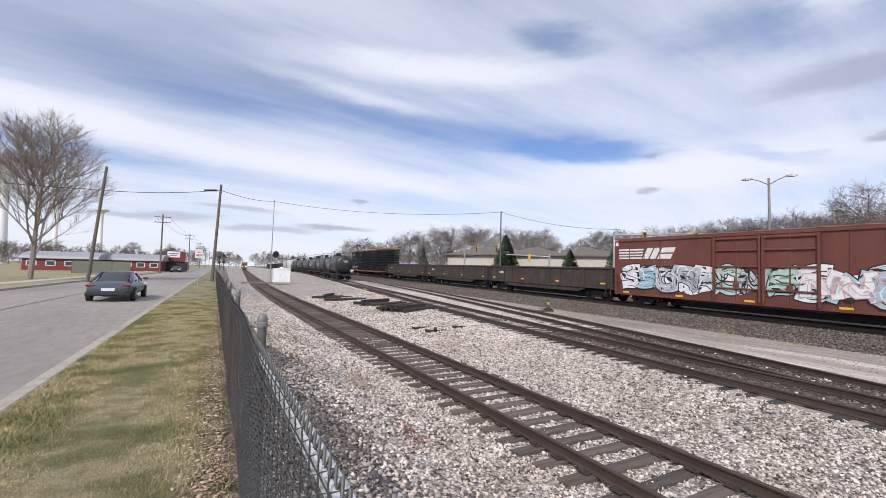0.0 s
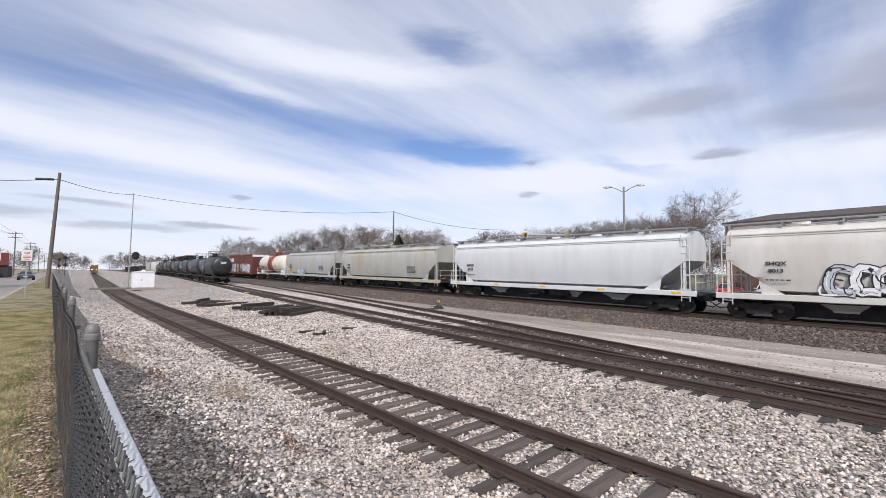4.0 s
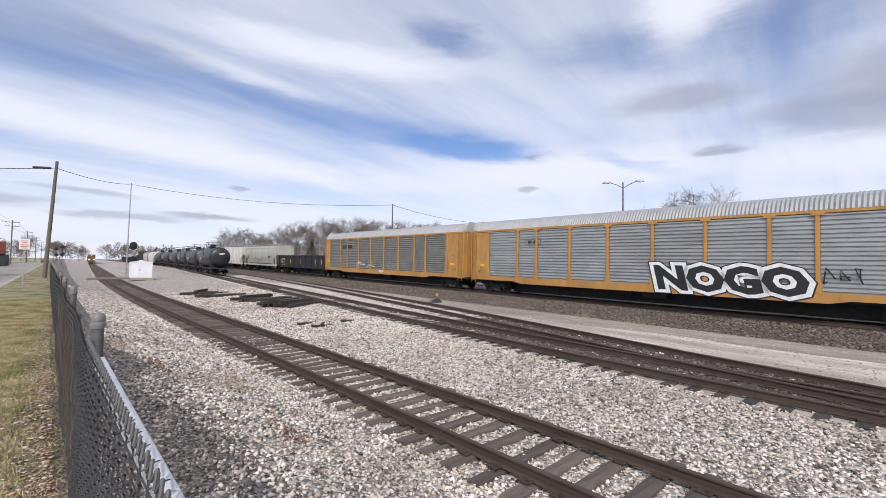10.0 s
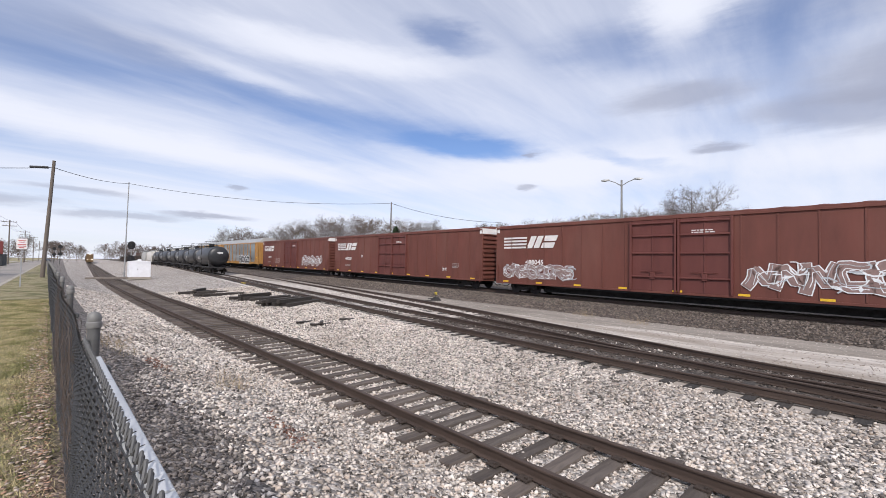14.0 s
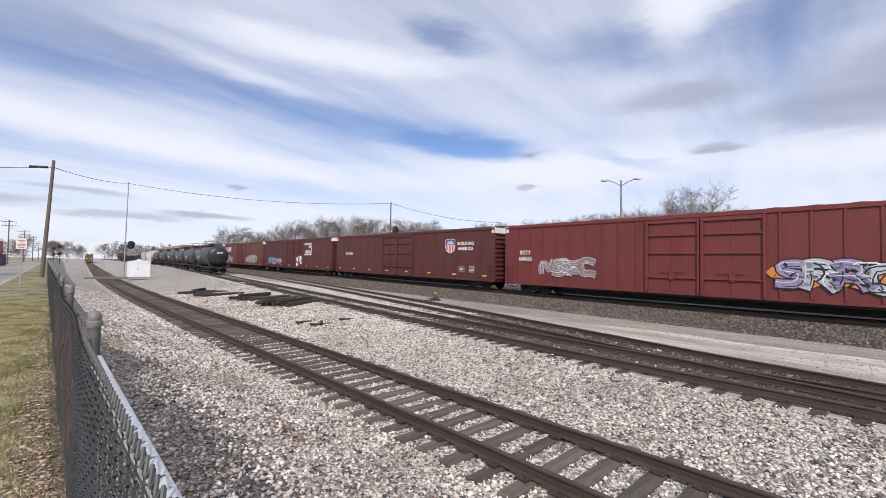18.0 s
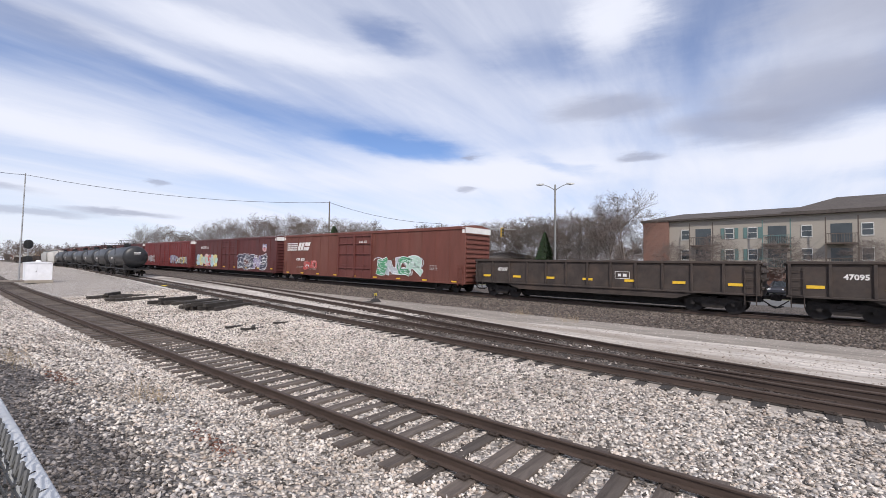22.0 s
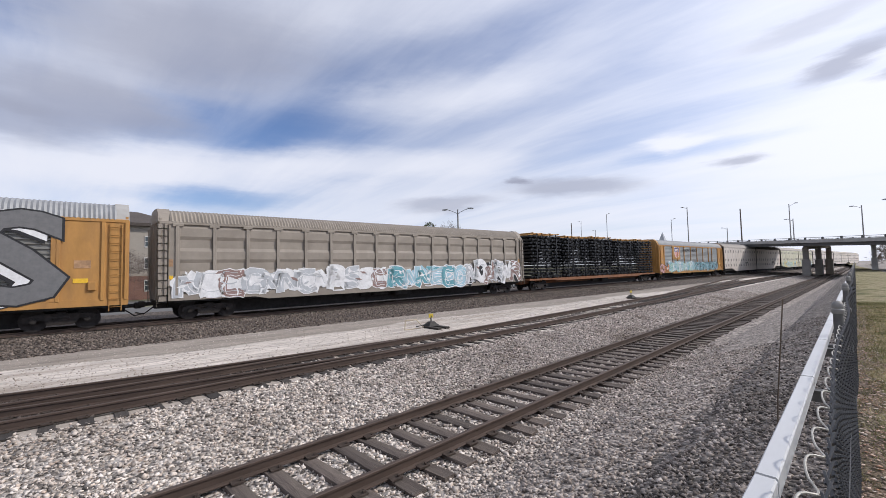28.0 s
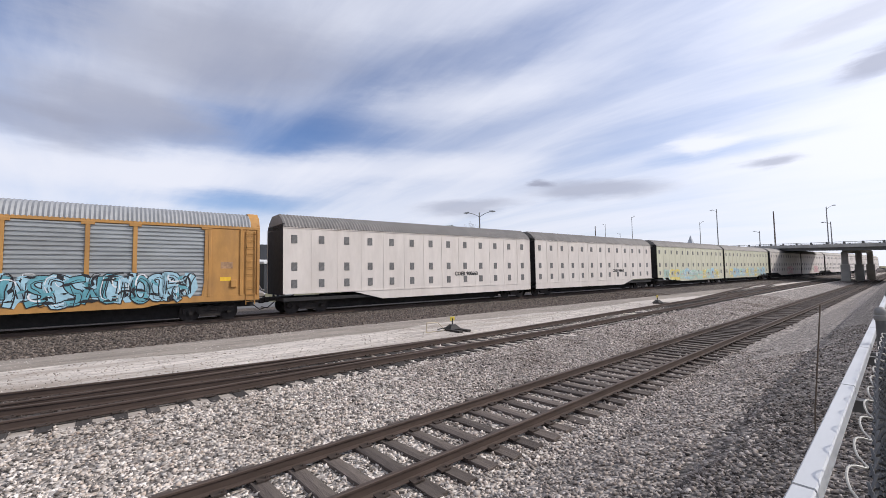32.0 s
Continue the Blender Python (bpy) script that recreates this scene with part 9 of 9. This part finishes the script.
def other_buildings():
    cream = mat("cream_wall", (0.50, 0.47, 0.40), 0.85, var=0.08, scale=2)
    brick = mat("red_brown_brick", (0.20, 0.11, 0.085), 0.9, var=0.3, scale=9)
    shingle = mat("brown_shingle", (0.075, 0.062, 0.054), 0.95)
    pale_shingle = mat("pale_shingle", (0.135, 0.115, 0.10), 0.95, var=0.2, scale=4)
    white = mat("white_wall", (0.60, 0.60, 0.60), 0.8, var=0.06, scale=1)
    dark = mat("dark_cladding", (0.035, 0.037, 0.042), 0.8, var=0.1)
    for az, d, w, t in ((30.5, 82, 15, -55), (37.4, 80, 13, -50), (43.6, 80, 15, -45)):
        x, y = polar(az, d)
        box_building("brick_house", "low cream and brick building with a dark hipped roof", x + 3, y + 3, w, 11, 5.7, cream, 1.8, pale_shingle, t, 4, lower=brick, group="low buildings by the crossing")
    for az, d in ((13.6, 150), (15.6, 140), (17.2, 160)):
        x, y = polar(az, d)
        b = box_building("house", "small pale timber house with a grey roof", x, y, 8, 8, 4.0, white, 3.0, shingle, -70, 2, group="distant houses")
    x, y = polar(55.0, 100)
    box_building("pink_building", "low pinkish brick building behind bare trees", x, y, 26, 12, 4.2, mat("pink_brick", (0.30, 0.20, 0.17), 0.9, var=0.15), 1.4, shingle, -35, 5)
    x, y = polar(101.6, 82)
    box_building("white_shop", "white flat-roofed commercial building", x, y, 8.5, 10, 5.2, white, 0, white, 12, 3, flat=True)
    x, y = polar(105.6, 80)
    box_building("dark_shop", "dark flat-roofed commercial building with a chimney", x, y, 9.0, 10, 4.7, dark, 0, white, 12, 0, flat=True)
    cx, cy = polar(104.2, 84)
    solid("chimney", Mesh().box(cx - 0.7, cx + 0.7, cy - 0.7, cy + 0.7, -0.9, 7.6, 0.03), dark, "square black chimney stack", "chimney")
    steel = mat("lamp_steel", (0.24, 0.235, 0.225), 0.6, 0.3)
    # the street beyond the line
    lot = mat("lot_asphalt", (0.12, 0.118, 0.115), 0.9, var=0.15, scale=4)
    solid("east_street", strip([(lambda y: 36.0, lambda y: -0.885), (lambda y: 46.0, lambda y: -0.885)], y_steps(-400, 400)), lot, "grey asphalt street beyond the line", "road", kind="structure")
    solid("car_park", Mesh().box(50, 58, -30, 25, -0.95, -0.88), lot, "asphalt car park before the flats", "car park", kind="structure")


def barn():
    red = mat("barn_red", (0.17, 0.035, 0.032), 0.75, var=0.15, scale=2, stretch=(1, 1, 0.3))
    tin = mat("tin_roof", (0.33, 0.33, 0.35), 0.5, 0.3, var=0.1, scale=1.5)
    white = mat("white_wall", (0.60, 0.60, 0.60), 0.8)
    glass = mat("window_glass_dark", (0.05, 0.06, 0.065), 0.12)
    for (x0, x1, y, lab) in ((-38.5, -27.2, 106, "long red barn-like building with a curved tin roof"), (-26.8, -17.2, 111, "low red building with a pale tin roof and white windows")):
        b = thing("red_barn", lab, "barn", "red buildings beyond the road", pose(0, y, 0))
        part("wall", Mesh().box(x0, x1, 0, 14, 0, 2.35), red, b)
        pts = [(0 - 0.4, 2.25)] + [(7 - 7.4 * math.cos(math.pi * k / 10), 2.35 + 1.45 * math.sin(math.pi * k / 10)) for k in range(11)] + [(14.4, 2.25)]
        part("roof", Mesh().extr(pts, x0 - 0.4, x1 + 0.4, axis="x"), tin, b, "pale curved tin roof", smooth=30)
        n = 4
        for i in range(n):
            wx = x0 + (x1 - x0) * (i + 0.5) / n
            w = Mesh()
            for a, c, d, e in ((-0.8, 0.8, 0.55, 0.75), (-0.8, 0.8, -0.75, -0.55), (-0.8, -0.6, -0.75, 0.75), (0.6, 0.8, -0.75, 0.75)):
                w.box(wx + a, wx + c, -0.06, 0.0, 1.35 + d * 0.7, 1.35 + e * 0.7)
            win = part("window", w, white, b)
            part("pane", Mesh().box(wx - 0.62, wx + 0.62, -0.03, 0.0, 0.98, 1.72), glass, win)
    # shop with a white and red signboard
    s = thing("roadside_shop", "low dark building with a white and red signboard on its roof", "shop", m=pose(-15.4, 119, 0))
    part("wall", Mesh().box(-1.9, 1.9, 0, 6, 0, 2.3), mat("dark_cladding", (0.035, 0.037, 0.042)), s)
    part("fascia", Mesh().box(-2.0, 2.0, -0.3, 0, 2.3, 4.8, 0.05), red, s)
    sg = part("signboard", Mesh().box(-1.7, 0.9, -0.4, -0.3, 3.3, 4.7, 0.03), mat("sign_white", (0.75, 0.72, 0.70), 0.5), s)
    bars = Mesh()
    for z, a, c in ((4.2, -1.5, 0.6), (3.8, -1.2, 0.2)):
        bars.box(a, c, -0.42, -0.4, z - 0.09, z + 0.09)
    part("sign_bar", bars, mat("sign_blue", (0.08, 0.10, 0.2), 0.5), sg)
    # tall white water towers far off
    wt = mat("tower_white", (0.80, 0.80, 0.80), 0.6, var=0.04)
    for az, d, h, r in ((-21.4, 300, 45.5, 2.6), (-17.7, 420, 47.5, 2.0), (-14.2, 420, 42.5, 2.2)):
        x, y = polar(az, d)
        t = thing("white_tower", "tall slim white tower with a flared top", "tower", "white towers", pose(x, y, 0))
        part("shaft", Mesh().loft([[(k * math.cos(a * math.pi / 8), k * math.sin(a * math.pi / 8), z) for a in range(16)] for k, z in ((r, 0), (r * 0.72, h * 0.5), (r * 0.65, h * 0.9), (r * 1.0, h * 0.95))]), wt, t, smooth=40)
        part("head", Mesh().loft([[(k * math.cos(a * math.pi / 8), k * math.sin(a * math.pi / 8), z) for a in range(16)] for k, z in ((r * 1.0, h * 0.95), (r * 2.3, h * 0.985), (r * 2.3, h), (r * 0.5, h * 1.01))]), wt, t, smooth=40)
    # chain-link compound and a hydrant
    y0 = 80
    zinc = MATS["weathered_zinc"]
    f = thing("compound_fence", "tall pale green slatted compound fence", "fence", m=pose(0, y0, 0))
    sl = mat("green_slats", (0.15, 0.16, 0.125), 0.85, var=0.1)
    for i in range(3):
        part("panel", Mesh().box(-23.4 + i * 2.4, -23.4 + i * 2.4 + 2.3, -0.02, 0.02, 0.1, 1.9), sl, f)
        part("post", Mesh().tube((-23.4 + i * 2.4 - 0.05, 0, 0), (-23.4 + i * 2.4 - 0.05, 0, 2.0), 0.04, 8), zinc, f)
    h = thing("fire_hydrant", "pale yellow fire hydrant on the grass", "hydrant", m=pose(-15.9, 34.5, 0))
    hy = mat("hydrant_cream", (0.62, 0.56, 0.40), 0.6)
    part("barrel", Mesh().loft([[(k * math.cos(a * math.pi / 6), k * math.sin(a * math.pi / 6), z) for a in range(12)] for k, z in ((0.2, 0), (0.2, 0.06), (0.13, 0.08), (0.13, 0.55), (0.18, 0.57), (0.18, 0.62), (0.14, 0.7), (0.05, 0.78))]), hy, h)
    part("nozzle", Mesh().tube((-0.22, 0, 0.42), (0.22, 0, 0.42), 0.07, 8), hy, h)


def bridge():
    conc = mat("bridge_concrete", (0.40, 0.385, 0.365), 0.9, var=0.12, scale=1.2, stain=(0.24, 0.22, 0.20), amount=0.55, sscale=0.35, bump=0.2, bscale=8)
    girder = mat("bridge_girder", (0.10, 0.098, 0.096), 0.8, var=0.15)
    steel = mat("bridge_steel", (0.30, 0.30, 0.295), 0.6, 0.3)
    W, TURN = 22.0, -40.1
    base = pose(4.0, -87.0, 0, 0, 0, TURN)
    back = base.inverted()
    g = thing("road_bridge", "grey concrete road bridge on square piers crossing the railway", "bridge", m=base)

    def zd(u):
        return 4.32 + 0.042 * min(max(u, -40.0), 70.0)
    us = [-95, -60, -40, 0, 35, 70, 110, 170]
    for a, b in zip(us[:-1], us[1:]):
        za, zb = zd(a), zd(b)

        def slab(y0, y1, lo, hi):
            return Mesh().add([(a, y0, za + lo), (b, y0, zb + lo), (b, y1, zb + lo), (a, y1, za + lo), (a, y0, za + hi), (b, y0, zb + hi), (b, y1, zb + hi), (a, y1, za + hi)],
                              [(0, 1, 2, 3), (4, 7, 6, 5), (0, 4, 5, 1), (2, 6, 7, 3), (1, 5, 6, 2), (0, 3, 7, 4)])
        part("deck", slab(-W, 0, -0.05, 0.22), conc, g)
        for y in (-0.15, -W + 0.15):
            part("parapet", slab(y - 0.15, y + 0.15, 0.22, 0.52), conc, g)
        for k in range(6):
            y = -0.6 - k * (W - 1.2) / 5
            part("girder", slab(y - 0.2, y + 0.2, -0.62, -0.05), girder, g)
    for y in (-0.15, -W + 0.15):
        for a, b in zip(us[:-1], us[1:]):
            part("rail", Mesh().tube((a, y, zd(a) + 0.85), (b, y, zd(b) + 0.85), 0.045, 6), steel, g)
        u = -90
        while u < 165:
            part("rail_post", shared("bridge_post", lambda: Mesh().box(-0.16, 0.16, -0.1, 0.1, 0, 0.42, 0.02), "bridge_girder"), None, g, m=pose(u, y, zd(u) + 0.5))
            u += 3.4

    def bent(places, wide=0.75):
        tops = []
        for x, y in places:
            q = back @ Vector((x, y, 0))
            z1 = zd(q.x) - 0.62
            tops.append((q.x, q.y, z1))
            p = part("pier", Mesh().box(-wide, wide, -0.6, 0.6, -1.1, 2.0, 0.06), conc, g, m=pose(q.x, q.y, 0, 0, 0, -TURN + 6))
            part("pier_shaft", Mesh().box(-wide * 0.72, wide * 0.72, -0.45, 0.45, 2.0, z1 - 0.25, 0.1), conc, p)
        (xa, ya, z1), (xb, yb, z2) = tops[0], tops[-1]
        part("pier_cap", Mesh().tube((xa, ya, z1 - 0.3), (xb, yb, z2 - 0.3), 0.42, 4), conc, g)
    bent(((16.8, -103.5), (16.0, -110.5), (15.6, -119.0)), 0.62)
    bent(((7.1, -94.5), (7.7, -102.5)), 0.36)
    bent(((31, -110), (30.5, -116), (30, -122)))
    bent(((52, -128), (51.5, -134), (51, -140)))
    # lamps along both edges: place along the bridge, edge, height, which way the arm reaches
    for az, s, edge, el in ((160.4, 0, 0, 6.70), (169.7, 180, 1, 5.98), (175.1, 0, 1, 5.22), (177.7, 0, 0, 5.6), (169.95, 0, 1, 4.45), (177.5, 180, 1, 4.7), (158.7, 180, 1, 5.35), (151.5, 180, 0, 6.55), (148.4, 0, 0, 5.85), (150.1, 0, 0, 4.6), (164.2, 0, 1, 3.97)):
        dx, dy = polar(az, 1.0)
        off = -0.7 if edge == 0 else -W + 0.7
        az = min(az, 177.2)
        o, e = back @ Vector((0, 0, 0)), back @ Vector((dx, dy, 0))
        k = (off - o.y) / (e.y - o.y)
        zb = zd(o.x + k * (e.x - o.x)) + 0.2
        street_lamp(k * dx, k * dy, 1.735 + k * math.tan(radians(el)) - zb, s - 30, "tall grey bridge lamp with one curved arm", 1, 1.5, zb, "bridge lamps")
    x, y = polar(165.5, 150)
    wood_pole(x, y, 18.3, 0.22, (0, 0), False, "tall utility pole beyond the bridge", -0.9)
    x, y = polar(147.2, 150)
    wood_pole(x, y, 17.5, 0.2, (0, 0), False, "tall utility pole beyond the bridge", -0.9)
    x, y = polar(157.7, 260)
    s = thing("church_spire", "distant pale pointed church spire", "spire", m=pose(x, y, 0))
    part("spire", Mesh().loft([[(k * a, k * b, z) for a, b in ((-1, -1), (1, -1), (1, 1), (-1, 1))] for k, z in ((1.8, 0), (1.8, 13.5), (1.5, 14.5), (0.05, 19.5))]), mat("spire_grey", (0.40, 0.42, 0.45), 0.7), s)
    # wooded bank that closes the view under the bridge
    em = mat("approach_grass", (0.13, 0.125, 0.07), 0.95, var=0.3, scale=2)
    solid("approach_bank", Mesh().extr([(-190, -0.9), (-118, -0.9), (-128, 1.4), (-178, 1.4)], -60, 0.5, axis="x"), em, "low grassy bank beyond the bridge", "embankment", kind="structure")


# ---- cars on the road ----
def road_car(label, col, L=4.8, W=1.84, H=1.43, kind="sedan", group="cars", lit=False):
    c = thing("car", label, "car", group)
    body = mat("car_paint_%d" % int(sum(col) * 1000), col, 0.28, 0.3, var=0.05, spec=0.6)
    glass = mat("car_glass", (0.03, 0.035, 0.04), 0.08, var=0.1)
    dark = mat("car_rubber", (0.02, 0.02, 0.02), 0.8)
    def ring(y, w, z0, z1, n=16, sq=3.2):
        out = []
        for k in range(n):
            q = 2 * math.pi * (k + 0.5) / n
            c, s = math.cos(q), math.sin(q)
            out.append((w * math.copysign(abs(c) ** (2 / sq), c), y, (z0 + z1) / 2 + (z1 - z0) / 2 * math.copysign(abs(s) ** (2 / sq), s)))
        return out

    def plan(z, y0, y1, w, n=20, sq=4.0):
        out = []
        for k in range(n):
            q = 2 * math.pi * (k + 0.5) / n
            c, s = math.cos(q), math.sin(q)
            out.append((w * math.copysign(abs(c) ** (2 / sq), c), (y0 + y1) / 2 + (y1 - y0) / 2 * math.copysign(abs(s) ** (2 / sq), s), z))
        return out
    h, hw = L / 2, W / 2
    up = 0.0 if kind == "sedan" else 0.1
    st = ((-h, 0.80, 0.42, 0.74), (-h + 0.05, 0.88, 0.34, 0.90), (-h + 0.3, 0.95, 0.26, 0.98), (-h + 1.1, 0.99, 0.22, 0.99), (0.0, 1.0, 0.21, 0.97), (h - 1.4, 0.99, 0.22, 0.95), (h - 0.6, 0.95, 0.25, 0.86), (h - 0.15, 0.86, 0.32, 0.74), (h, 0.74, 0.40, 0.64))
    part("body", Mesh().loft([ring(y, hw * k, a, b + up) for y, k, a, b in st]), body, c, smooth=50)
    zb = 0.93 + up
    if kind == "sedan":
        sh = ((zb - 0.06, -h + 0.40, h - 1.20, 0.86), (zb + 0.12, -h + 0.85, h - 1.62, 0.82), (H - 0.13, -h + 1.35, h - 2.10, 0.72), (H - 0.03, -h + 1.65, h - 2.35, 0.62))
    else:
        sh = ((zb - 0.06, -h + 0.12, h - 1.15, 0.88), (zb + 0.2, -h + 0.2, h - 1.45, 0.85), (H - 0.14, -h + 0.38, h - 1.9, 0.76), (H - 0.03, -h + 0.5, h - 2.05, 0.68))
    part("glasshouse", Mesh().loft([plan(z, a, b, hw * k) for z, a, b, k in sh]), glass, c, "dark tinted windows", smooth=50)
    z, a, b, k = sh[3]
    part("roof", Mesh().loft([plan(z - 0.03, a - 0.1, b + 0.1, hw * (k + 0.05)), plan(z + 0.015, a, b, hw * k), plan(z + 0.03, a + 0.25, b - 0.25, hw * k * 0.7)]), body, c, smooth=50)
    for s in (-1, 1):
        for e in (0, 1):
            y0, y1 = (sh[0][1] + 0.1, sh[3][1]) if e == 0 else (sh[0][2] - 0.1, sh[3][2])
            part("pillar", Mesh().tube((s * hw * 0.83, y0, zb), (s * hw * 0.66, y1, H - 0.05), 0.05, 6), body, c)
        part("trim", Mesh().box(s * hw * 0.985, s * (hw + 0.006), -h + 1.0, h - 1.4, 0.93 + up - 0.16, 0.93 + up - 0.14), MATS["mast_steel"], c)
    wm = shared("car_wheel", car_wheel, "car_rubber", 35)
    for y in (-L / 2 + 0.85, L / 2 - 0.9):
        for s in (-1, 1):
            w = part("wheel", wm, None, c, m=pose(s * (W / 2 - 0.07), y, 0.33, 0, 0, 0 if s > 0 else 180))
            part("rim", shared("car_rim", car_rim, "mast_steel", 35), None, w)
    red = mat("tail_lamp", (0.30, 0.02, 0.02), 0.2)
    clear = mat("head_lamp", (0.75, 0.75, 0.72), 0.15)
    for s in (-1, 1):
        part("tail_lamp", Mesh().box(s * (W / 2 - 0.42), s * (W / 2 - 0.06), -L / 2 - 0.015, -L / 2 + 0.15, 0.74, 0.83, 0.03), red, c)
        part("headlamp", Mesh().box(s * (W / 2 - 0.5), s * (W / 2 - 0.08), L / 2 - 0.2, L / 2 - 0.03, 0.6, 0.74, 0.04), clear, c)
        part("mirror", Mesh().box(s * (W / 2 - 0.02), s * (W / 2 + 0.2), L / 2 - 1.75, L / 2 - 1.55, 0.98, 1.12, 0.04), body, c)
    part("number_plate", Mesh().box(-0.26, 0.26, -L / 2 - 0.02, -L / 2 + 0.02, 0.52, 0.66, 0.01), mat("plate_white", (0.65, 0.65, 0.66), 0.5), c)
    part("bumper", Mesh().box(-W / 2 + 0.06, W / 2 - 0.06, -L / 2 - 0.03, -L / 2 + 0.1, 0.30, 0.44, 0.03), dark, c)
    return c


def car_wheel():
    m = Mesh()
    n = 18
    m.loft([[(x, r * math.cos(2 * math.pi * i / n), r * math.sin(2 * math.pi * i / n)) for i in range(n)] for x, r in ((-0.1, 0.2), (-0.1, 0.31), (-0.07, 0.33), (0.07, 0.33), (0.1, 0.31), (0.1, 0.2))])
    return m


def car_rim():
    m = Mesh()
    n = 10
    m.tube((0.085, 0, 0), (0.105, 0, 0), 0.07, 10)
    for i in range(n // 2):
        a = 2 * math.pi * i / (n // 2)
        m.tube((0.095, 0, 0), (0.095, 0.19 * math.cos(a), 0.19 * math.sin(a)), 0.03, 6)
    return m


apartment()
other_buildings()
barn()
bridge()
sedan = road_car("dark blue-grey saloon car driving away on the road", (0.075, 0.09, 0.115), group="cars on the road")
oncoming = road_car("dark car approaching along the road", (0.03, 0.032, 0.036), group="cars on the road")
for y, col, kind, lab in ((16.2, (0.45, 0.03, 0.03), "suv", "parked red car before the flats"), (12.6, (0.62, 0.62, 0.63), "suv", "parked white car before the flats"), (6.4, (0.62, 0.63, 0.64), "suv", "parked white car before the flats"), (3.4, (0.05, 0.05, 0.06), "sedan", "parked dark car before the flats"), (-1.5, (0.66, 0.66, 0.66), "suv", "parked white van-like car before the flats"), (-12.5, (0.30, 0.26, 0.22), "suv", "parked tan car beside the flats"), (-16.0, (0.5, 0.51, 0.52), "sedan", "parked silver car beside the flats")):
    pc = road_car(lab, col, 4.7, 1.85, 1.7 if kind == "suv" else 1.45, kind, "parked cars")
    pc.matrix_basis = pose(54.0, y, -0.88, 0, 0, 90 if kind == "suv" else 84)



# ---- what moves ----
def motions():
    turn = -math.degrees(math.atan(MAINS))
    for car, mid in TRAIN:
        rows = []
        for t in np.arange(0.0, 32.1, 2.0).tolist():
            y = PACE * t - mid
            rows.append((t, pose(main_x(y), y, main_z(y), math.degrees(math.atan((main_z(y + 8) - main_z(y - 8)) / 16)), 0, turn)))
        walk(car, rows)
    # two cars on the road: one drives away north, one comes south
    away = ((0, 27.0), (1, 42.7), (2, 60.0), (3, 78.0), (5.5, 124.0), (8, 168.0), (14, 272.0), (32, 585.0))
    walk(sedan, [(t, pose(-4.9 - 0.04 * y, y, -0.11, 0, 0, 2.3)) for t, y in away])
    near = ((0, 110.0), (3, 71.0), (8, 22.0), (14, -37.0), (32, -212.0))
    walk(oncoming, [(t, pose((far_kerb_x(y) * 0.72 + kerb_x(y) * 0.28), y, -0.10, 0, 0, 182.5)) for t, y in near])


motions()
